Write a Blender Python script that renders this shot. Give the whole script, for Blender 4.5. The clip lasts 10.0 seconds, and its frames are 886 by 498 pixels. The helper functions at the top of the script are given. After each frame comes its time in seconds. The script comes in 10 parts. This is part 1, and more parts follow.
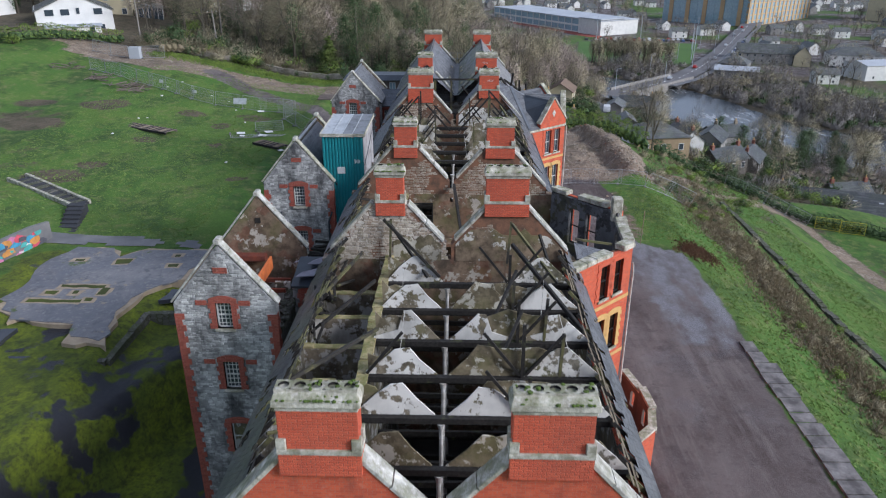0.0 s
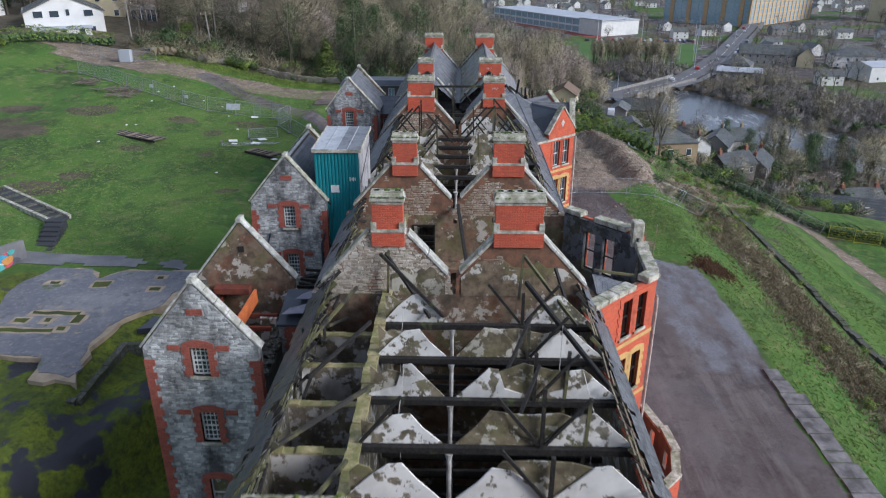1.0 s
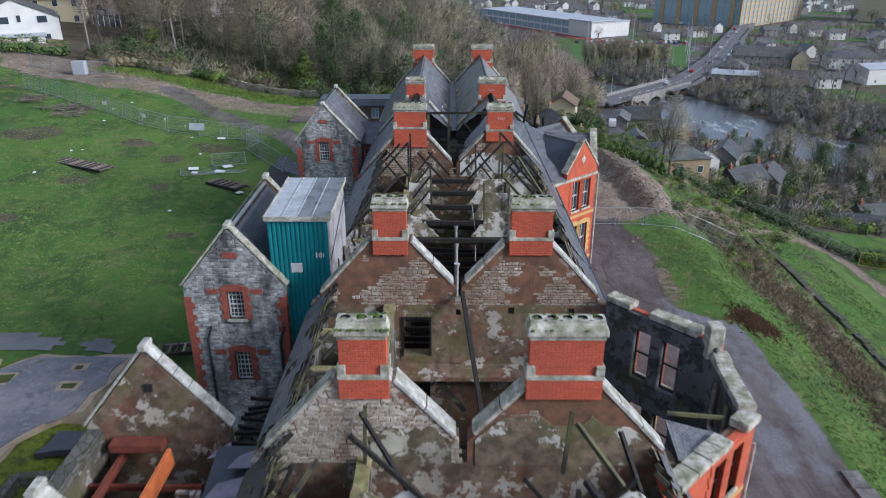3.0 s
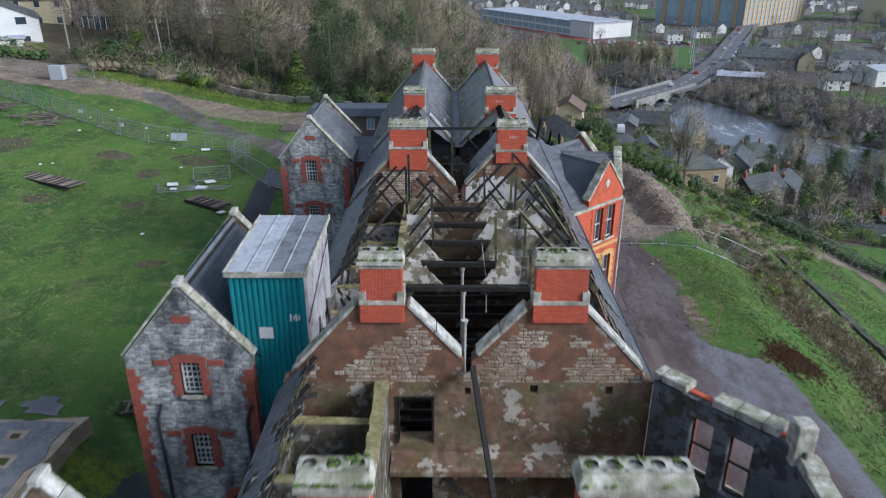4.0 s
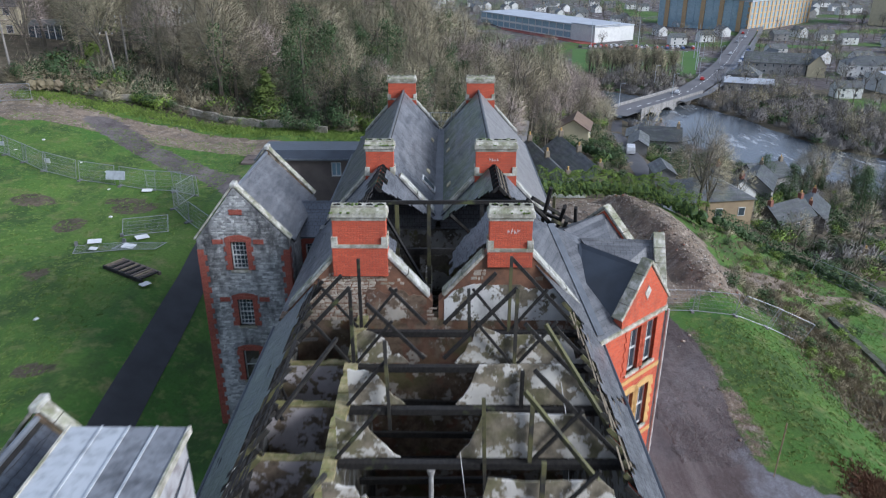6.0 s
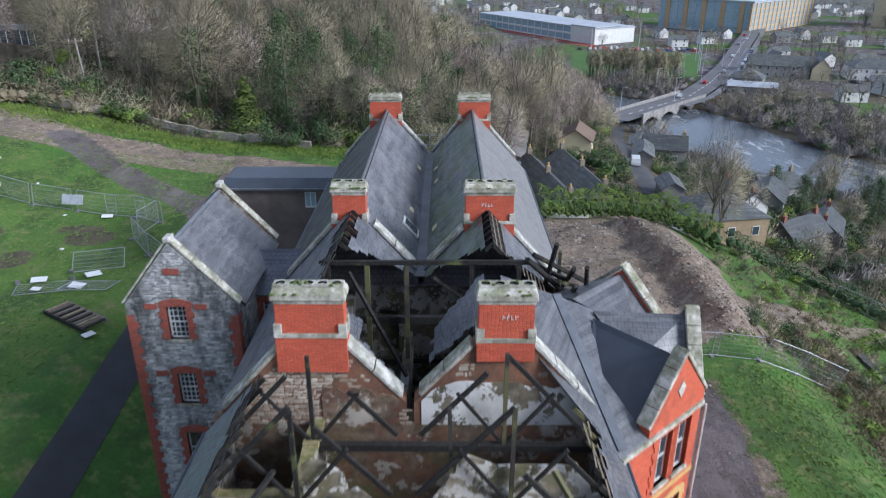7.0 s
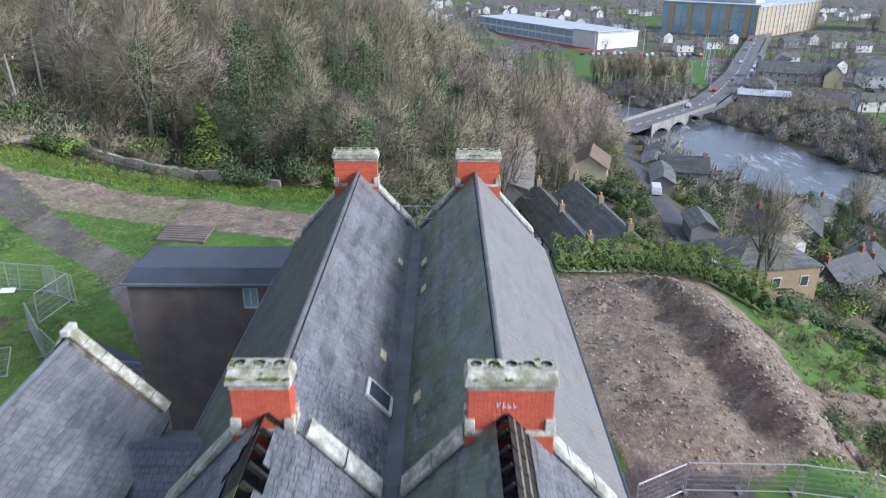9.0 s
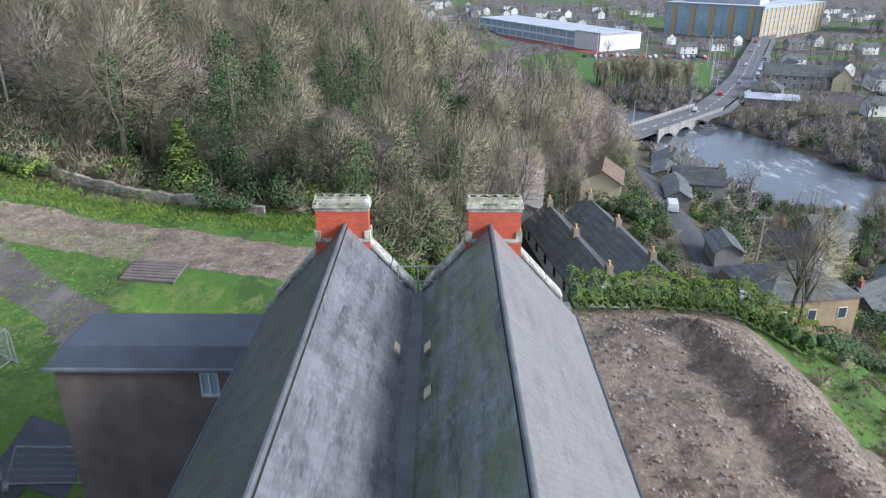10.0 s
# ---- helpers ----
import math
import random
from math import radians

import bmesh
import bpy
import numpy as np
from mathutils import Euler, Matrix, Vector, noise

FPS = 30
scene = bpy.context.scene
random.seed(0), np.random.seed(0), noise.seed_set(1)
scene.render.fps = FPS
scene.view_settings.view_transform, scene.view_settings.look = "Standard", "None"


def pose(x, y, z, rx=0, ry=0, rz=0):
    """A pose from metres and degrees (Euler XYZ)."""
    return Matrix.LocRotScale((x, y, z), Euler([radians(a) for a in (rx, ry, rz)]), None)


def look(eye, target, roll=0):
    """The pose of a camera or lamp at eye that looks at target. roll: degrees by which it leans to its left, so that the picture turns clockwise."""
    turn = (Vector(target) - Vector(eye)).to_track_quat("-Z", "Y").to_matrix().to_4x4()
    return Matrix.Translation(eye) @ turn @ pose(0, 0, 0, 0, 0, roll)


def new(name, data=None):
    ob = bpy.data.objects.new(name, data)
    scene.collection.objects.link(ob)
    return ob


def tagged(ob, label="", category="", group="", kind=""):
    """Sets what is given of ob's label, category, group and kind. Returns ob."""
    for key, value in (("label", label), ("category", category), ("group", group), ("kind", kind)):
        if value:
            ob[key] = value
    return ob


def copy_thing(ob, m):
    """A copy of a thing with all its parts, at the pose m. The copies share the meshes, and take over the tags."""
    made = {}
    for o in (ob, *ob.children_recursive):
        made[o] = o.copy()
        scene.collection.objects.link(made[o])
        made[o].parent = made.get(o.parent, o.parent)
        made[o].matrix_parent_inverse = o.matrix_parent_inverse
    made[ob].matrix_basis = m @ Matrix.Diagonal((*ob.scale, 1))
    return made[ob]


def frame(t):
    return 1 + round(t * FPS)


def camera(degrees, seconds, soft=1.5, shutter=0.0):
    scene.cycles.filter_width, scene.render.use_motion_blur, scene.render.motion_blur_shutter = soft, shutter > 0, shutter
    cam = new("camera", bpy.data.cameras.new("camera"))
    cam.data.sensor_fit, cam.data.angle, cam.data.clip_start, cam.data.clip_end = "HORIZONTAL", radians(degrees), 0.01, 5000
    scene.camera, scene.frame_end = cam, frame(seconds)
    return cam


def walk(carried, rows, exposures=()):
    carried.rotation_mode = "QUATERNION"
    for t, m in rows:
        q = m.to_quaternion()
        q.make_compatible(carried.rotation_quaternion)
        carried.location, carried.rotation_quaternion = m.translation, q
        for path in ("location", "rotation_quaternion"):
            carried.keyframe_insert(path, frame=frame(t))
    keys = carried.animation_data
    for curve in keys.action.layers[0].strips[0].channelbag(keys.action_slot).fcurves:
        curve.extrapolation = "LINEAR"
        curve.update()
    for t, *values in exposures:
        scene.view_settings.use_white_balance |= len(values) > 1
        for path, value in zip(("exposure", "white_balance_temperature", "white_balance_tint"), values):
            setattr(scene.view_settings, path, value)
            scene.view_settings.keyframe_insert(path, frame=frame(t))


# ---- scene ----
cam = camera(64.3, 10.0, 1.1, 0.5)
METRES, EYE, TILT, LEAN, TURN = 64.0, 28.5, 0.0, 0.0, 1.47
ROWS = [
    (0.0, 0.0, 0.0, 0.0, 0.02, -23.46, -0.05),
    (0.5, -0.0016, 0.0281, -0.0001, -0.01, -23.45, -0.04),
    (1.0, -0.0031, 0.0622, -0.0014, -0.03, -23.45, -0.04),
    (1.5, -0.0043, 0.1021, -0.0014, -0.71, -23.45, -0.03),
    (2.0, -0.0063, 0.1458, -0.0015, -1.06, -23.44, 0.0),
    (2.5, -0.0081, 0.1928, -0.0018, -1.09, -23.43, 0.01),
    (4.0, -0.0111, 0.3424, -0.0122, -1.12, -23.38, 0.03),
    (4.5, -0.0079, 0.3968, -0.0109, -1.13, -23.37, 0.04),
    (5.0, -0.002, 0.4508, -0.0102, -1.13, -23.35, 0.02),
    (5.5, 0.005, 0.5031, -0.0097, -1.14, -23.34, -0.01),
    (7.0, 0.0254, 0.6606, -0.0097, -1.23, -23.28, -0.07),
    (7.5, 0.0299, 0.7147, -0.0099, -1.25, -23.25, -0.1),
    (8.0, 0.0331, 0.7701, -0.0104, -1.27, -23.21, -0.15),
    (8.5, 0.0348, 0.8255, -0.01, -1.28, -23.18, -0.19),
    (9.0, 0.0352, 0.8818, -0.0107, -1.29, -23.15, -0.21),
    (9.5, 0.0344, 0.9351, -0.0118, -1.31, -23.14, -0.22),
    (10.0, 0.0328, 0.9968, -0.0124, -1.33, -23.12, -0.24),
]
walk(cam, [(t, pose(0.55, 0, EYE, TILT, LEAN, TURN) @ pose(METRES * x, METRES * y, METRES * z, 90 + pitch, roll, yaw)) for t, x, y, z, yaw, pitch, roll in ROWS],
     [(0.0, 0.37, 5800, 13), (2.5, 0.33, 5720, 12), (4.0, 0.36, 5650, 11), (5.2, 0.41, 5650, 11), (7.0, 0.58, 5600, 12), (8.0, 0.72, 5600, 12), (8.6, 0.91, 5650, 12), (9.2, 0.92, 5650, 12), (10.0, 0.94, 5750, 12)])

# ---- light: a bright overcast winter sky, the hidden sun to the right and behind ----
SUN_FROM = Vector((0.84, -0.36, 0.48)).normalized()
world = bpy.data.worlds.new("sky")
scene.world = world
world.use_nodes = True
wn = world.node_tree
sky = wn.nodes.new("ShaderNodeTexSky")
sky.sky_type = "NISHITA"
sky.sun_disc = False
sky.sun_elevation = math.asin(SUN_FROM.z)
sky.sun_rotation = math.atan2(SUN_FROM.x, SUN_FROM.y)
sky.air_density, sky.dust_density, sky.ozone_density = 1.0, 4.0, 1.0
cloud = wn.nodes.new("ShaderNodeMixRGB")
cloud.inputs[0].default_value = 0.55
cloud.inputs[2].default_value = (6.2, 6.9, 8.2, 1)
wn.links.new(sky.outputs[0], cloud.inputs[1])
wn.links.new(cloud.outputs[0], wn.nodes["Background"].inputs[0])
wn.nodes["Background"].inputs[1].default_value = 0.078
sun_data = bpy.data.lights.new("sun", "SUN")
sun_data.energy, sun_data.angle, sun_data.color = 2.75, radians(20), (1.0, 0.985, 0.96)
sun = new("sun", sun_data)
sun.matrix_world = look(SUN_FROM * 100, (0, 0, 0))

# ---- materials ----
class Nodes:
    """A short way to write node trees."""

    def __init__(self, name):
        self.mat = bpy.data.materials.new(name)
        self.mat.use_nodes = True
        self.tree = self.mat.node_tree
        self.bsdf = self.tree.nodes["Principled BSDF"]
        self.geo = None

    def put(self, socket, value):
        if isinstance(value, bpy.types.NodeSocket):
            self.tree.links.new(value, socket)
        elif isinstance(value, (tuple, list)) and len(value) == 3 and socket.type == "RGBA":
            socket.default_value = (*value, 1)
        else:
            socket.default_value = value

    def node(self, kind, inputs=None, out=0, **props):
        n = self.tree.nodes.new("ShaderNode" + kind)
        for k, v in props.items():
            if k == "operation":
                n.operation = v
            elif k == "feature":
                n.feature = v
            elif k == "attribute_name":
                n.attribute_name = v
        for k, v in (inputs or {}).items():
            self.put(n.inputs[k], v)
        return n.outputs[out]

    def math(self, op, a, b=0.0):
        return self.node("Math", {0: a, 1: b}, operation=op)

    def vec(self, op, a, b=(0, 0, 0), out=0):
        return self.node("VectorMath", {0: a, 1: b}, out=out, operation=op)

    def mix(self, f, a, b):
        return self.node("MixRGB", {0: f, 1: a, 2: b})

    def position(self):
        return self.node("NewGeometry", out=0)

    def local(self):
        return self.node("TexCoord", out=3)

    def noise(self, co, scale, detail=4.0, rough=0.55, out=0):
        return self.node("TexNoise", {"Vector": co, "Scale": scale, "Detail": detail, "Roughness": rough}, out=out)

    def band(self, f, lo, hi, a=0.0, b=1.0):
        return self.node("MapRange", {0: f, 1: lo, 2: hi, 3: a, 4: b})

    def scaled(self, co, s):
        return self.vec("MULTIPLY", co, s)

    def surface(self, co):
        """Along the wall or roof, and up it."""
        n = self.node("NewGeometry", out=3)
        t = self.vec("NORMALIZE", self.vec("CROSS_PRODUCT", (0.003, 0.002, 1.0), n))
        b = self.vec("CROSS_PRODUCT", n, t)
        return self.node("CombineXYZ", {0: self.vec("DOT_PRODUCT", co, t, out=1), 1: self.vec("DOT_PRODUCT", co, b, out=1), 2: 0.0})

    def done(self, color, rough=0.8, bump=None, strength=0.4, distance=0.02, metal=0.0, spec=0.4):
        self.put(self.bsdf.inputs["Base Color"], color)
        self.put(self.bsdf.inputs["Roughness"], rough)
        self.put(self.bsdf.inputs["Metallic"], metal)
        self.put(self.bsdf.inputs["Specular IOR Level"], spec)
        if bump is not None:
            self.put(self.bsdf.inputs["Normal"], self.node("Bump", {"Strength": strength, "Distance": distance, "Height": bump}))
        return self.mat


def m_plain(name, a, b, scale=3.0, rough=0.8, strength=0.3, metal=0.0, local=False, fine=30.0, spec=0.4):
    """Two tones in soft patches with a fine grain."""
    n = Nodes(name)
    co = n.local() if local else n.position()
    big = n.band(n.noise(co, scale, 5.0), 0.35, 0.65)
    grain = n.noise(co, fine, 3.0)
    c = n.mix(big, a, b)
    c = n.mix(n.band(grain, 0.3, 0.7, 0.0, 0.35), c, tuple(0.6 * v for v in a))
    return n.done(c, rough, grain, strength, 0.02, metal, spec)


def m_brick(name, red=(0.57, 0.115, 0.055), dark=(0.42, 0.075, 0.042)):
    n = Nodes(name)
    co = n.position()
    uv = n.surface(co)
    t = n.tree.nodes.new("ShaderNodeTexBrick")
    n.put(t.inputs["Vector"], uv)
    for k, v in (("Scale", 1.0), ("Brick Width", 0.235), ("Row Height", 0.078), ("Mortar Size", 0.006), ("Mortar Smooth", 0.3), ("Bias", -0.2)):
        t.inputs[k].default_value = v
    n.put(t.inputs["Color1"], red), n.put(t.inputs["Color2"], dark), n.put(t.inputs["Mortar"], (0.36, 0.17, 0.12))
    soot = n.band(n.noise(n.scaled(co, (1, 1, 0.5)), 1.3, 6.0, 0.65), 0.52, 0.75, 0.0, 0.55)
    c = n.mix(soot, t.outputs[0], (0.16, 0.06, 0.045))
    pale = n.band(n.noise(co, 5.0, 4.0), 0.62, 0.75, 0.0, 0.25)
    c = n.mix(pale, c, (0.60, 0.30, 0.22))
    h = n.math("SUBTRACT", n.noise(co, 60.0), n.math("MULTIPLY", t.outputs[1], 1.5))
    return n.done(c, 0.85, h, 0.5, 0.012, spec=0.25)


def m_stone(name, lo, hi, mortar, cell=(2.6, 5.0, 1.0), dirt=0.75, stain=(0.035, 0.036, 0.04), render=0.0):
    """Rubble walling: squared stones of mixed greys with joints, and dark damp stains."""
    n = Nodes(name)
    co = n.position()
    uv = n.vec("ADD", n.scaled(n.surface(co), cell), n.vec("MULTIPLY", n.noise(co, 2.5, 2.0, out=1), (0.5, 0.5, 0.5)))
    edge = n.node("TexVoronoi", {"Vector": uv, "Scale": 1.0, "Randomness": 0.8}, feature="DISTANCE_TO_EDGE")
    tone = n.node("TexVoronoi", {"Vector": uv, "Scale": 1.0, "Randomness": 0.8}, out=1)
    sep = n.node("SeparateColor", {0: tone})
    joint = n.band(edge, 0.02, 0.09)
    grain = n.noise(co, 14.0, 6.0, 0.65)
    c = n.mix(n.math("MULTIPLY", n.math("ADD", sep, grain), 0.5), lo, hi)
    c = n.mix(joint, mortar, c)
    wet = n.band(n.noise(n.scaled(co, (1, 1, 0.45)), 0.55, 7.0, 0.68), 0.44, 0.62, 0.0, dirt)
    c = n.mix(wet, c, stain)
    if render:
        r = n.band(n.noise(co, 0.5, 7.0, 0.62), render - 0.02, render + 0.02)
        rc = n.mix(n.band(n.noise(co, 1.8, 6.0, 0.65), 0.35, 0.65), (0.25, 0.125, 0.075), (0.11, 0.07, 0.05))
        c = n.mix(r, c, rc)
        joint = n.math("MAXIMUM", joint, r)
    h = n.math("ADD", n.math("MULTIPLY", joint, 1.2), n.math("MULTIPLY", grain, 0.7))
    return n.done(c, 0.9, h, 0.7, 0.03, spec=0.25)


def m_dressed(name, pale=(0.64, 0.61, 0.545), grime=(0.25, 0.235, 0.19), moss=0.46):
    """Cut limestone, lichened and mossy on top."""
    n = Nodes(name)
    co = n.position()
    up = n.node("SeparateXYZ", {0: n.node("NewGeometry", out=1)}, out=2)
    c = n.mix(n.band(n.noise(co, 2.2, 6.0, 0.7), 0.38, 0.6), pale, grime)
    c = n.mix(n.band(n.noise(co, 9.0, 5.0), 0.45, 0.75, 0.0, 0.6), c, (0.30, 0.29, 0.20))
    mossy = n.math("MULTIPLY", n.band(n.noise(co, 2.3, 6.0, 0.7), 0.42, 0.56), n.band(up, -0.1, 0.75, 0.12, 1.0))
    c = n.mix(n.math("MULTIPLY", mossy, moss), c, (0.10, 0.13, 0.025))
    return n.done(c, 0.9, n.noise(co, 18.0, 6.0), 0.6, 0.03, spec=0.2)


def m_slate(name, base=(0.115, 0.122, 0.135), green=0.0, bump=True, streaks=0.75, joint=0.018, line=0.011):
    n = Nodes(name)
    co = n.position()
    uv = n.surface(co)
    t = n.tree.nodes.new("ShaderNodeTexBrick")
    n.put(t.inputs["Vector"], uv)
    for k, v in (("Scale", 1.0), ("Brick Width", 0.26), ("Row Height", 0.235), ("Mortar Size", line), ("Mortar Smooth", 0.1), ("Bias", 0.0)):
        t.inputs[k].default_value = v
    n.put(t.inputs["Color1"], base), n.put(t.inputs["Color2"], tuple(v * (1 + 0.45 * streaks) for v in base)), n.put(t.inputs["Mortar"], (joint, joint, joint * 1.05))
    rnd = n.node("ObjectInfo", out=5)
    c = n.mix(n.band(rnd, 0.0, 1.0, 0.0, 0.25), t.outputs[0], (0.07, 0.075, 0.085))
    run = n.math("ADD", n.math("MULTIPLY", n.noise(n.scaled(uv, (0.10, 1.0, 1.0)), 2.4, 6.0, 0.7), 0.65), n.math("MULTIPLY", n.noise(n.scaled(uv, (0.9, 0.35, 1.0)), 0.8, 6.0, 0.65), 0.35))
    streak = n.band(run, 0.5, 0.62, 0.0, streaks)
    c = n.mix(streak, c, (0.25, 0.255, 0.265))
    c = n.mix(n.band(n.noise(n.scaled(uv, (0.5, 1.0, 1.0)), 0.7, 6.0, 0.65), 0.4, 0.58, 0.0, 0.85 * green), c, (0.095, 0.125, 0.05))
    c = n.mix(n.band(run, 0.5, 0.4, 0.0, 0.8 * streaks + 0.15), c, (0.022, 0.024, 0.03))
    r = n.band(n.noise(co, 1.2, 4.0), 0.3, 0.7, 0.32, 0.55)
    h = n.math("SUBTRACT", n.noise(co, 12.0), n.math("MULTIPLY", t.outputs[1], 2.0))
    return n.done(c, r, h if bump else None, 0.35, 0.01, spec=0.5)


def m_plaster(name, white=(0.70, 0.70, 0.68), under=(0.20, 0.17, 0.12), share=0.5, brick=0.0, sooty=(0.5, 0.72, 0.6)):
    """Old distemper that peels from brown plaster."""
    n = Nodes(name)
    co = n.position()
    f = n.noise(co, 1.1, 7.0, 0.62)
    peel = n.band(n.math("ADD", n.math("MULTIPLY", f, 0.75), n.math("MULTIPLY", n.noise(co, 5.0, 6.0, 0.7), 0.25)), share - 0.012, share + 0.012)
    w = n.mix(n.band(n.noise(co, 0.8, 5.0), 0.4, 0.7, 0.0, 0.7), white, tuple(0.55 * v for v in white))
    u = n.mix(n.band(n.noise(co, 2.4, 6.0, 0.65), 0.38, 0.62), under, tuple(0.45 * v for v in under))
    u = n.mix(n.band(n.noise(co, 0.7, 5.0), 0.5, 0.65, 0.0, 0.6), u, (0.13, 0.13, 0.05))
    if brick:
        u = n.mix(n.band(n.noise(co, 0.9, 6.0), 0.52, 0.56, 0.0, brick), u, (0.22, 0.075, 0.045))
    c = n.mix(peel, w, u)
    soot = n.band(n.noise(n.scaled(co, (1, 1, 0.5)), 0.45, 6.0, 0.6), sooty[0], sooty[1], 0.0, sooty[2])
    c = n.mix(soot, c, (0.05, 0.046, 0.04))
    h = n.math("SUBTRACT", n.math("MULTIPLY", n.noise(co, 20.0), 0.4), peel)
    return n.done(c, 0.9, h, 0.5, 0.02, spec=0.2)


def m_timber(name, dark=(0.014, 0.013, 0.012), moss=(0.11, 0.125, 0.05), share=0.62):
    """Charred roof timber, mossy where it has stood wet."""
    n = Nodes(name)
    co = n.position()
    g = n.noise(n.scaled(co, (1, 1, 1)), 9.0, 6.0)
    c = n.mix(n.band(g, 0.4, 0.7), dark, (0.036, 0.033, 0.03))
    c = n.mix(n.band(n.noise(co, 0.8, 5.0, 0.6), share, share + 0.1), c, moss)
    return n.done(c, 0.75, g, 0.6, 0.02, spec=0.35)


def m_sheet(name, col, rib=0.0, worn=(0.30, 0.30, 0.28), amount=0.35, rough=0.5):
    n = Nodes(name)
    co = n.position()
    c = n.mix(n.band(n.noise(co, 1.4, 6.0, 0.62), 0.5, 0.7, 0.0, amount), col, worn)
    c = n.mix(n.band(n.noise(n.scaled(co, (4, 4, 0.3)), 1.0, 5.0), 0.5, 0.75, 0.0, amount), c, tuple(0.45 * v for v in col))
    return n.done(c, rough, n.noise(co, 8.0), 0.1, 0.01, spec=0.4)


def m_ground():
    """Grass, bare dirt, tarmac and rubble, laid out by the sheet's own cover map and broken up by noise."""
    n = Nodes("ground_cover")
    co = n.position()
    att = n.node("Attribute", attribute_name="cover")
    sep = n.tree.nodes.new("ShaderNodeSeparateColor")
    n.put(sep.inputs[0], att)
    big, mid, fine = n.noise(co, 0.07, 5.0, 0.6), n.noise(co, 0.45, 6.0, 0.65), n.noise(co, 5.0, 5.0, 0.7)
    g = n.mix(n.band(big, 0.35, 0.65), (0.058, 0.145, 0.026), (0.108, 0.178, 0.035))
    g = n.mix(n.band(n.noise(n.scaled(co, (1, 0.6, 1)), 0.16, 7.0, 0.72), 0.47, 0.58, 0.0, 0.85), g, (0.045, 0.082, 0.024))
    g = n.mix(n.band(n.noise(co, 0.9, 5.0, 0.7), 0.52, 0.64, 0.0, 0.7), g, (0.165, 0.215, 0.060))
    g = n.mix(n.band(mid, 0.54, 0.72, 0.0, 0.75), g, (0.175, 0.165, 0.075))
    g = n.mix(n.band(fine, 0.42, 0.72, 0.0, 0.6), g, (0.036, 0.070, 0.014))
    d = n.mix(n.band(mid, 0.35, 0.65), (0.262, 0.205, 0.150), (0.152, 0.116, 0.086))
    d = n.mix(n.band(n.noise(co, 2.6, 6.0, 0.75), 0.53, 0.66, 0.0, 0.8), d, (0.375, 0.315, 0.245))
    d = n.mix(n.band(n.noise(co, 0.22, 5.0), 0.55, 0.66, 0.0, 0.35), d, (0.075, 0.070, 0.030))
    d = n.mix(n.band(n.noise(co, 4.5, 3.0, 0.8), 0.6, 0.66, 0.0, 0.7), d, (0.46, 0.40, 0.33))
    d = n.mix(n.band(n.noise(n.vec("ADD", co, (7.0, 3.0, 1.0)), 3.6, 4.0, 0.75), 0.6, 0.68, 0.0, 0.6), d, (0.085, 0.068, 0.058))
    d = n.mix(n.band(n.noise(co, 1.1, 8.0, 0.8), 0.5, 0.6, 0.0, 0.75), d, (0.115, 0.095, 0.082))
    d = n.mix(n.band(n.noise(n.vec("ADD", co, (3.0, 9.0, 0.0)), 0.8, 8.0, 0.8), 0.54, 0.62, 0.0, 0.7), d, (0.38, 0.33, 0.275))
    t = n.mix(n.band(n.noise(n.scaled(co, (1, 0.45, 1)), 0.22, 6.0, 0.6), 0.38, 0.62), (0.078, 0.062, 0.060), (0.145, 0.125, 0.122))
    t = n.mix(n.band(n.noise(n.scaled(co, (1, 0.12, 1)), 0.8, 6.0, 0.7), 0.5, 0.64, 0.0, 0.65), t, (0.185, 0.165, 0.158))
    t = n.mix(n.band(mid, 0.52, 0.66, 0.0, 0.6), t, (0.055, 0.043, 0.042))
    t = n.mix(n.band(n.noise(co, 1.7, 6.0, 0.75), 0.55, 0.68, 0.0, 0.5), t, (0.045, 0.038, 0.038))
    t = n.mix(n.band(fine, 0.5, 0.7, 0.0, 0.35), t, (0.20, 0.185, 0.175))
    s = n.mix(n.band(mid, 0.4, 0.62), (0.115, 0.090, 0.062), (0.050, 0.048, 0.028))
    s = n.mix(n.band(fine, 0.45, 0.7, 0.0, 0.5), s, (0.19, 0.165, 0.12))
    jit = n.band(n.math("ADD", n.math("MULTIPLY", mid, 0.7), n.math("MULTIPLY", fine, 0.3)), 0.3, 0.7, -0.27, 0.27)
    # damp map: red yard moss, green wet tarmac, blue litter with painted shade
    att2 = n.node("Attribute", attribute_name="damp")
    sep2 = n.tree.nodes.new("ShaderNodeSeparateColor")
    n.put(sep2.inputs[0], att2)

    def mask(out):
        return n.band(n.math("ADD", sep.outputs[out], jit), 0.42, 0.58)

    c = n.mix(mask(2), g, s)
    # litter under the wood, darkened to paint in the shade between trees
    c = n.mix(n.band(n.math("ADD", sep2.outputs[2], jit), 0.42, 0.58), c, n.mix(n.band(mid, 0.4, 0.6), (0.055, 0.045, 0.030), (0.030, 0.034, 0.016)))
    c = n.mix(mask(0), c, d)
    c = n.mix(mask(1), c, t)
    moss = n.mix(n.band(mid, 0.35, 0.65), (0.175, 0.215, 0.018), (0.075, 0.105, 0.020))
    moss = n.mix(n.band(n.noise(co, 1.6, 6.0, 0.7), 0.48, 0.62, 0.0, 0.7), moss, (0.040, 0.050, 0.020))
    moss = n.mix(n.band(fine, 0.45, 0.7, 0.0, 0.7), moss, (0.030, 0.034, 0.018))
    pool = n.band(n.noise(co, 0.23, 5.0, 0.55), 0.535, 0.56)
    moss = n.mix(pool, moss, (0.030, 0.031, 0.038))
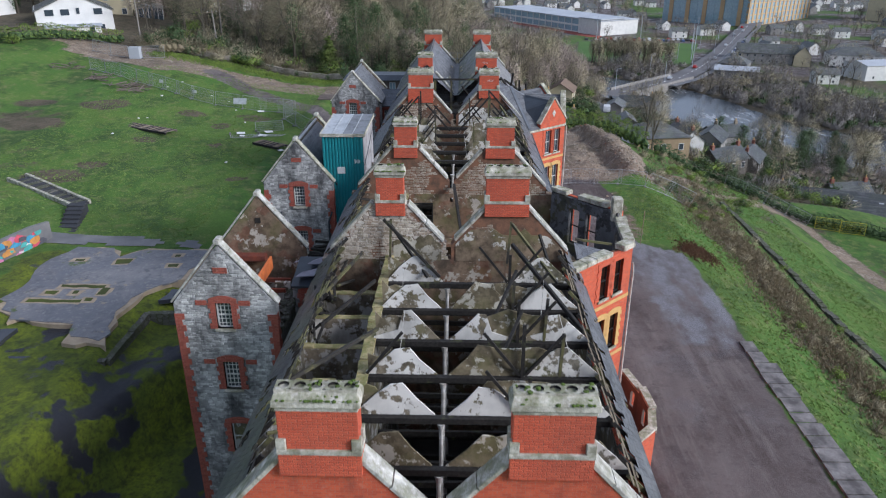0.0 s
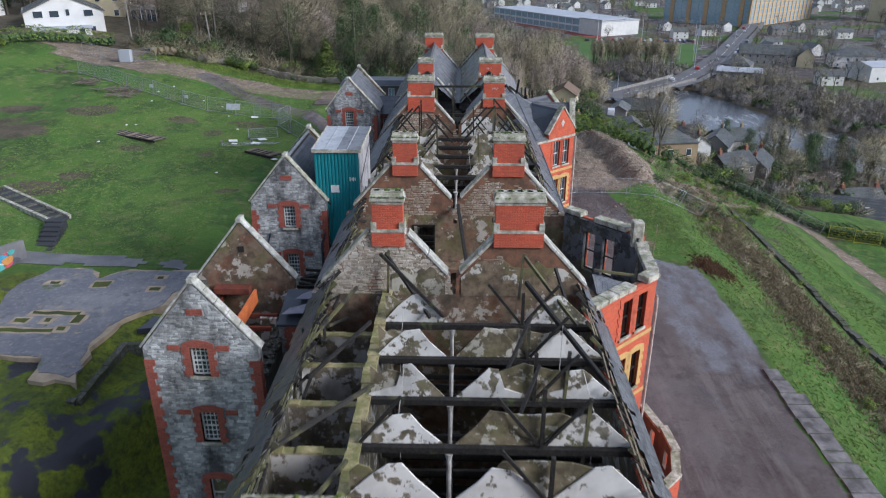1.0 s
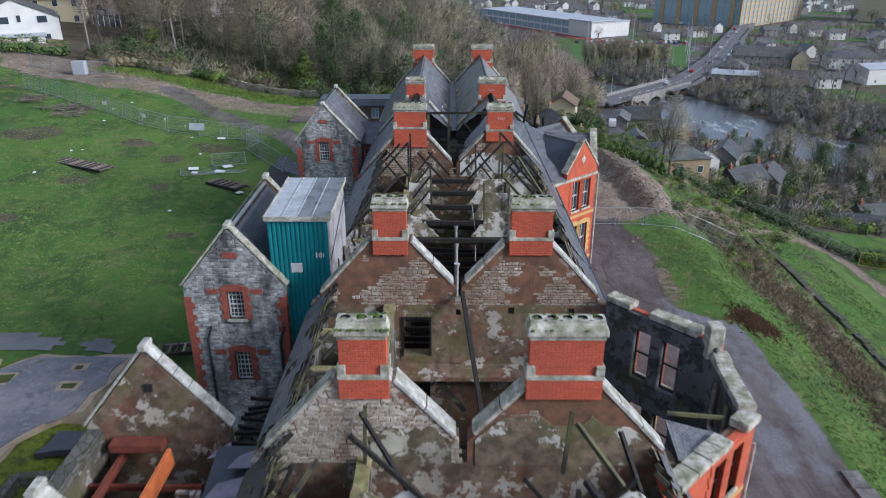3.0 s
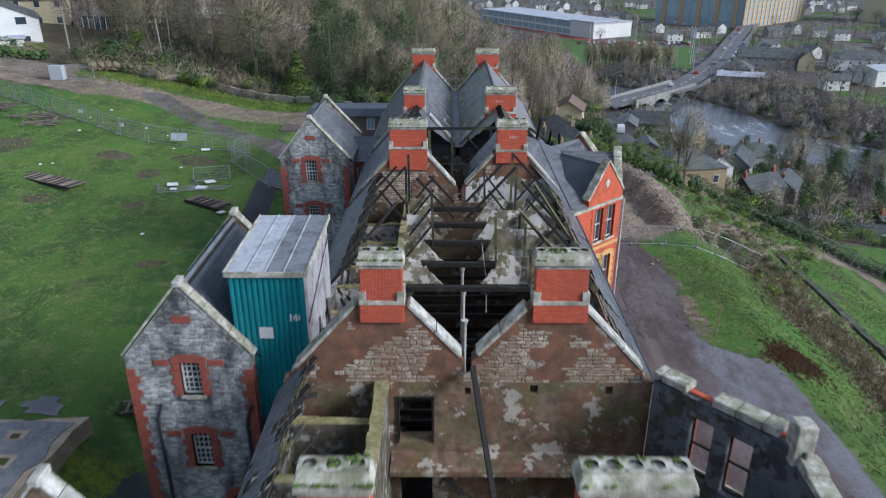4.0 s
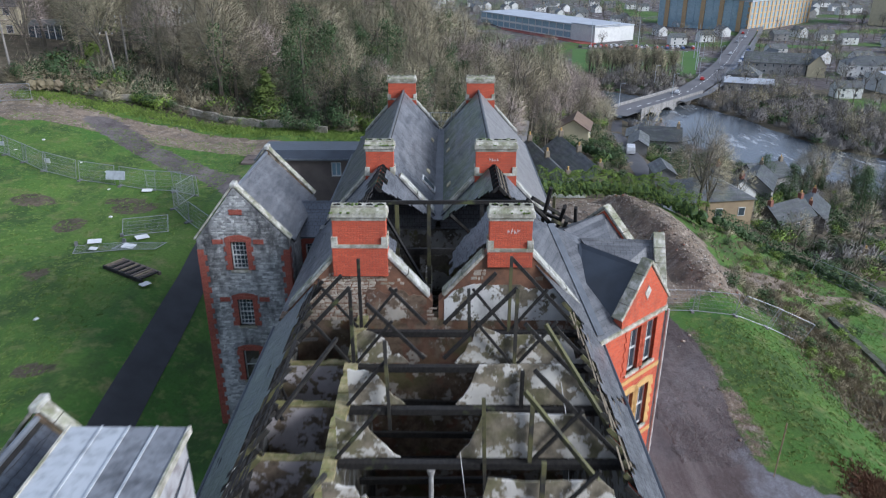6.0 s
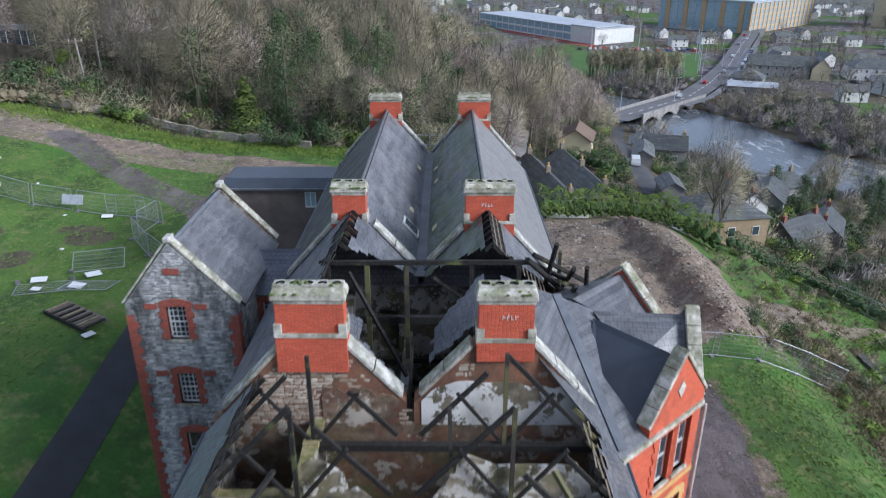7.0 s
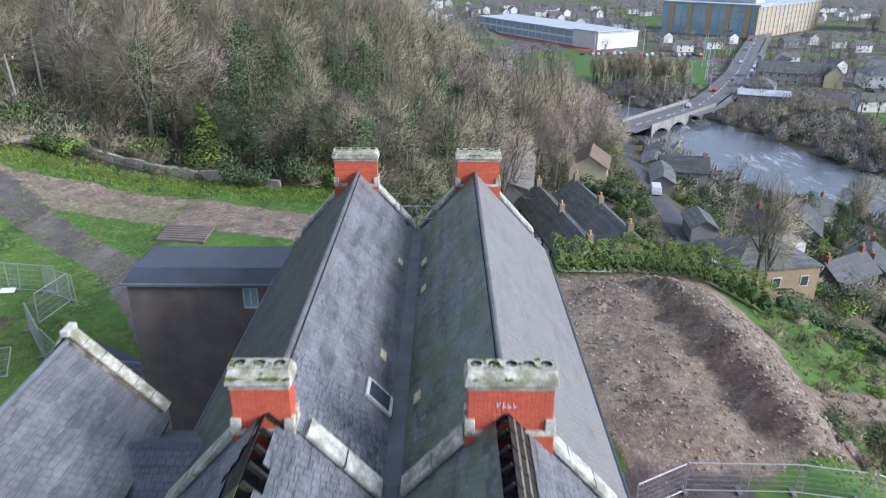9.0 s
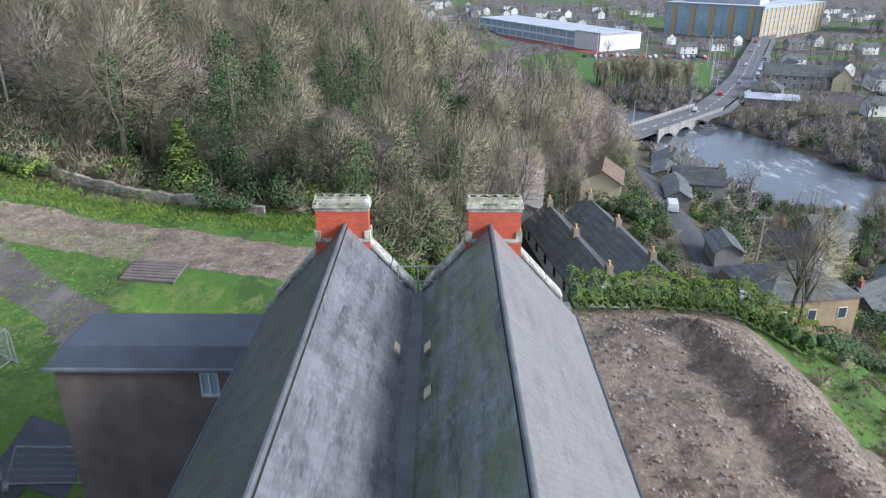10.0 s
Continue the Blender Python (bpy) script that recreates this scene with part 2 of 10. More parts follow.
    yard = n.band(n.math("ADD", sep2.outputs[0], jit), 0.42, 0.58)
    c = n.mix(yard, c, moss)
    pale = n.math("MULTIPLY", n.band(n.math("ADD", sep2.outputs[1], n.math("MULTIPLY", jit, 1.6)), 0.36, 0.66), n.band(n.noise(n.scaled(co, (1, 0.5, 1)), 0.5, 6.0, 0.65), 0.36, 0.58))
    pale = n.math("MULTIPLY", pale, mask(1))
    c = n.mix(pale, c, n.mix(n.band(fine, 0.4, 0.65), (0.21, 0.215, 0.235), (0.13, 0.13, 0.14)))
    wet = n.math("MAXIMUM", n.math("MULTIPLY", n.band(n.noise(co, 0.16, 4.0), 0.52, 0.62), mask(1)), n.math("MAXIMUM", pale, n.math("MULTIPLY", yard, pool)))
    r = n.band(wet, 0.0, 1.0, 0.92, 0.30)
    h = n.math("ADD", n.math("MULTIPLY", fine, 0.6), n.noise(co, 22.0, 4.0))
    h = n.math("ADD", h, n.math("MULTIPLY", n.math("MULTIPLY", n.noise(co, 1.4, 6.0, 0.65), 5.0), mask(0)))
    return n.done(c, r, h, 0.8, 0.06, spec=0.25)


def m_leaf(name, a, b, rough=0.7):
    n = Nodes(name)
    co = n.position()
    isl = n.node("NewGeometry", out=8)
    c = n.mix(isl, a, b)
    c = n.mix(n.band(n.noise(co, 0.5, 4.0), 0.4, 0.65, 0.0, 0.6), c, tuple(0.5 * v for v in a))
    rnd = n.node("ObjectInfo", out=5)
    c = n.mix(n.band(rnd, 0.0, 1.0, 0.0, 0.5), c, tuple(0.6 * (v + w) for v, w in zip(a, b)))
    return n.done(c, rough, spec=0.25)


def m_twig(name, a, b):
    n = Nodes(name)
    rnd = n.node("ObjectInfo", out=5)
    isl = n.node("NewGeometry", out=8)
    c = n.mix(n.band(rnd, 0.0, 1.0), a, b)
    c = n.mix(n.band(n.noise(n.position(), 0.12, 3.0), 0.4, 0.65), c, b)
    c = n.mix(n.band(isl, 0.0, 1.0, 0.0, 0.3), c, tuple(0.55 * v for v in a))
    return n.done(c, 0.9, spec=0.15)


def m_water():
    n = Nodes("river_water")
    co = n.position()
    w = n.noise(n.scaled(co, (1.0, 0.45, 1.0)), 0.22, 6.0, 0.65)
    foam = n.band(n.noise(n.scaled(co, (1.0, 0.35, 1.0)), 0.14, 8.0, 0.75), 0.57, 0.66, 0.0, 0.6)
    c = n.mix(foam, (0.10, 0.115, 0.13), (0.62, 0.65, 0.68))
    return n.done(c, n.band(foam, 0.0, 1.0, 0.14, 0.6), w, 0.35, 0.4, spec=0.6)


def m_glass(name, col=(0.03, 0.04, 0.05)):
    n = Nodes(name)
    co = n.position()
    return n.done(n.mix(n.noise(co, 0.7), col, tuple(1.8 * v for v in col)), 0.12, spec=0.7)


def m_slab():
    """Old screed, wet in patches, with worn tan edges and moss in its cracks."""
    n = Nodes("wet_concrete_slab")
    co = n.position()
    big, mid = n.noise(co, 0.35, 6.0, 0.65), n.noise(co, 1.3, 7.0, 0.75)
    c = n.mix(n.band(big, 0.38, 0.62), (0.105, 0.108, 0.125), (0.20, 0.197, 0.205))
    c = n.mix(n.band(mid, 0.5, 0.62, 0.0, 0.7), c, (0.085, 0.088, 0.10))
    c = n.mix(n.band(n.noise(co, 4.0, 5.0, 0.7), 0.52, 0.64, 0.0, 0.6), c, (0.27, 0.26, 0.245))
    c = n.mix(n.band(n.noise(n.vec("ADD", co, (5.0, 2.0, 0.0)), 0.6, 8.0, 0.75), 0.6, 0.63, 0.0, 0.85), c, (0.30, 0.245, 0.17))
    c = n.mix(n.band(n.noise(n.vec("ADD", co, (1.0, 8.0, 0.0)), 0.7, 8.0, 0.75), 0.62, 0.64, 0.0, 0.9), c, (0.075, 0.105, 0.022))
    return n.done(c, n.band(big, 0.4, 0.6, 0.35, 0.75), mid, 0.4, 0.03, spec=0.4)


BRICK = m_brick("red_brick")
QUOIN = m_brick("dark_quoin_brick", (0.33, 0.085, 0.06), (0.20, 0.055, 0.042))
STONE = m_stone("grey_rubble_stone", (0.12, 0.122, 0.125), (0.66, 0.66, 0.65), (0.27, 0.27, 0.26), dirt=0.85)
GABLE = m_stone("bare_gable_rubble", (0.26, 0.22, 0.18), (0.74, 0.70, 0.62), (0.22, 0.165, 0.12), (2.9, 6.5, 1.0), 0.3, (0.15, 0.09, 0.055), 0.56)
GABLE_BROWN = m_stone("brown_rendered_gable", (0.26, 0.22, 0.18), (0.74, 0.70, 0.62), (0.22, 0.165, 0.12), (2.9, 6.5, 1.0), 0.3, (0.15, 0.09, 0.055), 0.36)
DRESSED = m_dressed("weathered_limestone")
CAPMOSS = m_plain("cap_moss", (0.105, 0.165, 0.028), (0.06, 0.09, 0.02), 5.0, 0.95, 0.6)
COPING = m_dressed("pale_coping_stone", (0.66, 0.65, 0.62), (0.30, 0.29, 0.265), 0.3)
SLATE = m_slate("roof_slate", (0.135, 0.14, 0.152), streaks=0.5)
# mossy, and darkened further with the rear slope's shade painted in
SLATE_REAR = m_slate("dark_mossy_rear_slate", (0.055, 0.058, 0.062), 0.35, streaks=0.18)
# sky sheen of the right outer slope painted in as a paler slate
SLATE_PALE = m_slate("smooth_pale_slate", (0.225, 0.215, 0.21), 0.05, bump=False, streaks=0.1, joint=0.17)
SLATE_WORN = m_slate("worn_bay_slate", (0.115, 0.118, 0.125), streaks=0.45, joint=0.06)
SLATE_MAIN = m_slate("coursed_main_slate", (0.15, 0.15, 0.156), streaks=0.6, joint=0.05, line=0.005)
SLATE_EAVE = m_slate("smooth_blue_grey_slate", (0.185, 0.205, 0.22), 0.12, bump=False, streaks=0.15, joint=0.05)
SLATE_BLUE = m_slate("dark_blue_slate", (0.085, 0.095, 0.115), 0.0, streaks=0.35)
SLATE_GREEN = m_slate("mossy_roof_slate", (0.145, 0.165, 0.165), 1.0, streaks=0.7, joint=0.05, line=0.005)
RIDGE_TILE = m_plain("weathered_ridge_tile", (0.15, 0.155, 0.16), (0.085, 0.095, 0.10), 1.6, 0.6, 0.4)
GUTTER_LEAD = m_plain("dirty_valley_lead", (0.12, 0.123, 0.13), (0.06, 0.062, 0.066), 0.9, 0.5, 0.3)
LEAD = m_plain("sheet_lead", (0.19, 0.205, 0.225), (0.11, 0.12, 0.135), 1.2, 0.3, 0.2)
PLASTER = m_plaster("peeling_plaster", (0.78, 0.765, 0.72), (0.25, 0.215, 0.155), 0.54, sooty=(0.55, 0.72, 0.55))
PLASTER_STAINED = m_plaster("stained_flecked_plaster", (0.74, 0.72, 0.67), (0.23, 0.21, 0.165), 0.51, sooty=(0.56, 0.74, 0.5))
PLASTER_OLIVE = m_plaster("damp_olive_plaster", (0.56, 0.53, 0.44), (0.25, 0.21, 0.135), 0.45)
PLASTER_BROWN = m_plaster("brown_stained_plaster", (0.50, 0.45, 0.38), (0.25, 0.18, 0.125), 0.44, 0.35)
PLASTER_GREY = m_plaster("grey_room_plaster", (0.40, 0.40, 0.375), (0.17, 0.15, 0.11), 0.46, sooty=(0.42, 0.62, 0.8))
PLASTER_BAND = m_plaster("flecked_olive_plaster", (0.70, 0.67, 0.60), (0.33, 0.285, 0.21), 0.48, sooty=(0.56, 0.72, 0.6))
PLASTER_GABLE = m_plaster("stained_gable_plaster", (0.60, 0.575, 0.52), (0.27, 0.205, 0.14), 0.47)
PLASTER_SOOT = m_plaster("sooty_room_plaster", (0.22, 0.22, 0.21), (0.09, 0.08, 0.065), 0.5)
TIMBER = m_timber("charred_timber")
MOSSY = m_timber("mossy_timber", (0.045, 0.042, 0.036), (0.115, 0.11, 0.05), 0.46)
LATH = m_plain("bare_roof_laths", (0.34, 0.28, 0.19), (0.17, 0.14, 0.10), 2.5, 0.85, 0.4)
MOSSWALL = m_dressed("mossy_wall_top", (0.44, 0.37, 0.20), (0.24, 0.20, 0.10), 0.55)
DARKSTONE = m_stone("dark_mossy_stone", (0.05, 0.05, 0.045), (0.17, 0.165, 0.15), (0.06, 0.065, 0.04), (2.2, 4.0, 1.0), 0.5, (0.06, 0.08, 0.02))
KERB = m_plain("worn_grey_kerb", (0.09, 0.085, 0.085), (0.26, 0.25, 0.245), 1.1, 0.85, 0.5, fine=5.0)
CHAR = m_plain("burnt_debris", (0.030, 0.027, 0.024), (0.012, 0.011, 0.010), 1.2, 0.9, 0.8, fine=9.0)
IRON = m_plain("white_painted_iron", (0.62, 0.62, 0.60), (0.36, 0.33, 0.29), 3.0, 0.6, 0.2)
RUST = m_plain("red_oxide_steel", (0.22, 0.055, 0.03), (0.11, 0.035, 0.025), 2.5, 0.8, 0.3)
ORANGE = m_plain("orange_primer_steel", (0.62, 0.17, 0.045), (0.40, 0.10, 0.035), 2.0, 0.7, 0.3)
TEAL = m_sheet("teal_cladding", (0.018, 0.22, 0.25), worn=(0.05, 0.30, 0.33))
SHEETROOF = m_sheet("pale_roof_sheet", (0.43, 0.455, 0.475), worn=(0.21, 0.22, 0.24), amount=0.75, rough=0.35)
STAINEDROOF = m_sheet("tar_stained_roof_sheet", (0.20, 0.21, 0.225), worn=(0.045, 0.047, 0.052), amount=0.9, rough=0.45)
SIDESHEET = m_sheet("rusty_side_sheet", (0.40, 0.395, 0.405), worn=(0.12, 0.085, 0.075), amount=0.95, rough=0.55)
WHITEPAINT = m_plain("white_window_paint", (0.72, 0.72, 0.70), (0.55, 0.55, 0.53), 4.0, 0.6, 0.1)
GLASS = m_glass("dark_window_glass")
YELLOW = m_plain("buff_brick", (0.62, 0.40, 0.15), (0.50, 0.31, 0.12), 4.0, 0.85, 0.3)
RENDER = m_plain("brown_rendered_wall", (0.195, 0.158, 0.138), (0.125, 0.10, 0.09), 0.8, 0.9, 0.3)
FELT = m_plain("dark_roof_felt", (0.060, 0.072, 0.090), (0.040, 0.046, 0.056), 0.9, 0.32, 0.2)
GREYFELT = m_plain("grey_roofing_felt", (0.27, 0.26, 0.31), (0.17, 0.165, 0.20), 1.5, 0.6, 0.3)
CONCRETE = m_plain("worn_concrete", (0.21, 0.205, 0.205), (0.11, 0.112, 0.12), 0.45, 0.6, 0.4, fine=5.0)
SLABTOP = m_slab()
BUFFEDGE = m_plain("broken_screed", (0.42, 0.34, 0.24), (0.28, 0.22, 0.16), 1.5, 0.9, 0.4)
PUDDLE = m_plain("wet_tarmac", (0.030, 0.033, 0.042), (0.055, 0.057, 0.066), 0.4, 0.25, 0.1)
PATH = m_plain("path_tarmac", (0.045, 0.047, 0.052), (0.030, 0.031, 0.034), 0.6, 0.7, 0.4)
ROAD = m_plain("road_tarmac", (0.16, 0.155, 0.16), (0.12, 0.117, 0.12), 0.1, 0.8, 0.2, fine=2.0)
MOSSGROUND = m_plain("mossy_yard", (0.085, 0.105, 0.012), (0.035, 0.040, 0.018), 0.25, 0.9, 0.7, fine=5.0)
GALV = m_plain("galvanised_steel", (0.42, 0.44, 0.45), (0.30, 0.31, 0.32), 6.0, 0.5, 0.1, metal=0.4)
WHITEBOARD = m_plain("white_sheet", (0.78, 0.78, 0.77), (0.66, 0.66, 0.65), 2.0, 0.6, 0.1)
def m_rubble():
    """Broken stone, brick and mortar: every piece has its own tone."""
    n = Nodes("broken_rubble")
    isl = n.node("NewGeometry", out=8)
    c = n.mix(n.band(isl, 0.0, 0.75), (0.14, 0.115, 0.095), (0.42, 0.36, 0.29))
    c = n.mix(n.band(isl, 0.84, 0.9), c, (0.52, 0.475, 0.41))
    c = n.mix(n.band(isl, 0.96, 0.97), c, (0.30, 0.14, 0.095))
    g = n.noise(n.position(), 8.0, 4.0)
    c = n.mix(n.band(g, 0.35, 0.7, 0.0, 0.45), c, (0.10, 0.08, 0.065))
    return n.done(c, 0.92, g, 0.7, 0.02, spec=0.2)


RUBBLE = m_rubble()
BARK = m_twig("winter_bark", (0.09, 0.078, 0.06), (0.15, 0.135, 0.105))
TWIG = m_twig("winter_twigs", (0.25, 0.21, 0.15), (0.42, 0.38, 0.25))
TWIG_PINK = m_twig("reddish_twigs", (0.33, 0.262, 0.235), (0.42, 0.345, 0.305))
# greyer than the near twigs: distance haze painted into the colour
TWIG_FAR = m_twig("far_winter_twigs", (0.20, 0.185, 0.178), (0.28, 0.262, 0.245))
IVY = m_leaf("ivy_leaves", (0.036, 0.070, 0.026), (0.085, 0.130, 0.050))
CONIFER = m_leaf("conifer_needles", (0.08, 0.12, 0.025), (0.15, 0.19, 0.05))
HEDGE = m_leaf("hedge_leaves", (0.095, 0.17, 0.028), (0.24, 0.31, 0.065))
SCRUB = m_leaf("dry_scrub", (0.26, 0.21, 0.14), (0.17, 0.155, 0.085))
GRASSBLADE = m_leaf("grass_tufts", (0.12, 0.215, 0.045), (0.21, 0.27, 0.08))
CREAM = m_plain("cream_render", (0.62, 0.55, 0.36), (0.55, 0.48, 0.32), 0.5, 0.8, 0.1)
WHITEWALL = m_plain("white_render", (0.72, 0.72, 0.69), (0.62, 0.62, 0.60), 0.5, 0.8, 0.1)
GREYWALL = m_plain("grey_render", (0.27, 0.265, 0.25), (0.20, 0.195, 0.185), 0.5, 0.8, 0.1)
FARSLATE = m_slate("far_slate", (0.10, 0.10, 0.105), 0.35, True, 0.5)
FARGLASS = m_glass("blue_office_glass", (0.20, 0.28, 0.32))
OCHRE = m_plain("ochre_cladding", (0.52, 0.36, 0.19), (0.45, 0.31, 0.17), 0.5, 0.7, 0.1)
METALROOF = m_plain("pale_metal_roof", (0.50, 0.53, 0.57), (0.38, 0.41, 0.45), 0.1, 0.45, 0.1)


# ---- mesh helpers ----
class Geo:
    """Vertices and faces of one mesh."""

    def __init__(self):
        self.v, self.f, self.n = [], [], []

    def poly(self, pts):
        k = len(self.v)
        self.v += [tuple(p) for p in pts]
        self.f.append(tuple(range(k, k + len(pts))))
        return self

    def hexa(self, c):
        """Eight corners: the lower four round, then the upper four."""
        k = len(self.v)
        self.v += [tuple(p) for p in c]
        for q in ((3, 2, 1, 0), (4, 5, 6, 7), (0, 1, 5, 4), (1, 2, 6, 5), (2, 3, 7, 6), (3, 0, 4, 7)):
            self.f.append(tuple(k + i for i in q))
        return self

    def box(self, x0, x1, y0, y1, z0, z1):
        return self.hexa([(x0, y0, z0), (x1, y0, z0), (x1, y1, z0), (x0, y1, z0), (x0, y0, z1), (x1, y0, z1), (x1, y1, z1), (x0, y1, z1)])

    def taper(self, x0, x1, y0, y1, z0, z1, dx, dy):
        return self.hexa([(x0, y0, z0), (x1, y0, z0), (x1, y1, z0), (x0, y1, z0), (x0 + dx, y0 + dy, z1), (x1 - dx, y0 + dy, z1), (x1 - dx, y1 - dy, z1), (x0 + dx, y1 - dy, z1)])

    def prism(self, pts, vec):
        """A flat outline pushed along a vector."""
        k, n = len(self.v), len(pts)
        vec = Vector(vec)
        self.v += [tuple(p) for p in pts] + [tuple(Vector(p) + vec) for p in pts]
        self.f.append(tuple(range(k + n - 1, k - 1, -1)))
        self.f.append(tuple(range(k + n, k + 2 * n)))
        for i in range(n):
            j = (i + 1) % n
            self.f.append((k + i, k + j, k + n + j, k + n + i))
        return self

    def beam(self, p, q, w, h, up=(0, 0, 1)):
        p, q = Vector(p), Vector(q)
        d = (q - p).normalized()
        s = d.cross(Vector(up))
        s = s.normalized() if s.length > 1e-4 else Vector((1, 0, 0))
        u = s.cross(d)
        s, u = s * w / 2, u * h / 2
        return self.hexa([p - s - u, p + s - u, q + s - u, q - s - u, p - s + u, p + s + u, q + s + u, q - s + u])

    def tube(self, pts, radii, n=6, cap=True):
        k = len(self.v)
        pts = [Vector(p) for p in pts]
        for i, p in enumerate(pts):
            d = (pts[min(i + 1, len(pts) - 1)] - pts[max(i - 1, 0)]).normalized()
            a = d.cross(Vector((0.31, 0.17, 0.93)))
            a = a.normalized() if a.length > 1e-3 else Vector((1, 0, 0))
            b = d.cross(a)
            r = radii[i] if isinstance(radii, (list, tuple)) else radii
            self.v += [tuple(p + (a * math.cos(t) + b * math.sin(t)) * r) for t in (2 * math.pi * j / n for j in range(n))]
        for i in range(len(pts) - 1):
            for j in range(n):
                m = (j + 1) % n
                self.f.append((k + i * n + j, k + i * n + m, k + (i + 1) * n + m, k + (i + 1) * n + j))
        if cap:
            self.f.append(tuple(k + j for j in range(n))[::-1])
            self.f.append(tuple(k + (len(pts) - 1) * n + j for j in range(n)))
        return self

    def lump(self, c, r, seed, n=6, m=4, flat=1.0):
        """A rough stone or clump."""
        k = len(self.v)
        rg = random.Random(seed)
        c = Vector(c)
        for i in range(m + 1):
            a = math.pi * i / m
            for j in range(n):
                b = 2 * math.pi * (j + 0.5 * (i % 2)) / n
                q = r * rg.uniform(0.7, 1.15)
                self.v.append((c.x + q * math.sin(a) * math.cos(b), c.y + q * math.sin(a) * math.sin(b), c.z + q * flat * math.cos(a)))
        for i in range(m):
            for j in range(n):
                o = (j + 1) % n
                self.f.append((k + i * n + j, k + (i + 1) * n + j, k + (i + 1) * n + o, k + i * n + o))
        return self

    def cut_beam(self, p, q, w, h, up=(0, 0, 1), c=0.025):
        """A beam with its long edges worn off."""
        p, q = Vector(p), Vector(q)
        d = (q - p).normalized()
        s = d.cross(Vector(up))
        s = s.normalized() if s.length > 1e-4 else Vector((1, 0, 0))
        u = s.cross(d)
        a, b = w / 2, h / 2
        ring = [(-a + c, -b), (a - c, -b), (a, -b + c), (a, b - c), (a - c, b), (-a + c, b), (-a, b - c), (-a, -b + c)]
        return self.prism([p + s * x + u * y for x, y in ring], q - p)

    def welded(self):
        """Joins corners that coincide."""
        seen, to, v = {}, [], []
        for p in self.v:
            k = tuple(round(x, 4) for x in p)
            if k not in seen:
                seen[k] = len(v)
                v.append(p)
            to.append(seen[k])
        self.v, self.f = v, [tuple(to[i] for i in f) for f in self.f]
        return self

    def mesh(self, name, smooth=False):
        me = bpy.data.meshes.new(name)
        me.from_pydata(self.v, [], self.f)
        if smooth:
            me.polygons.foreach_set("use_smooth", [True] * len(me.polygons))
        me.update()
        if self.n and len(self.n) == len(self.v):
            rounded(me, self.n)
        return me


def rounded(me, normals):
    """Shades a crown of twigs or leaves as one rounded mass."""
    att = me.attributes.get("crown_normal") or me.attributes.new("crown_normal", "FLOAT_VECTOR", "POINT")
    flat = np.array([tuple(q) for q in normals], dtype=np.float32)
    att.data.foreach_set("vector", flat.ravel())
    me.polygons.foreach_set("use_smooth", [True] * len(me.polygons))
    me.normals_split_custom_set_from_vertices(flat.tolist())


def soften(ob, width):
    mod = ob.modifiers.new("worn_edges", "BEVEL")
    mod.width, mod.segments, mod.limit_method = width, 1, "ANGLE"
    return ob


def part(name, geo, material, parent=None, label="", bevel=0.0, smooth=False, kind=""):
    """One mesh as a part of its thing."""
    me = geo.mesh(name, smooth) if isinstance(geo, Geo) else geo
    if not me.materials:
        me.materials.append(material)
    ob = new(name, me)
    ob.parent = parent
    if bevel:
        soften(ob, bevel)
    return tagged(ob, label, kind=kind)


def base(name, label, category, at=(0, 0, 0), group="", kind="", turn=0.0):
    """The Empty that holds a thing's parts."""
    ob = new(name)
    ob.empty_display_size = 0.2
    ob.matrix_world = pose(*at, 0, 0, turn)
    return tagged(ob, label, category, group, kind)


def thing(name, geo, material, label, category, group="", kind="", bevel=0.0, smooth=False):
    ob = part(name, geo, material, None, label, bevel, smooth)
    return tagged(ob, label, category, group, kind)


def ss(a, b, x):
    t = min(1.0, max(0.0, (x - a) / (b - a)))
    return t * t * (3 - 2 * t)


def near_line(x, y, pts):
    """Distance from a point to a line of points."""
    best = 1e9
    for (ax, ay), (bx, by) in zip(pts, pts[1:]):
        dx, dy = bx - ax, by - ay
        t = max(0.0, min(1.0, ((x - ax) * dx + (y - ay) * dy) / (dx * dx + dy * dy)))
        best = min(best, math.hypot(x - ax - t * dx, y - ay - t * dy))
    return best


# ---- the ground: terraces on a hillside over a river valley ----
TRACK = [(-75, 142), (-63, 123), (-48, 118.3), (-38, 116.6), (-32.5, 116.6), (-23.5, 114.6), (-16, 112.4), (-10.5, 110.9), (2, 109), (10, 107)]
TRACK2 = [(-40, 117), (-30, 109), (-22, 103), (-16, 95)]
RIVER = [(48, 345), (64, 329), (82, 312), (91, 288), (97, 262), (106, 240), (134, 212), (188, 184), (300, 146)]
LANE = [(31.4, 124.5), (30.8, 130.6), (31.6, 141.3), (32.4, 150), (33.6, 159), (35.2, 172), (40, 195), (48, 225), (55, 258), (63, 292)]
ROADLINE = [(61, 291), (68, 299), (86, 317), (101, 333), (119, 362), (147, 414), (186, 498), (212, 552), (250, 640)]


def heap_crest(y):
    """The x of the spoil heap's raised rim, which curves in towards the hedge."""
    return 22.2 - 0.10 * (y - 100) - 0.07 * max(0.0, y - 105) ** 1.6 + 0.5 * noise.noise((y * 0.3, 0, 8))


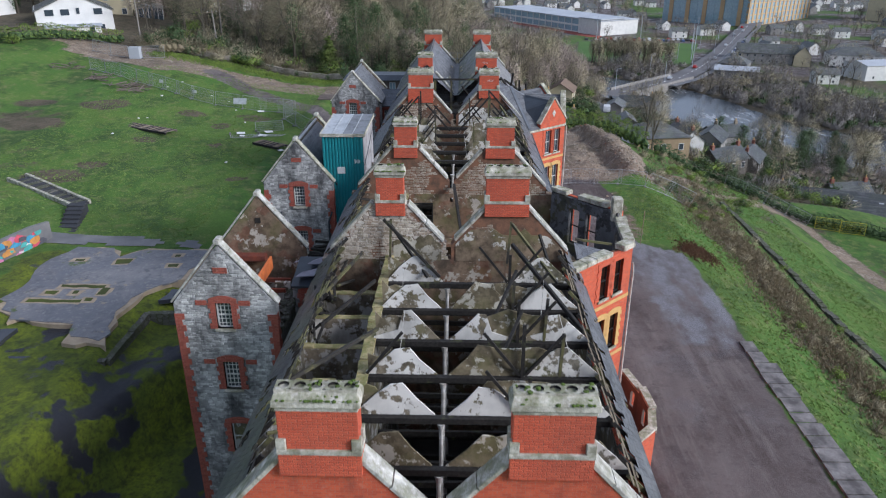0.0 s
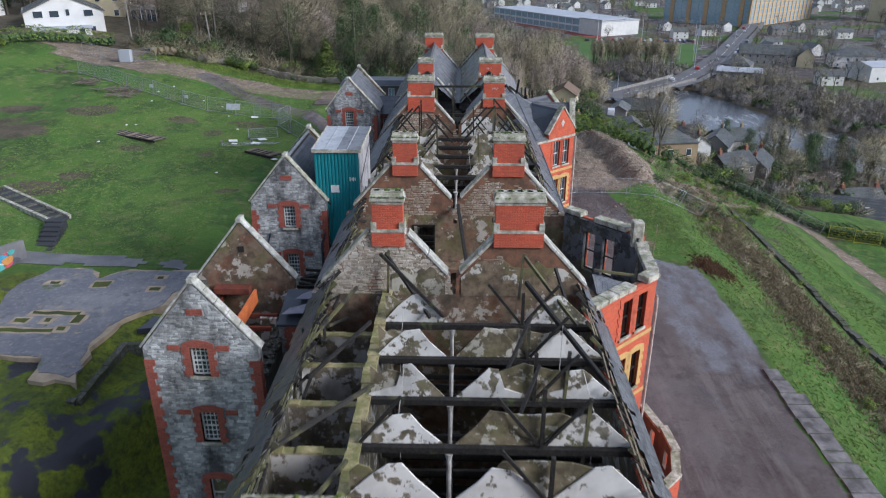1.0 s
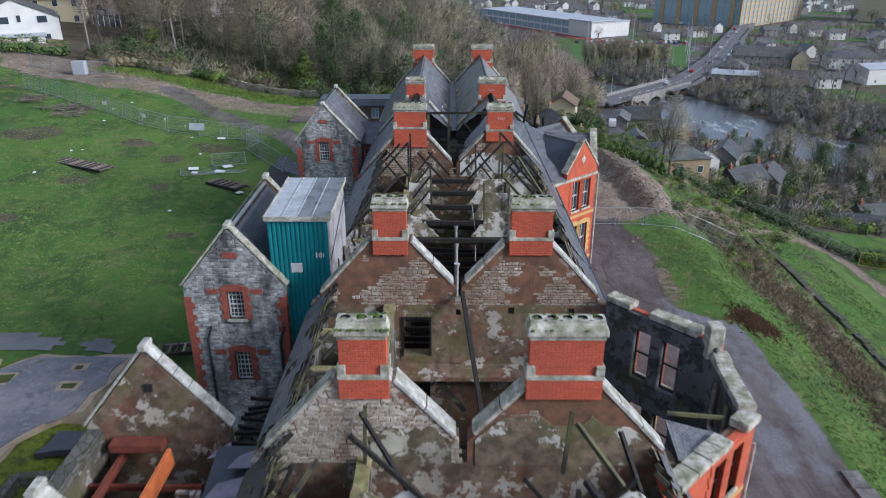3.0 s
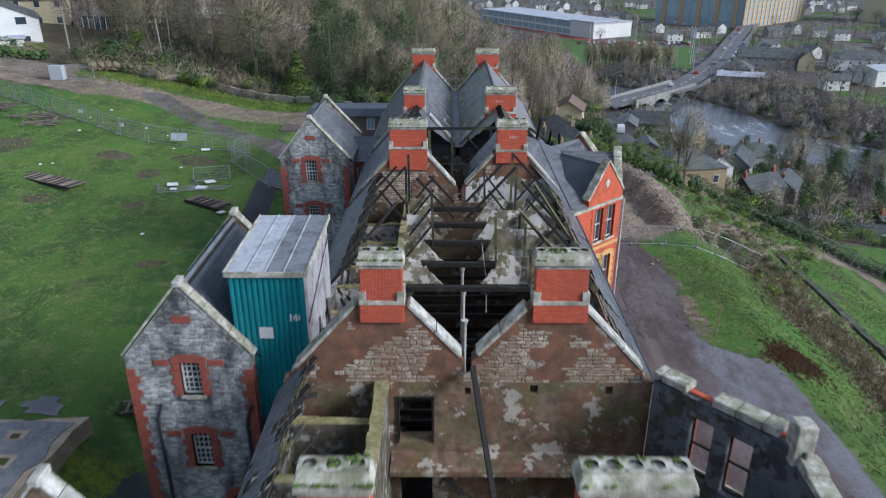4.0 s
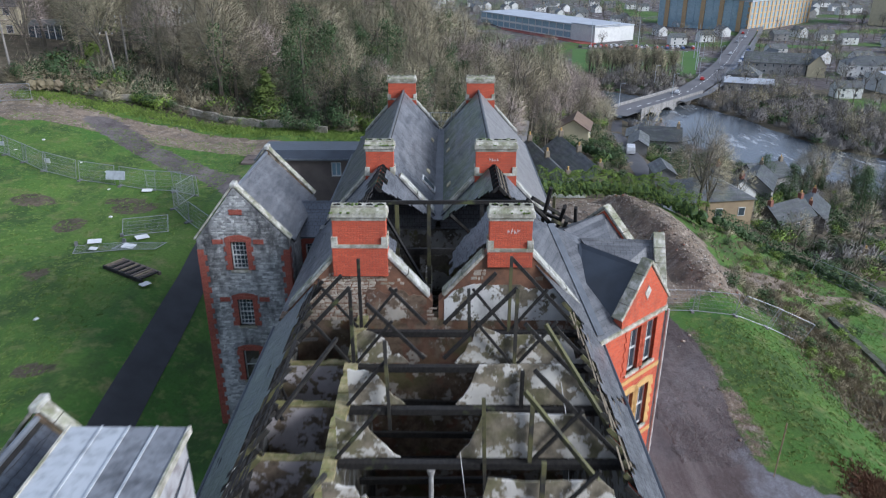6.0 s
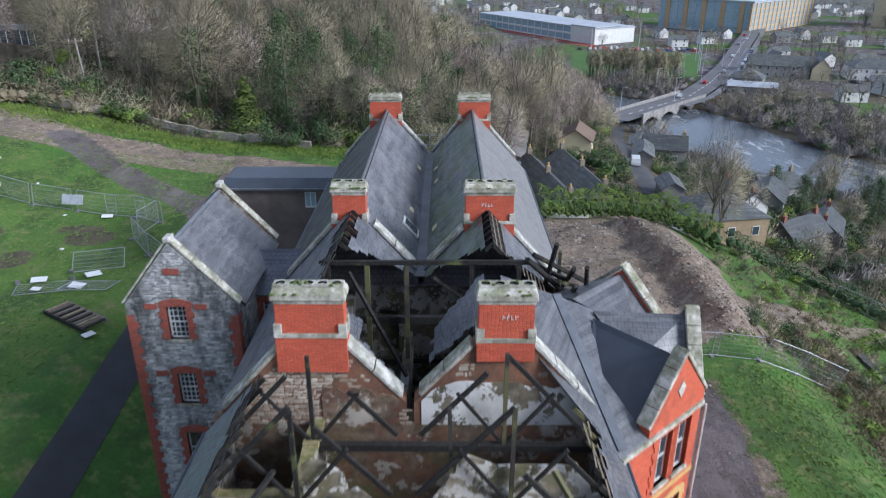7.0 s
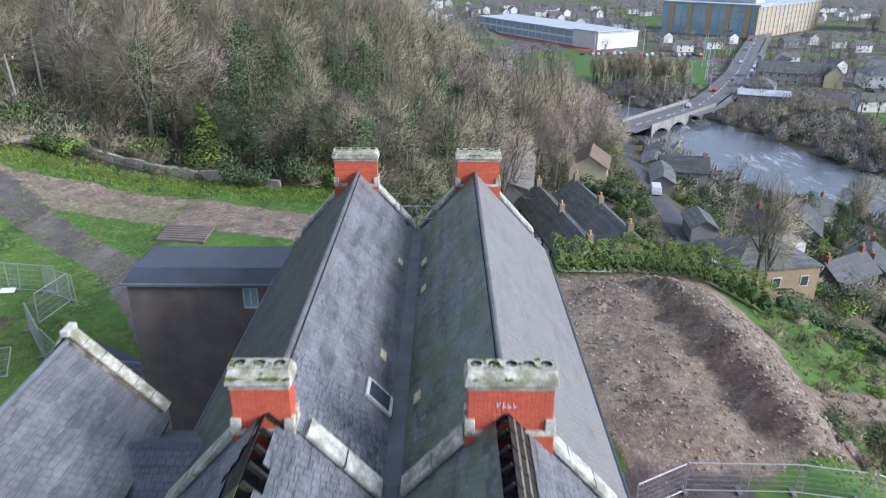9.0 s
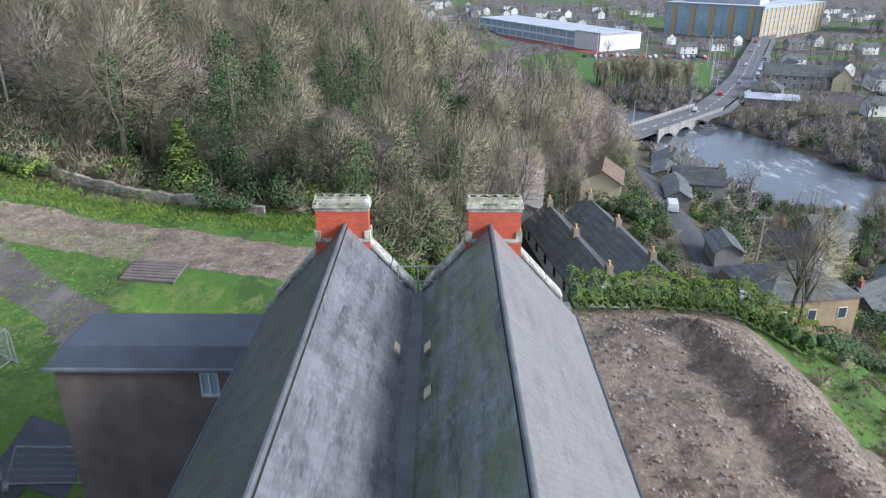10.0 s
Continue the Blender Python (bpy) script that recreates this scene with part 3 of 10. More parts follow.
def height(x, y):
    west = 3.4 + 3.0 * max(ss(-13, -21, x), ss(101, 108, y) * ss(4, -8, x)) + 1.2 * ss(-24, -46, x) + 3.0 * ss(-56, -76, x)
    west += 3.0 * ss(70, 122, y) * ss(-28, -56, x) + 0.8 * ss(112, 128, y)
    east = -3.2 * ss(23, 32, x) - 4.8 * ss(31, 44, x) - 4.5 * ss(42, 58, x) - 5.0 * ss(58, 95, x)
    east *= 1 - 0.6 * ss(130, 220, y)
    z = west + (east - west) * ss(-7, 7, x + 3 * ss(90, 105, y))
    # the sunken yard beside the first stone tower
    if -21 < x < -4 and y < 45:
        yard = ss(-20.3, -19.7, x) * ss(41.5, 40.5, y)
        z += yard * (5.3 - z) + (1.2 - 5.3) * yard * ss(0.4, -0.6, 0.42 * (y - 38) - (x + 15.0))
    # the spoil heap beyond the end of the building
    heap = ss(9, 17, x) * ss(28.5, 24.5, x) * ss(87, 94, y) * ss(115, 110, y)
    rim = x - heap_crest(y) if heap > 0 else 9.0
    z += heap * (0.9 + 0.9 * noise.noise((x * 0.16, y * 0.16, 0)) + 0.5 * noise.noise((x * 0.7, y * 0.7, 3)) + 1.2 * ss(-1.5, 0.1, rim) * ss(3.6, 0.5, rim) - 0.35 * ss(1.6, 0.4, abs(rim + 2.3)) + 0.2 * noise.noise((x * 1.1, y * 0.5, 6)))
    z -= 3.5 * ss(115, 124, y) * ss(0, 14, x) * (1 - 0.5 * ss(24, 34, x))
    z -= 26 * ss(140, 330, y + (0.85 if x > 25 else 1.3) * (x - 25))
    z += 11 * math.exp(-((x + 42) / 52) ** 2 - ((y - 262) / 70) ** 2)
    z += 0.35 * noise.noise((x * 0.09, y * 0.09, 1.0)) * ss(8, 14, abs(x)) * (1 - ss(7, 9, x) * ss(24, 20, x))
    z += 0.32 * noise.noise((x * 0.24, y * 0.17, 5.0)) * ss(-17, -22, x) * ss(54, 60, y)
    z = max(z, -31.0)
    if y > 140:
        d = near_line(x, y, RIVER)
        z -= 3.0 * ss(24, 15, d) * ss(150, 175, y)
        if d < 40:
            z = min(z, -30.4 + 0.9 * max(0.0, d - 20))
    return z


def lines(spans):
    out = []
    for a, b, step in spans:
        n = max(1, round((b - a) / step))
        out += [a + (b - a) * i / n for i in range(n)]
    return out + [spans[-1][1]]


GX = lines([(-4000, -400, 400), (-400, -120, 20), (-120, -56, 4), (-56, 40, 0.8), (40, 80, 2.0), (80, 360, 7), (360, 4000, 400)])
GY = lines([(-600, -40, 80), (-40, 16, 4), (16, 128, 0.8), (128, 180, 2.0), (180, 380, 5), (380, 760, 16), (760, 4200, 300)])


def cover(x, y):
    """How much bare dirt, tarmac and dry scrub cover the grass."""
    dirt = tar = scrub = 0.0
    if 8 < x < 30 and 84 < y < 118:
        dirt = ss(10, 14, x + 4 * ss(92, 96, y)) * ss(6.8 + 2 * ss(100, 108, y), 4.6 + 2 * ss(100, 108, y), x - heap_crest(y)) * ss(86, 90, y - 0.3 * (x - 18)) * ss(118, 115.5, y)
    if -12 < x < 12 and 88 < y < 118:
        dirt = max(dirt, ss(93, 96, y) * ss(-11, -8, x) * ss(112, 109, y))
    if -90 < x < 12 and 92 < y < 170:
        dirt = max(dirt, ss(3.5 + 2.0 * ss(-40, -50, x), 2.5 + 1.8 * ss(-40, -50, x), near_line(x, y, TRACK)))
        tar = max(ss(2.3, 1.3, near_line(x, y, TRACK2)), 0.36 * ss(3.2, 1.5, near_line(x, y, TRACK)))
    if 4 < x < 24 and y < 92:
        edge = 23.2 - 1.0 * ss(50, 44, y) - 4.6 * ss(64, 69, y) + 1.0 * ss(72, 79, y) - 1.0 * ss(82, 87, y)
        tar = ss(edge + 0.8, edge - 0.8, x) * ss(-30, -20, y) * ss(92, 86, y)
    if 27 < x < 37 and 20 < y < 112:
        scrub = (0.62 + 0.9 * noise.noise((x * 0.16, y * 0.11, 6.0))) * ss(28.2, 31, x + 2.5 * noise.noise((y * 0.15, 0, 0))) * ss(37.0, 34, x + 1.5 * noise.noise((y * 0.2, 4, 0))) * ss(98, 93, y)
    if 26 < x < 60 and 78 < y < 122:
        scrub = max(scrub, (0.27 + 0.65 * noise.noise((x * 0.2, y * 0.2, 9.0))) * ss(27, 30, x) * ss(80, 88, y))
    if 25 < x < 60 and 94 < y < 112:
        dirt = max(dirt, ss(2.4, 1.0, near_line(x, y, [(26, 98.5), (33, 100.3), (37.3, 101.6), (45.6, 104.3), (55, 107)])))
    if 38 < x < 80 and 0 < y < 120:
        dirt = max(dirt, 0.8 * ss(2.6, 1.2, abs(x - 55 + 0.10 * (y - 90))))
    if y > 118:
        wood = ss(118, 124, y) * ss(62, 40, x) * ss(340, 300, y)
        scrub = max(scrub, 0.75 * wood)
    if y > 250:
        scrub = max(scrub, (0.45 + 0.5 * noise.noise((x * 0.03, y * 0.03, 7.0))) * ss(250, 320, y))
        tar = max(tar, (0.56 + 0.7 * noise.noise((x * 0.025, y * 0.025, 3.0))) * ss(330, 360, y))
        dirt = max(dirt, (0.2 + 0.3 * noise.noise((x * 0.02, y * 0.02, 0))) * ss(300, 360, y))
    if x > 46 and 118 < y < 240:
        scrub = max(scrub, 0.85 * ss(46, 52, x))
        dirt *= ss(56, 50, x)
    if y > 150 and x > 30:
        d = near_line(x, y, RIVER)
        scrub = max(scrub, 0.95 * ss(80, 55, d))
    if -75 < x < -24 and 52 < y < 112:
        scrub = max(scrub, (0.18 + 0.62 * noise.noise((x * 0.10, y * 0.07, 2.5)) + 0.3 * noise.noise((x * 0.35, y * 0.3, 1.0))) * (0.5 + 0.6 * ss(-34, -48, x)))
    for cx, cy, r in ((-47, 93, 5.0), (-40, 66, 4.5), (24.9, 66.3, 3.0), (-52, 84, 6.0), (-22.5, 68.5, 1.6), (-56.5, 93, 4.0), (-38, 70, 2.5), (-36.5, 80, 2.0), (-47, 104, 3.0), (-54, 106, 2.2)):
        if abs(x - cx) < 9 and abs(y - cy) < 9:
            scrub = max(scrub, 0.85 * ss(r, 0.4 * r, math.hypot(x - cx, (y - cy) * 1.3)))
    for cx, cy, rx, ry in ((-35.7, 93.6, 2.1, 1.2), (-30.6, 89.4, 1.4, 1.9), (-26.9, 93.6, 2.3, 1.9), (-28.6, 95.6, 2.2, 0.9), (-28.2, 80.0, 1.0, 1.0)):
        if abs(x - cx) < 4 and abs(y - cy) < 4:
            scrub = max(scrub, ss(1.2, 0.6, math.hypot((x - cx) / rx, (y - cy) / ry)))
    if 14 < x < 24 and 64 < y < 90:
        dirt = max(dirt, (0.5 + 0.35 * noise.noise((x * 0.5, y * 0.3, 4.0))) * ss(66, 70, y) * ss(88, 84, y) * ss(21.5, 20.0, x))
    return dirt, tar, scrub


def make_ground():
    g = Geo()
    nx, ny = len(GX), len(GY)
    cols = np.zeros((nx * ny, 4), dtype=np.float32)
    damp = np.zeros((nx * ny, 4), dtype=np.float32)
    for j, y in enumerate(GY):
        for i, x in enumerate(GX):
            g.v.append((x, y, height(x, y)))
            cols[j * nx + i, :3] = cover(x, y)
            if -40 < x < -12 and 14 < y < 53:
                damp[j * nx + i, 0] = max(ss(-20.4, -19.6, x) * ss(42, 40, y), 0.75 * ss(-34, -31, x) * ss(51, 48, y))
            # blue channel: litter and painted shade beneath the trees
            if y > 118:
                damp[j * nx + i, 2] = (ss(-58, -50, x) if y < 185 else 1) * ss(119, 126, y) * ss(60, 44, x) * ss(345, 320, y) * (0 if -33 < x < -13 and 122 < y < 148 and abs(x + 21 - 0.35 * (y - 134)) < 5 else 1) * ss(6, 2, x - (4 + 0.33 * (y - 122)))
            if 14 < x < 26 and 40 < y < 76:
                damp[j * nx + i, 1] = ss(15.5, 19.5, x) * ss(45, 50, y) * ss(73, 68, y)
    for j in range(ny - 1):
        for i in range(nx - 1):
            k = j * nx + i
            g.f.append((k, k + 1, k + 1 + nx, k + nx))
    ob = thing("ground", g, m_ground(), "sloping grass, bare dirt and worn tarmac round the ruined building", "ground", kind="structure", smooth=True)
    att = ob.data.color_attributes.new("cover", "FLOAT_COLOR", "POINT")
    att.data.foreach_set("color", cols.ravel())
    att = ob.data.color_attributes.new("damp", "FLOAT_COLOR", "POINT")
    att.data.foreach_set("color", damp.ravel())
    return ob


make_ground()


def ribbon(name, line, width, material, label, lift=0.05, step=2.0, category="road", sag=0.0, level=None):
    """A strip of road, path or water that follows a line over the ground."""
    pts = []
    for (ax, ay), (bx, by) in zip(line, line[1:]):
        n = max(1, int(math.hypot(bx - ax, by - ay) / step))
        pts += [(ax + (bx - ax) * i / n, ay + (by - ay) * i / n) for i in range(n)]
    pts.append(line[-1])
    g = Geo()
    for i, p in enumerate(pts):
        a, b = pts[max(i - 1, 0)], pts[min(i + 1, len(pts) - 1)]
        d = Vector((b[0] - a[0], b[1] - a[1])).normalized()
        for k in range(5):
            s = (k / 4 - 0.5) * width
            x, y = p[0] + d.y * s, p[1] - d.x * s
            g.v.append((x, y, level if level is not None else height(x, y) + lift))
    for i in range(len(pts) - 1):
        for k in range(4):
            q = i * 5 + k
            g.f.append((q, q + 1, q + 6, q + 5))
    return thing(name, g, material, label, category, kind="structure", smooth=True)


ribbon("water", RIVER, 44, m_water(), "wide grey river with broken white riffles", level=-31.7, step=6.0, category="river")

# ---- the long ruined main building: two parallel roofs, a valley between ----
WALLS = {"a": 14.2, "b": 32.5, "c": 42.6, "d": 61.0, "e": 70.8, "f": 90.1}
RIDGE_X, RIDGE_Z, PITCH, EAVE_X, FACE_X = 2.87, 17.7, 1.12, 6.55, 6.35
TIE_Z = 14.05


def slope_z(x):
    """Height of the roof's surface over x."""
    return RIDGE_Z - abs(abs(x) - RIDGE_X) * PITCH


building = base("ruined_building", "long burnt-out stone and red brick building with a double slate roof", "building")


def gable(key, lower, upper, name="cross_wall"):
    """A thick cross wall that rises into two gables."""
    y, t = WALLS[key], 0.3
    low = Geo()
    zs = 13.95
    low.box(-FACE_X, FACE_X, y - t, y + t, -1.5, zs)
    for s in (-1, 1):
        x0, x1 = s * 0.12, s * 5.95
        pts = [(x0, y - t, zs), (x1, y - t, zs), (x1, y - t, slope_z(x1) + 0.1), (s * RIDGE_X, y - t, RIDGE_Z + 0.05), (x0, y - t, slope_z(x0) + 0.1)]
        mat = upper[s > 0] if isinstance(upper, tuple) else upper
        part("gable", Geo().prism(pts if s < 0 else pts[::-1], (0, 2 * t, 0)), mat, building)
    return part(name, low, lower, building)


def coping(key, s, lo, hi, material=COPING, label="", drop=0.0):
    """A raking line of coping stones on one slope of a gable."""
    y = WALLS[key]
    n = max(2, round(abs(hi - lo) / 0.7))
    rg = random.Random(hash((round(lo * 10), round(hi * 10))) % 999)
    for i in range(n):
        a, b = lo + (hi - lo) * (i + 0.02) / n, lo + (hi - lo) * (i + 0.98) / n
        j = rg.uniform(-0.015, 0.015)
        p, q = (a, y + j, slope_z(a) + 0.17 - drop), (b, y + j, slope_z(b) + 0.17 - drop)
        part("coping_stone", Geo().cut_beam(p, q, 0.14, 0.66, (0, 1, 0)), material, building, label)


STACKS = []
MORTAR = m_plain("red_mortar_bed", (0.30, 0.12, 0.085), (0.22, 0.085, 0.06), 3.0, 0.9, 0.4)


def chimney(key, x0, x1, pots=5, base_z=16.3, shift=0.0, z_band=16.95):
    """Brick stack with limestone base blocks, a band with corner blocks and a heavy weathered cap."""
    y = WALLS[key] + shift - 0.07
    d = 0.34
    st = base("chimney_stack", "red brick chimney stack with grey mossy limestone cap and band", "chimney", (0, 0, 0), "chimney stacks")
    z_cap, z_top = 18.22, 18.78
    part("shaft", Geo().box(x0 + 0.05, x1 - 0.05, y - d + 0.05, y + d - 0.05, z_band, z_cap), MORTAR, st)
    part("plinth", Geo().box(x0, x1, y - d, y + d, base_z, z_band), MORTAR, st)
    STACKS.append((st, x0, x1, y, base_z, z_band))
    band = Geo().box(x0 - 0.03, x1 + 0.03, y - d - 0.03, y + d + 0.03, z_band, z_band + 0.14)
    part("band", band, DRESSED, st, "grey limestone band", bevel=0.015)
    for sx in (x0 - 0.025, x1 - 0.225):
        for sy in (y - d - 0.025, y + d - 0.225):
            part("corner_block", Geo().box(sx, sx + 0.25, sy, sy + 0.25, z_band + 0.14, z_band + 0.46), DRESSED, st, bevel=0.015)
    part("cap_course", Geo().box(x0 + 0.02, x1 - 0.02, y - d + 0.02, y + d - 0.02, z_cap, z_cap + 0.14), DRESSED, st, bevel=0.015)
    part("cap_moulding", Geo().taper(x0 - 0.05, x1 + 0.05, y - d - 0.05, y + d + 0.05, z_cap + 0.14, z_cap + 0.34, 0.02, 0.02), DRESSED, st, bevel=0.02)
    part("cap", Geo().taper(x0 - 0.03, x1 + 0.03, y - d - 0.03, y + d + 0.03, z_cap + 0.34, z_top - 0.08, 0.06, 0.15), DRESSED, st, "mossy limestone cap", bevel=0.02)
    # the top slab is pierced by round flues
    flue_top(st, x0 + 0.03, x1 - 0.03, y - 0.2, y + 0.2, z_top - 0.08, z_top, pots)
    cap_moss(st, x0, x1, y, z_cap, z_top, int(10 * y + 7 * x0))
    return st


def cap_moss(st, x0, x1, y, z_cap, z_top, seed):
    """Cushions of moss round the flues and on the ledge under the cap."""
    rg = random.Random(seed)
    g = Geo()
    for i in range(rg.randint(26, 60)):
        if rg.random() < 0.6:
            p = (rg.uniform(x0 + 0.05, x1 - 0.05), y + rg.uniform(-0.28, 0.28), z_top - 0.04)
            p = (p[0], p[1], z_top - (0.0 if abs(p[1] - y) < 0.2 else 0.14))
        else:
            p = (rg.uniform(x0, x1), y - 0.36, z_cap + 0.345)
        if noise.noise((p[0] * 1.7, p[1] * 2, seed)) > -0.12:
            g.lump(p, rg.uniform(0.035, 0.085), i, 6, 3, 0.5)
    if g.f:
        part("moss", g, CAPMOSS, st, "green moss cushions", kind="stuff")


def flue_top(st, x0, x1, y0, y1, z0, z1, pots):
    g = Geo()
    w = (x1 - x0) / pots
    yc = (y0 + y1) / 2
    r = min(0.14, 0.36 * w)
    n = 16
    for i in range(pots):
        holes = Geo()
        a, b = x0 + i * w, x0 + (i + 1) * w
        c = (a + b) / 2
        ring, out = [], []
        for k in range(n):
            t = 2 * math.pi * (k + 0.5) / n
            ct, sn = math.cos(t), math.sin(t)
            ring.append((c + r * ct, yc + r * sn))
            m = min((b - c) / abs(ct), (y1 - yc) / abs(sn))
            out.append((c + m * ct, yc + m * sn))
        for k in range(n):
            m = (k + 1) % n
            g.poly([(*ring[k], z1), (*out[k], z1), (*out[m], z1), (*ring[m], z1)])
            holes.poly([(*ring[k], z1 - 0.01), (*ring[m], z1 - 0.01), (*ring[m], z0 - 0.25), (*ring[k], z0 - 0.25)])
        holes.poly([(*p, z0 - 0.2) for p in ring])
        part("flue", holes, CHAR, st)
    for q in (((x0, y0), (x1, y0)), ((x1, y0), (x1, y1)), ((x1, y1), (x0, y1)), ((x0, y1), (x0, y0))):
        g.poly([(*q[0], z0), (*q[1], z0), (*q[1], z1), (*q[0], z1)])
    part("flue_slab", g, DRESSED, st)


gable("a", BRICK, BRICK)
gable("b", PLASTER_BROWN, (GABLE, GABLE_BROWN))
gable("d", PLASTER_BROWN, GABLE_BROWN)
gable("e", PLASTER_SOOT, SLATE)
gable("f", STONE, STONE)


def wall_with_openings(name, x0, x1, z0, z1, y, t, openings, material):
    """A wall across the building, cut by rectangular openings (x0, x1, z0, z1)."""
    g = Geo()
    xs = sorted({x0, x1, *(v for o in openings for v in o[:2])})
    for a, b in zip(xs, xs[1:]):
        cuts = sorted((o[2], o[3]) for o in openings if o[0] <= a + 1e-6 and o[1] >= b - 1e-6)
        z = z0
        for lo, hi in cuts:
            if lo > z:
                g.box(a, b, y - t, y + t, z, lo)
            z = hi
        if z1 > z:
            g.box(a, b, y - t, y + t, z, z1)
    return part(name, g.welded(), material, building)


# the third cross wall has a doorway on two floors and small vents
yc = WALLS["c"]
wall_with_openings("cross_wall", -FACE_X, FACE_X, -1.5, 13.95, yc, 0.3, [(-2.42, -1.25, 11.35, 13.25), (-2.42, -1.25, 8.0, 9.9), (2.15, 2.42, 13.45, 13.8), (4.75, 5.0, 13.4, 13.75), (-0.1, 0.1, 13.4, 13.7)], PLASTER_BROWN)
for s in (-1, 1):
    x0, x1 = s * 0.12, s * 5.95
    pts = [(x0, yc - 0.3, 13.95), (x1, yc - 0.3, 13.95), (x1, yc - 0.3, slope_z(x1) + 0.1), (s * RIDGE_X, yc - 0.3, RIDGE_Z), (x0, yc - 0.3, slope_z(x0) + 0.1)]
    part("gable", Geo().prism(pts if s < 0 else pts[::-1], (0, 0.6, 0)), GABLE_BROWN, building)
part("door_frame", Geo().box(-2.5, -2.42, yc - 0.34, yc + 0.1, 11.35, 13.33).box(-1.25, -1.17, yc - 0.34, yc + 0.1, 11.35, 13.33).box(-2.42, -1.25, yc - 0.34, yc + 0.1, 13.25, 13.33), TIMBER, building)

# plaster over the lower gables of the roofless attics
for key, mat, left_mat in (("b", PLASTER_GABLE, PLASTER_OLIVE), ("d", PLASTER, PLASTER_BROWN)):
    y = WALLS[key] - 0.3
    rg = random.Random(int(y))
    for x0, x1, ztop in ((-2.75, -0.35, 15.2), (0.35, 5.6, 15.55)):
        g = Geo()
        n = 14
        top = []
        for i in range(n + 1):
            x = x0 + (x1 - x0) * i / n
            top.append((x, y, max(13.95, min(ztop + rg.uniform(-0.3, 0.12), slope_z(x) - 0.08))))
        g.prism([(x0, y, 13.9), (x1, y, 13.9)] + top[::-1], (0, -0.03, 0))
        part("wall_plaster", g, mat if x0 > 0 else left_mat, building)

# copings: right-facing slopes take the paler stone, left-facing the darker, painting the light in
for key, left, right in (("a", True, True), ("b", True, True), ("c", True, True), ("d", True, True), ("e", True, True), ("f", True, True)):
    coping(key, -1, -2.0, -0.25)
    coping(key, 1, 3.75, 5.9)
    coping(key, 1, 0.3, 1.9, DRESSED)
    coping(key, -1, -5.9, -3.75, DRESSED)

chimney("a", -3.87, -1.81, 5)
chimney("a", 1.83, 3.9, 5)
chimney("b", -3.55, -2.13, 3)
chimney("b", 1.75, 3.89, 5)
chimney("c", -3.57, -2.13, 3)
chimney("c", 2.09, 3.87, 5)
chimney("d", -4.0, -1.86, 5, 15.9, z_band=17.1)
chimney("d", 2.04, 3.78, 4)
chimney("e", -3.74, -2.25, 3)
chimney("e", 1.89, 4.03, 5)
chimney("f", -4.07, -1.9, 5)
chimney("f", 1.93, 4.1, 5)

# long outer walls, lined with sooty plaster inside
for s in (-1, 1):
    x0, x1 = sorted((s * FACE_X, s * (FACE_X - 0.6)))
    for p, q, top in (("a", "b", 13.6), ("b", "c", 13.6), ("c", "d", 13.6), ("d", "e", 13.6), ("e", "f", 13.4)):
        if s > 0 and p in "bd":
            continue
        part("long_wall", Geo().box(x0, x1, WALLS[p] + 0.3, WALLS[q] - 0.3, -1.5, top), STONE if s < 0 else BRICK, building)
        if p != "e":
            c = s * (FACE_X - 0.62)
            part("wall_lining", Geo().box(c - 0.02, c + 0.02, WALLS[p] + 0.3, WALLS[q] - 0.3, 3.0, top - 0.1), PLASTER_GREY if p == "a" else PLASTER_SOOT, building)

# burnt-out insides: debris floor, charred floor joists, side rooms along the rear
part("debris_floor", Geo().box(-5.7, 5.7, 14.6, 70.4, 2.6, 3.0), CHAR, building)


def joists(y0, y1, z, x0=-2.6, x1=5.75, step=0.9, seed=1):
    rg = random.Random(seed)
    y = y0
    while y < y1:
        if rg.random() < 0.75:
            cut = x1 if rg.random() < 0.7 else rg.uniform(1.0, 5.0)
            dz = rg.uniform(-0.25, 0.02)
            part("floor_joist", Geo().beam((x0, y, z + dz), (cut, y + rg.uniform(-0.1, 0.1), z + rg.uniform(-0.3, 0.02)), 0.12, 0.24), TIMBER, building)
        y += step


joists(15.5, 31.8, 10.7, seed=3)
joists(15.2, 31.8, 7.2, seed=4, step=1.3)
joists(43.4, 60.4, 10.7, seed=5)
joists(43.4, 60.4, 7.2, seed=6, step=1.3)
joists(33.2, 42.0, 7.6, seed=7, step=1.1)
joists(61.6, 70.2, 10.7, seed=8)


def spine(y0, y1, top=14.1, mat=PLASTER_GREY):
    """The rear passage wall, its broken top covered with moss."""
    part("passage_wall", Geo().box(-3.15, -2.75, y0, y1, 3.0, top - 0.12), mat, building)
    g = Geo()
    n = int((y1 - y0) / 0.45)
    rg = random.Random(int(y0))
    for i in range(n):
        a, b = y0 + (y1 - y0) * i / n, y0 + (y1 - y0) * (i + 1) / n
        g.box(-3.17 + rg.uniform(-0.03, 0.03), -2.73 + rg.uniform(-0.03, 0.03), a, b, top - 0.12, top + rg.uniform(-0.06, 0.1))
    part("mossy_wall_top", g, MOSSWALL, building, kind="stuff")


spine(WALLS["a"] + 0.3, WALLS["b"] - 0.3)
spine(WALLS["b"] + 0.3, WALLS["c"] - 0.3, 13.9)
spine(WALLS["c"] + 0.3, WALLS["d"] - 0.3)


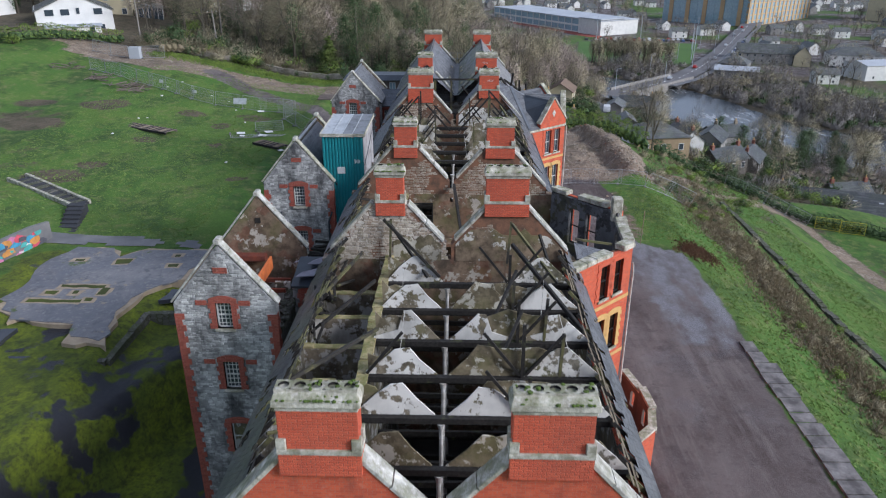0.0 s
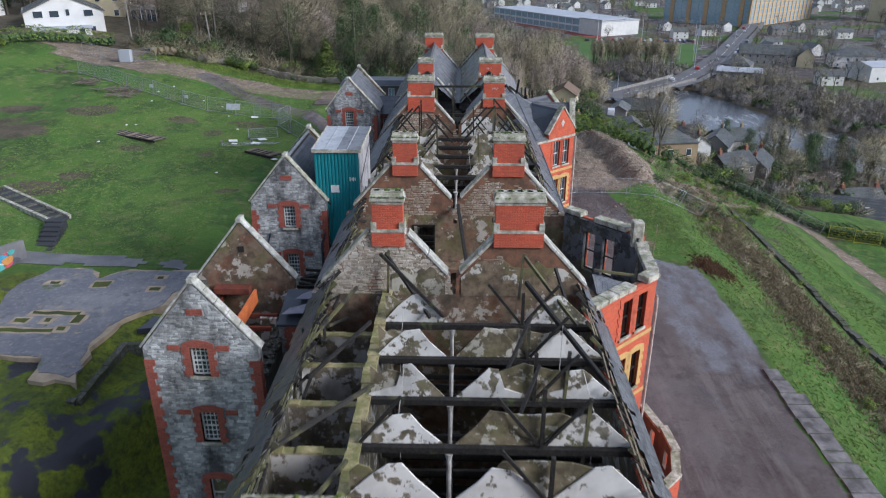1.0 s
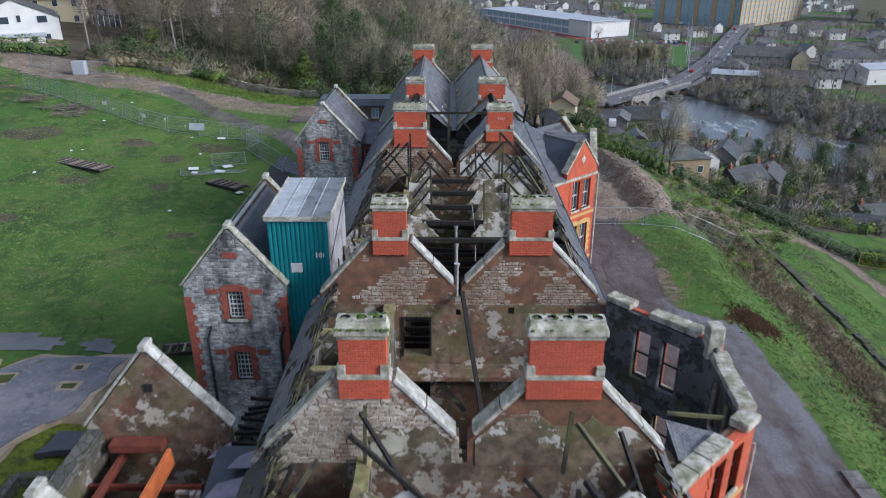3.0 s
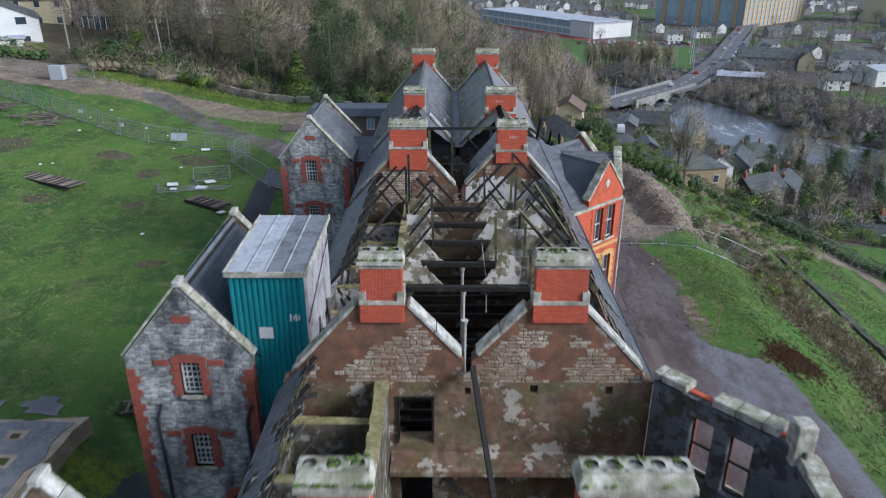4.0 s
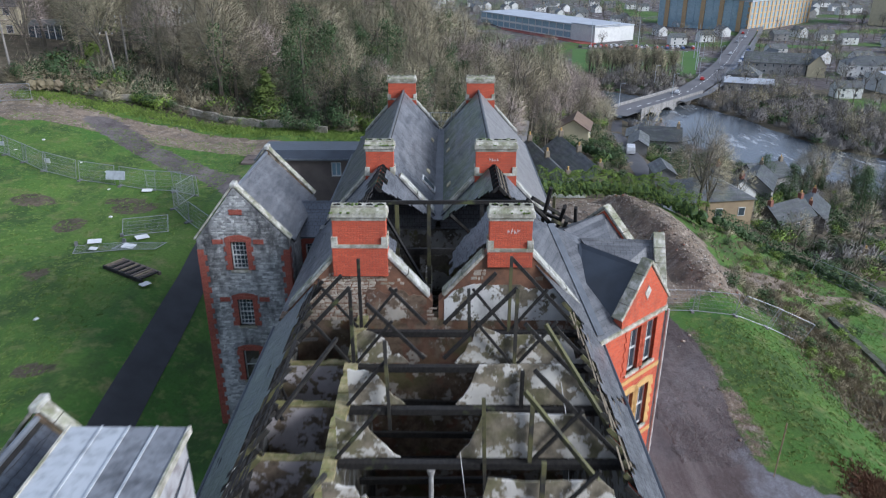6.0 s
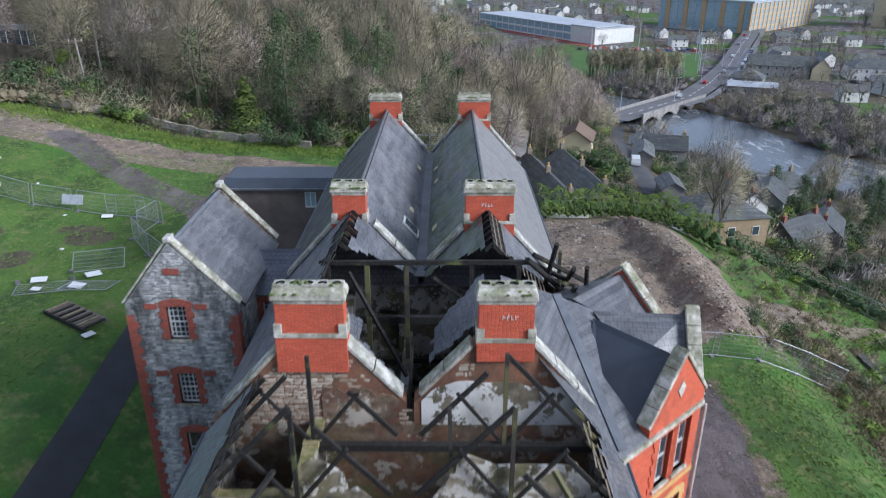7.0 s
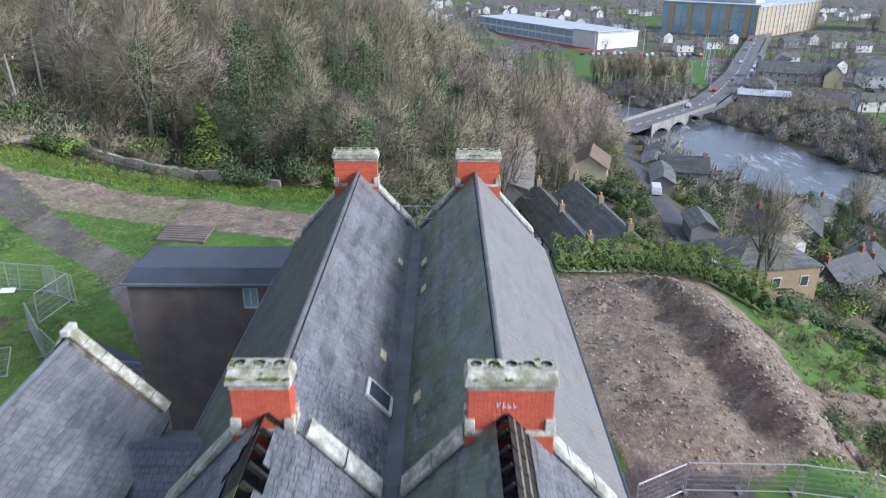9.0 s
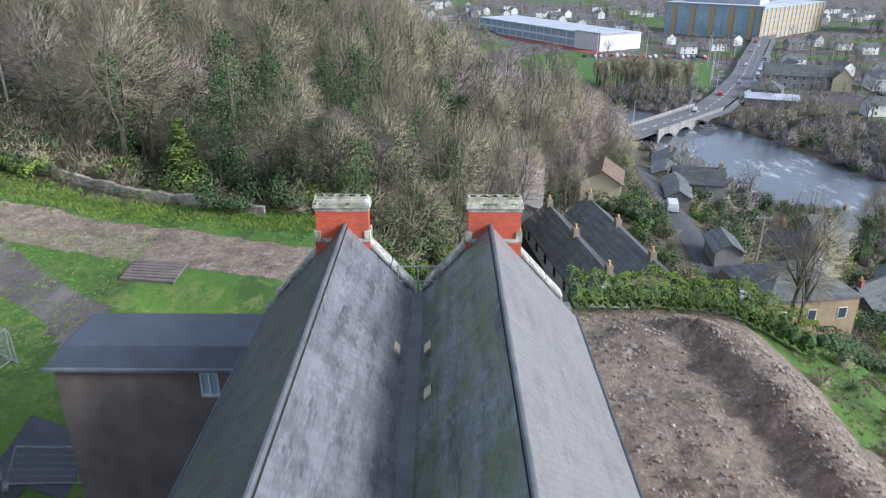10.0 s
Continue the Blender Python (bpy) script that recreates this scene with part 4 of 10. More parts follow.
def side_rooms(y0, y1, step, seed, mat=PLASTER_GREY):
    """Small rooms between the rear wall and the passage, open to the sky."""
    rg = random.Random(seed)
    part("room_floor", Geo().box(-5.75, -3.15, y0, y1, 10.3, 10.5), CHAR, building)
    y = y0 + step
    while y < y1 - 0.6:
        z = 13.5 + rg.uniform(-0.15, 0.1)
        part("room_wall", Geo().box(-5.75, -3.15, y - 0.14, y + 0.14, 10.5, z), mat, building)
        g = Geo()
        for i in range(6):
            a = -5.75 + 2.6 * i / 6
            g.box(a, a + 2.6 / 6, y - 0.16, y + 0.16, z, z + rg.uniform(0.02, 0.1))
        part("mossy_wall_top", g, MOSSWALL, building, kind="stuff")
        y += step


PLASTER_ROOM = m_plaster("pale_room_plaster", (0.58, 0.55, 0.51), (0.27, 0.225, 0.165), 0.52, sooty=(0.48, 0.68, 0.7))
side_rooms(WALLS["a"] + 0.3, WALLS["b"] - 0.3, 2.5, 1, PLASTER_ROOM)
side_rooms(WALLS["b"] + 0.3, WALLS["c"] - 0.3, 2.6, 2)
side_rooms(WALLS["c"] + 0.3, WALLS["d"] - 0.3, 2.5, 3, m_plaster("lilac_room_plaster", (0.66, 0.61, 0.60), (0.33, 0.26, 0.19), 0.5, sooty=(0.55, 0.75, 0.6)))


def truss(y, rafters=(), panels=True, ridge=False, seed=0, white=0.85, spine_wall=True, band=False, skip=()):
    """King-post trusses side by side; the triangles between tie, rafter and strut are plastered."""
    rg = random.Random(seed)
    tr = base("roof_truss", "charred king-post roof truss with peeling white plaster panels" if panels else "charred open king-post roof truss", "roof truss", group="roof trusses")
    part("tie_beam", Geo().box(-2.72, 5.8, y - 0.12, y + 0.1, TIE_Z - 0.24, TIE_Z - 0.02), TIMBER, tr)
    part("soffit_board", Geo().box(-2.7, 5.75, y - 0.04, y + 0.12, TIE_Z - 0.31, TIE_Z - 0.24), TIMBER, tr)
    for s in (-1, 1):
        hx = s * RIDGE_X
        if not (s < 0 and spine_wall) or ridge:
            top = RIDGE_Z - rg.uniform(0.5, 0.9) if ridge else TIE_Z + rg.uniform(1.3, 2.2)
            part("king_post", Geo().box(hx - 0.06, hx + 0.06, y - 0.07, y + 0.05, TIE_Z - 0.02, top), MOSSY if rg.random() < 0.35 else TIMBER, tr)
        for d in (-1, 1):
            mid = hx + d * 1.42
            if rg.random() < 0.55 or ridge:
                if not (s < 0 and d < 0 and not ridge):
                    part("strut", Geo().beam((hx + d * 0.1, y - 0.03, TIE_Z + 0.08), (mid, y - 0.03, slope_z(mid) - 0.25), 0.08, 0.1), TIMBER, tr)
            if (s, d) in rafters or ridge:
                lo = s * 0.35 if d * s < 0 else s * 5.9
                top_cut = rg.choice((0.0, 0.0, 0.22, 0.45)) if ridge else 0.0
                part("rafter", Geo().beam((hx + (lo - hx) * top_cut, y, RIDGE_Z - 0.55 + (slope_z(lo) - RIDGE_Z) * top_cut), (lo, y, slope_z(lo) - 0.55), 0.1, 0.13), TIMBER, tr)
            if not panels or band or (s < 0 and d < 0) or (s, d) in skip:
                continue
            foot = s * 0.2 if d * s < 0 else s * 5.75
            apex = TIE_Z + rg.uniform(1.16, 1.34)
            inner = hx + d * 0.05
            cut = rg.uniform(0.25, 0.5)
            # the torn outline climbs from the foot, runs flat and falls to the post
            pts = [(foot, TIE_Z), (foot + (mid - foot) * 0.5, TIE_Z + (apex - TIE_Z) * rg.uniform(0.5, 0.58)), (mid + d * cut * 0.5, apex - 0.1 * cut), (mid - d * cut * 0.6, apex - 0.25 * cut), (inner + (mid - inner) * 0.45, TIE_Z + (apex - TIE_Z) * rg.uniform(0.5, 0.62)), (inner, TIE_Z + rg.uniform(0.0, 0.15)), (inner, TIE_Z)]
            if rg.random() < 0.3:
                pts[4] = (inner + (mid - inner) * 0.7, TIE_Z + (apex - TIE_Z) * 0.3)
            q = [(a, y + 0.06, b) for a, b in pts]
            if foot > inner:
                q = q[::-1]
            part("plaster_panel", Geo().prism(q[::-1], (0, 0.05, 0)), PLASTER if rg.random() < white * (0.45 if s * d > 0 else 1.0) else PLASTER_STAINED if s * d > 0 else PLASTER_OLIVE, tr)
        if panels and not (skip and s > 0):
            zc = TIE_Z + rg.uniform(1.15, 1.4) + (0.25 if band else 0)
            if s > 0:
                fill = [(0.75, TIE_Z), (5.5, TIE_Z), (4.9, TIE_Z + 0.9), (4.4, zc), (1.5, zc), (1.1, TIE_Z + 0.6)]
            else:
                fill = [(-2.74, TIE_Z), (-0.9, TIE_Z), (-1.5, TIE_Z + 0.7), (-1.9, zc - 0.2), (-2.74, zc)]
            # torn upper edge
            torn = [fill[0], fill[1]]
            for (xa, za), (xb, zb) in zip(fill[1:], fill[2:] + fill[:1]):
                for k in range(1, 4):
                    h = za + (zb - za) * k / 3
                    torn.append((xa + (xb - xa) * k / 3, h - (rg.uniform(0, 0.16) if rg.random() < 0.8 else rg.uniform(0.25, 0.5)) * ss(0.05, 0.5, h - TIE_Z)))
            fill = torn[:-1]
            part("olive_infill", Geo().prism([(a, y + 0.13, b) for a, b in fill], (0, 0.05, 0)), PLASTER_BAND if band else PLASTER_OLIVE, tr)
    return tr


for i, y in enumerate((16.8, 19.3, 21.7, 24.2, 26.8, 29.4)):
    truss(y, ((-1, 1),) if i == 5 else (), seed=20 + i, white=0.9 if i else 0.55, skip=((1, -1),) if i == 5 else ())
for i, y in enumerate((49.5, 52.0, 54.6)):
    truss(y, ((1, 1),) if i else (), seed=40 + i, white=0.15, band=True)
truss(57.1, ridge=True, seed=44, white=0.25, band=True)
truss(59.6, ridge=True, panels=False, seed=45)
# fallen charred rafters over the rear rooms and the open bays
rg = random.Random(4)
for p, q in (((-5.6, 21.5, 13.9), (-2.4, 24.6, 14.5)), ((-5.7, 27.5, 14.0), (-4.2, 31.5, 14.6)), ((-5.2, 25.5, 13.9), (-3.3, 29.0, 14.3)), ((-4.9, 17.0, 13.8), (-3.0, 20.5, 14.4)), ((3.0, 30.9, 16.4), (5.0, 28.7, 14.4)), ((-2.9, 31.6, 16.2), (-0.9, 29.2, 14.4)), ((4.4, 31.6, 15.6), (5.2, 29.8, 13.4)), ((2.95, 26.8, 15.9), (1.6, 24.3, 14.2)), ((3.0, 24.2, 15.4), (1.9, 21.9, 14.1)), ((-4.8, 47.5, 13.8), (-2.9, 51.0, 14.4)), ((-5.0, 54.0, 14.0), (-3.4, 57.0, 15.2)), ((2.6, 51.8, 16.6), (4.6, 50.4, 14.6)), ((3.6, 55.2, 16.8), (5.3, 53.0, 14.6))):
    part("fallen_rafter", Geo().beam(p, q, 0.1, 0.14), MOSSY if rg.random() < 0.3 else TIMBER, building)
for x, y, z0, z1 in ((1.6, 51.9, 12.5, 16.3), (-1.4, 54.5, 13.2, 16.6), (2.9, 31.7, 14.0, 16.2), (-2.9, 31.9, 14.0, 16.2), (4.2, 21.8, 13.0, 15.8), (3.9, 24.3, 13.2, 15.9), (1.3, 57.3, 14.0, 17.0)):
    part("broken_post", Geo().beam((x, y, z0), (x + rg.uniform(-0.15, 0.15), y, z1), 0.11, 0.11, (0, 1, 0)), MOSSY, building)
for x, y in ((-1.6, 22.5), (3.9, 25.6), (4.6, 22.4), (-2.0, 27.2), (1.0, 49.3), (4.2, 52.6)):
    part("loose_cable", Geo().tube([(x, y, 12.8), (x + rg.uniform(-0.2, 0.2), y + 0.5, 14.2), (x + rg.uniform(-0.3, 0.3), y + 1.2, 15.6)], 0.014, 4), IRON, building)

# charred wreckage of the rear slope, heaped along the wall head and in the rooms
rg = random.Random(61)
for y0, y1, count in ((17.0, 26.0, 7), (26.0, 32.0, 16), (33.0, 41.5, 20), (48.0, 60.0, 18)):
    for i in range(count):
        x, y, z = rg.uniform(-5.9, -5.2), rg.uniform(y0, y1), rg.uniform(13.4, 14.1)
        a, b = rg.uniform(-0.4, 0.9), rg.uniform(-2.0, 2.0)
        part("charred_rafter", Geo().cut_beam((x, y, z), (x + a, y + b, z - 0.75 * a + rg.uniform(-0.3, 0.5)), rg.uniform(0.07, 0.13), rg.uniform(0.09, 0.16), c=0.02), MOSSY if rg.random() < 0.15 else TIMBER, building)
for p, q in (((-5.2, 17.3, 13.6), (-3.0, 15.6, 14.3)), ((5.5, 24.4, 14.4), (2.9, 28.9, 16.2))):
    part("fallen_rafter", Geo().cut_beam(p, q, 0.15, 0.19), TIMBER, building)

# cast-iron columns under the valley
for y in (16.8, 19.3, 21.7, 24.2, 26.8, 29.4, 46.9, 49.5, 52.0):
    col = base("iron_column", "white painted cast-iron column under the lost roof valley", "column", group="iron columns")
    part("shaft", Geo().tube([(0, y, 3.0), (0, y, 13.6)], 0.075, 10), IRON, col)
    part("capital", Geo().tube([(0, y, 13.5), (0, y, 13.77)], [0.08, 0.15], 10), IRON, col)

# ---- walls with windows, laid out along their own line ----
def along(p, q):
    """The frame of a wall that runs from p to q: x along it, y inwards, z up."""
    u = Vector((q[0] - p[0], q[1] - p[1], 0)).normalized()
    m = Matrix(((u.x, -u.y, 0, p[0]), (u.y, u.x, 0, p[1]), (0, 0, 1, 0), (0, 0, 0, 1)))
    return m, math.hypot(q[0] - p[0], q[1] - p[1])


def moved(g, m):
    g.v = [tuple(m @ Vector(p)) for p in g.v]
    return g


def pierced(m, x0, x1, z0, z1, t, openings):
    g = Geo()
    xs = sorted({x0, x1, *(v for o in openings for v in o[:2])})
    for a, b in zip(xs, xs[1:]):
        cuts = sorted((o[2], o[3]) for o in openings if o[0] <= a + 1e-6 and o[1] >= b - 1e-6)
        z = z0
        for lo, hi in cuts:
            if lo > z:
                g.box(a, b, 0, t, z, lo)
            z = max(z, hi)
        if z1 > z:
            g.box(a, b, 0, t, z, z1)
    return moved(g.welded(), m)


def window(parent, m, xc, z0, z1, w, trim=QUOIN, arch=0.16, cols=4, rows=6, blocked=None, keys=True, sash=True, empty=False):
    """A sash window in a toothed surround with a segmental arch."""
    win = part("window_frame", moved(Geo().box(xc - w / 2, xc - w / 2 + 0.06, 0.14, 0.22, z0, z1).box(xc + w / 2 - 0.06, xc + w / 2, 0.14, 0.22, z0, z1)
               .box(xc - w / 2, xc + w / 2, 0.14, 0.22, z0, z0 + 0.07).box(xc - w / 2, xc + w / 2, 0.14, 0.22, z1 - 0.07, z1)
               .box(xc - w / 2, xc + w / 2, 0.13, 0.21, (z0 + z1) / 2 - 0.03, (z0 + z1) / 2 + 0.03), m), WHITEPAINT if not empty else TIMBER, parent)
    if blocked:
        part("infill", moved(Geo().box(xc - w / 2 + 0.06, xc + w / 2 - 0.06, 0.16, 0.2, z0 + 0.07, z1 - 0.07), m), blocked, win)
    elif not empty:
        part("pane", moved(Geo().box(xc - w / 2 + 0.06, xc + w / 2 - 0.06, 0.18, 0.19, z0 + 0.07, z1 - 0.07), m), GLASS, win)
        if sash:
            g = Geo()
            for i in range(1, cols):
                x = xc - w / 2 + w * i / cols
                g.box(x - 0.015, x + 0.015, 0.15, 0.18, z0 + 0.07, z1 - 0.07)
            for i in range(1, rows):
                z = z0 + (z1 - z0) * i / rows
                g.box(xc - w / 2 + 0.06, xc + w / 2 - 0.06, 0.152, 0.178, z - 0.015, z + 0.015)
            part("glazing_grid", moved(g, m), WHITEPAINT, win)
    sur = Geo()
    n = max(4, round((z1 - z0) / 0.24))
    for i in range(n):
        a, b = z0 + (z1 - z0) * i / n, z0 + (z1 - z0) * (i + 1) / n
        k = 0.24 if i % 2 else 0.34
        sur.box(xc - w / 2 - k, xc - w / 2, -0.035, 0.12, a, b)
        sur.box(xc + w / 2, xc + w / 2 + k, -0.035, 0.12, a, b)
    n = 9
    r0 = [(xc - w / 2 - 0.28 + (w + 0.56) * i / n) for i in range(n + 1)]
    for a, b in zip(r0, r0[1:]):
        fa, fb = (1 - ((a - xc) / (w / 2 + 0.28)) ** 2) * arch, (1 - ((b - xc) / (w / 2 + 0.28)) ** 2) * arch
        sur.hexa([(a, -0.035, z1 - 0.02 + fa * 0.3), (b, -0.035, z1 - 0.02 + fb * 0.3), (b, 0.2, z1 - 0.02 + fb * 0.3), (a, 0.2, z1 - 0.02 + fa * 0.3),
                  (a, -0.035, z1 + 0.22 + fa), (b, -0.035, z1 + 0.22 + fb), (b, 0.2, z1 + 0.22 + fb), (a, 0.2, z1 + 0.22 + fa)])
    part("surround", moved(sur, m), trim, win)
    part("sill", moved(Geo().box(xc - w / 2 - 0.1, xc + w / 2 + 0.1, -0.09, 0.14, z0 - 0.13, z0), m), DRESSED, win)
    if keys:
        for s in (-1, 1):
            x = xc + s * (w / 2 + 0.62)
            part("brick_block", moved(Geo().box(x - 0.26, x + 0.26, -0.03, 0.05, z1 - 0.1, z1 + 0.14), m), QUOIN, win)
    return win


def quoins(parent, x, y, z0, z1, sx, sy, mat=QUOIN):
    """Toothed brick corner."""
    g = Geo()
    n = round((z1 - z0) / 0.3)
    for i in range(n):
        a, b = z0 + (z1 - z0) * i / n, z0 + (z1 - z0) * (i + 1) / n
        k = 0.28 if i % 2 else 0.42
        x0, x1 = sorted((x + 0.03 * -sx, x + k * sx))
        y0, y1 = sorted((y + 0.03 * -sy, y + (0.7 - k) * sy))
        g.box(x0, x1, y0, y1, a, b)
    part("corner_bricks", g, mat, parent)


def slates(geo, top, bottom, y0, y1, keep=None, seed=1, w=0.27, e=0.235, lift=0.0):
    """Courses of slates from the eave up, each one a thin tile."""
    rg = random.Random(seed)
    p, q = Vector((top[0], 0, top[1])), Vector((bottom[0], 0, bottom[1]))
    d = (q - p)
    length = d.length
    d.normalize()
    nrm = Vector((-d.z, 0, d.x))
    if nrm.z < 0:
        nrm = -nrm
    rows = max(1, int(length / e))
    for r in range(rows):
        s1 = length - r * e
        s0 = max(0.0, s1 - e * 1.06)
        y = y0 - (w / 2 if r % 2 else 0)
        while y < y1:
            a, b = max(y0, y + 0.004), min(y1, y + w - 0.004)
            y += w
            if b - a < 0.03:
                continue
            if keep and not keep((a + b) / 2, (s0 + s1) / 2):
                continue
            j = rg.uniform(0, 0.006) + lift
            lo, hi = nrm * (0.024 + j), nrm * (0.010 + lift)
            A, B = p + d * s0, p + d * (s1 + rg.uniform(-0.006, 0.006))
            c = [A, A, B, B]
            k = len(geo.v)
            for v, yy, o in ((A, a, hi), (A, b, hi), (B, b, lo), (B, a, lo)):
                geo.v.append((v.x + o.x, yy, v.z + o.z))
            for v, yy in ((A, a), (A, b), (B, b), (B, a)):
                geo.v.append((v.x, yy, v.z))
            for f in ((0, 1, 2, 3), (3, 2, 6, 7), (0, 3, 7, 4), (2, 1, 5, 6)):
                geo.f.append(tuple(k + i for i in f))
    return geo


def tower(name, label, x0, x1, y0, y1, xr, ze, zr, zb, wins, roofed=True, blocked_low=False, cover_mat=None):
    """Stone wing with a steep gable at each end."""
    tw = base(name, label, "tower")
    m = Matrix.Translation((0, y0, 0))
    ops = [(xc - w / 2, xc + w / 2, a, b) for xc, w, a, b in wins]
    part("front_wall", pierced(m, x0, x1, zb, ze, 0.5, ops), STONE, tw)
    for yy in (y0, y1 - 0.5):
        pts = [(x0, yy, ze), (x1, yy, ze), (xr, yy, zr)]
        part("gable", Geo().prism(pts[::-1], (0, 0.5, 0)), STONE if yy == y0 else PLASTER_BROWN, tw)
    part("rear_wall", Geo().box(x0, x1, y1 - 0.5, y1, zb, ze), STONE if roofed else PLASTER_BROWN, tw)
    part("side_wall", Geo().box(x0, x0 + 0.5, y0 + 0.5, y1 - 0.5, zb, ze - 0.1), STONE if roofed else DARKSTONE, tw)
    part("side_wall", Geo().box(x1 - 0.5, x1, y0 + 0.5, y1 - 0.5, zb, ze - 0.1 if roofed else 11.9), STONE if roofed else DARKSTONE, tw)
    for i, (xc, w, a, b) in enumerate(wins):
        window(tw, m, xc, a, b, w, blocked=PLASTER_GREY if blocked_low and i == len(wins) - 1 else None, keys=i < 2)
    part("brick_panel", Geo().box(xr - 0.32, xr + 0.32, y0 - 0.03, y0 + 0.05, zr - 1.35, zr - 1.08), QUOIN, tw)
    quoins(tw, x0, y0, zb, ze - 0.55, 1, 1)
    quoins(tw, x1, y0, zb, ze - 0.55, -1, 1)
    for yy in (y0, y1 - 0.5):
        for xa, za in ((x0 - 0.12, ze - 0.12), (x1 + 0.12, ze - 0.12)):
            n = 6
            for i in range(n):
                f0, f1 = (i + 0.015) / n, (i + 0.985) / n
                part("coping_stone", Geo().cut_beam((xa + (xr - xa) * f0, yy + 0.25, za + (zr + 0.05 - za) * f0 + 0.12), (xa + (xr - xa) * f1, yy + 0.25, za + (zr + 0.05 - za) * f1 + 0.12), 0.10, 0.46, (0, 1, 0)), DRESSED if roofed else COPING, tw)
        part("apex_stone", Geo().box(xr - 0.13, xr + 0.13, yy - 0.05, yy + 0.55, zr + 0.02, zr + 0.24), COPING, tw, bevel=0.03)
    if roofed:
        for s, xe in ((-1, x0), (1, x1)):
            g = Geo()
            zt = zr - 0.2
            zl = ze - 0.28
            g.prism([(xr, y0 + 0.5, zt - 0.1), (xe + s * 0.2, y0 + 0.5, zl - 0.1), (xe + s * 0.2, y0 + 0.5, zl), (xr, y0 + 0.5, zt)][::s], (0, y1 - y0 - 1.0, 0))
            part("roof_deck", g, TIMBER, tw)
            part("slate_covering", slates(Geo(), (xr, zt + 0.01), (xe + s * 0.22, zl), y0 + 0.5, y1 - 0.5, seed=int(y0) + s), cover_mat or SLATE, tw, kind="stuff")
        part("ridge", Geo().tube([(xr, y0 + 0.5, zr - 0.16), (xr, y1 - 0.5, zr - 0.16)], 0.09, 8), LEAD, tw)
    return tw


T1 = tower("stone_tower", "roofless grey rubble stone tower with red brick quoins and barred windows", -12.35, -7.7, 27.9, 34.8, -10.03, 13.6, 16.45, -0.5,
           [(-10.1, 0.72, 12.3, 13.6), (-10.1, 0.72, 9.0, 10.5), (-10.1, 0.8, 5.3, 7.0)], False, True)
T2 = tower("stone_tower", "grey rubble stone tower with slate roof and red brick quoins", -12.2, -7.7, 43.3, 50.7, -9.95, 14.3, 17.0, 2.5,
           [(-9.93, 0.72, 12.65, 14.0), (-9.93, 0.72, 9.4, 10.9), (-8.6, 0.8, 6.2, 8.0)], True, True, SLATE_BLUE)
for x in (-11.4, -8.1):
    part("drain_pipe", Geo().tube([(x, 43.22, 3.0), (x, 43.22, 11.6), (x + 0.25, 43.22, 12.3)], 0.06, 8), FELT, T2)
T3 = tower("stone_tower", "tall grey rubble stone tower with slate roof and red brick quoins", -11.95, -7.4, 67.7, 75.1, -9.85, 14.5, 17.15, 2.5,
           [(-9.9, 0.78, 12.85, 14.35), (-9.9, 0.78, 9.65, 11.15), (-9.9, 0.85, 6.3, 8.1)], True, True, SLATE_WORN)

# steel floor beams left hanging in the roofless tower
for k, (p, q, w, h, mat, lab) in enumerate((
        ((-9.6, 28.8, 12.75), (-9.3, 33.4, 13.15), 0.12, 0.7, ORANGE, "bright orange steel beam on edge"),
        ((-11.2, 28.8, 12.6), (-11.2, 34.2, 12.6), 0.16, 0.3, RUST, "rusty red steel beam"),
        ((-11.8, 30.3, 12.4), (-8.2, 30.3, 12.4), 0.14, 0.22, RUST, "rusty red steel beam"),
        ((-11.8, 31.6, 12.4), (-8.2, 31.6, 12.4), 0.14, 0.22, RUST, "rusty red steel beam"),
        ((-11.8, 32.8, 12.4), (-8.2, 32.8, 12.4), 0.14, 0.22, RUST, "rusty red steel beam"),
        ((-11.8, 29.2, 12.4), (-8.2, 29.2, 12.4), 0.14, 0.22, RUST, "rusty red steel beam"),
        ((-11.4, 33.9, 13.2), (-9.7, 33.9, 13.2), 0.5, 0.3, RUST, "rusty red steel beam"))):
    thing("steel_beam", Geo().beam(p, q, w, h), mat, lab + " in the roofless tower", "steel beam", "steel beams in the tower", bevel=0.01)
part("wall_lining", Geo().box(-11.86, -11.82, 28.45, 34.25, 9.8, 13.2), PLASTER_GREY, T1)
part("wall_lining", Geo().box(-8.24, -8.2, 28.45, 34.25, 9.8, 11.8), PLASTER_SOOT, T1)
broken = Geo()
rg = random.Random(23)
for i in range(130):
    broken.lump((rg.uniform(-8.25, -7.65), rg.uniform(28.4, 34.2), 11.9 + 0.3 * rg.random()), rg.uniform(0.08, 0.24), i, 5, 3, 0.8)
part("broken_wall_head", broken, DARKSTONE, T1, kind="stuff")
# near-black block on the gable face, painting the darkness of a small hole
part("vent_hole", Geo().box(-10.2, -9.92, 34.26, 34.31, 15.0, 15.28), CHAR, T1)
part("wall_lining", Geo().box(-11.8, -8.26, 28.41, 28.44, 9.8, 13.4), PLASTER_SOOT, T1)
part("upper_floor", Geo().box(-11.85, -8.2, 28.4, 34.3, 9.6, 9.8), CHAR, T1)
part("inner_partition", Geo().box(-9.0, -8.2, 32.5, 32.7, 9.8, 12.4), PLASTER, T1)
part("inner_partition", Geo().box(-11.85, -11.3, 31.0, 31.2, 9.8, 12.2), PLASTER, T1)


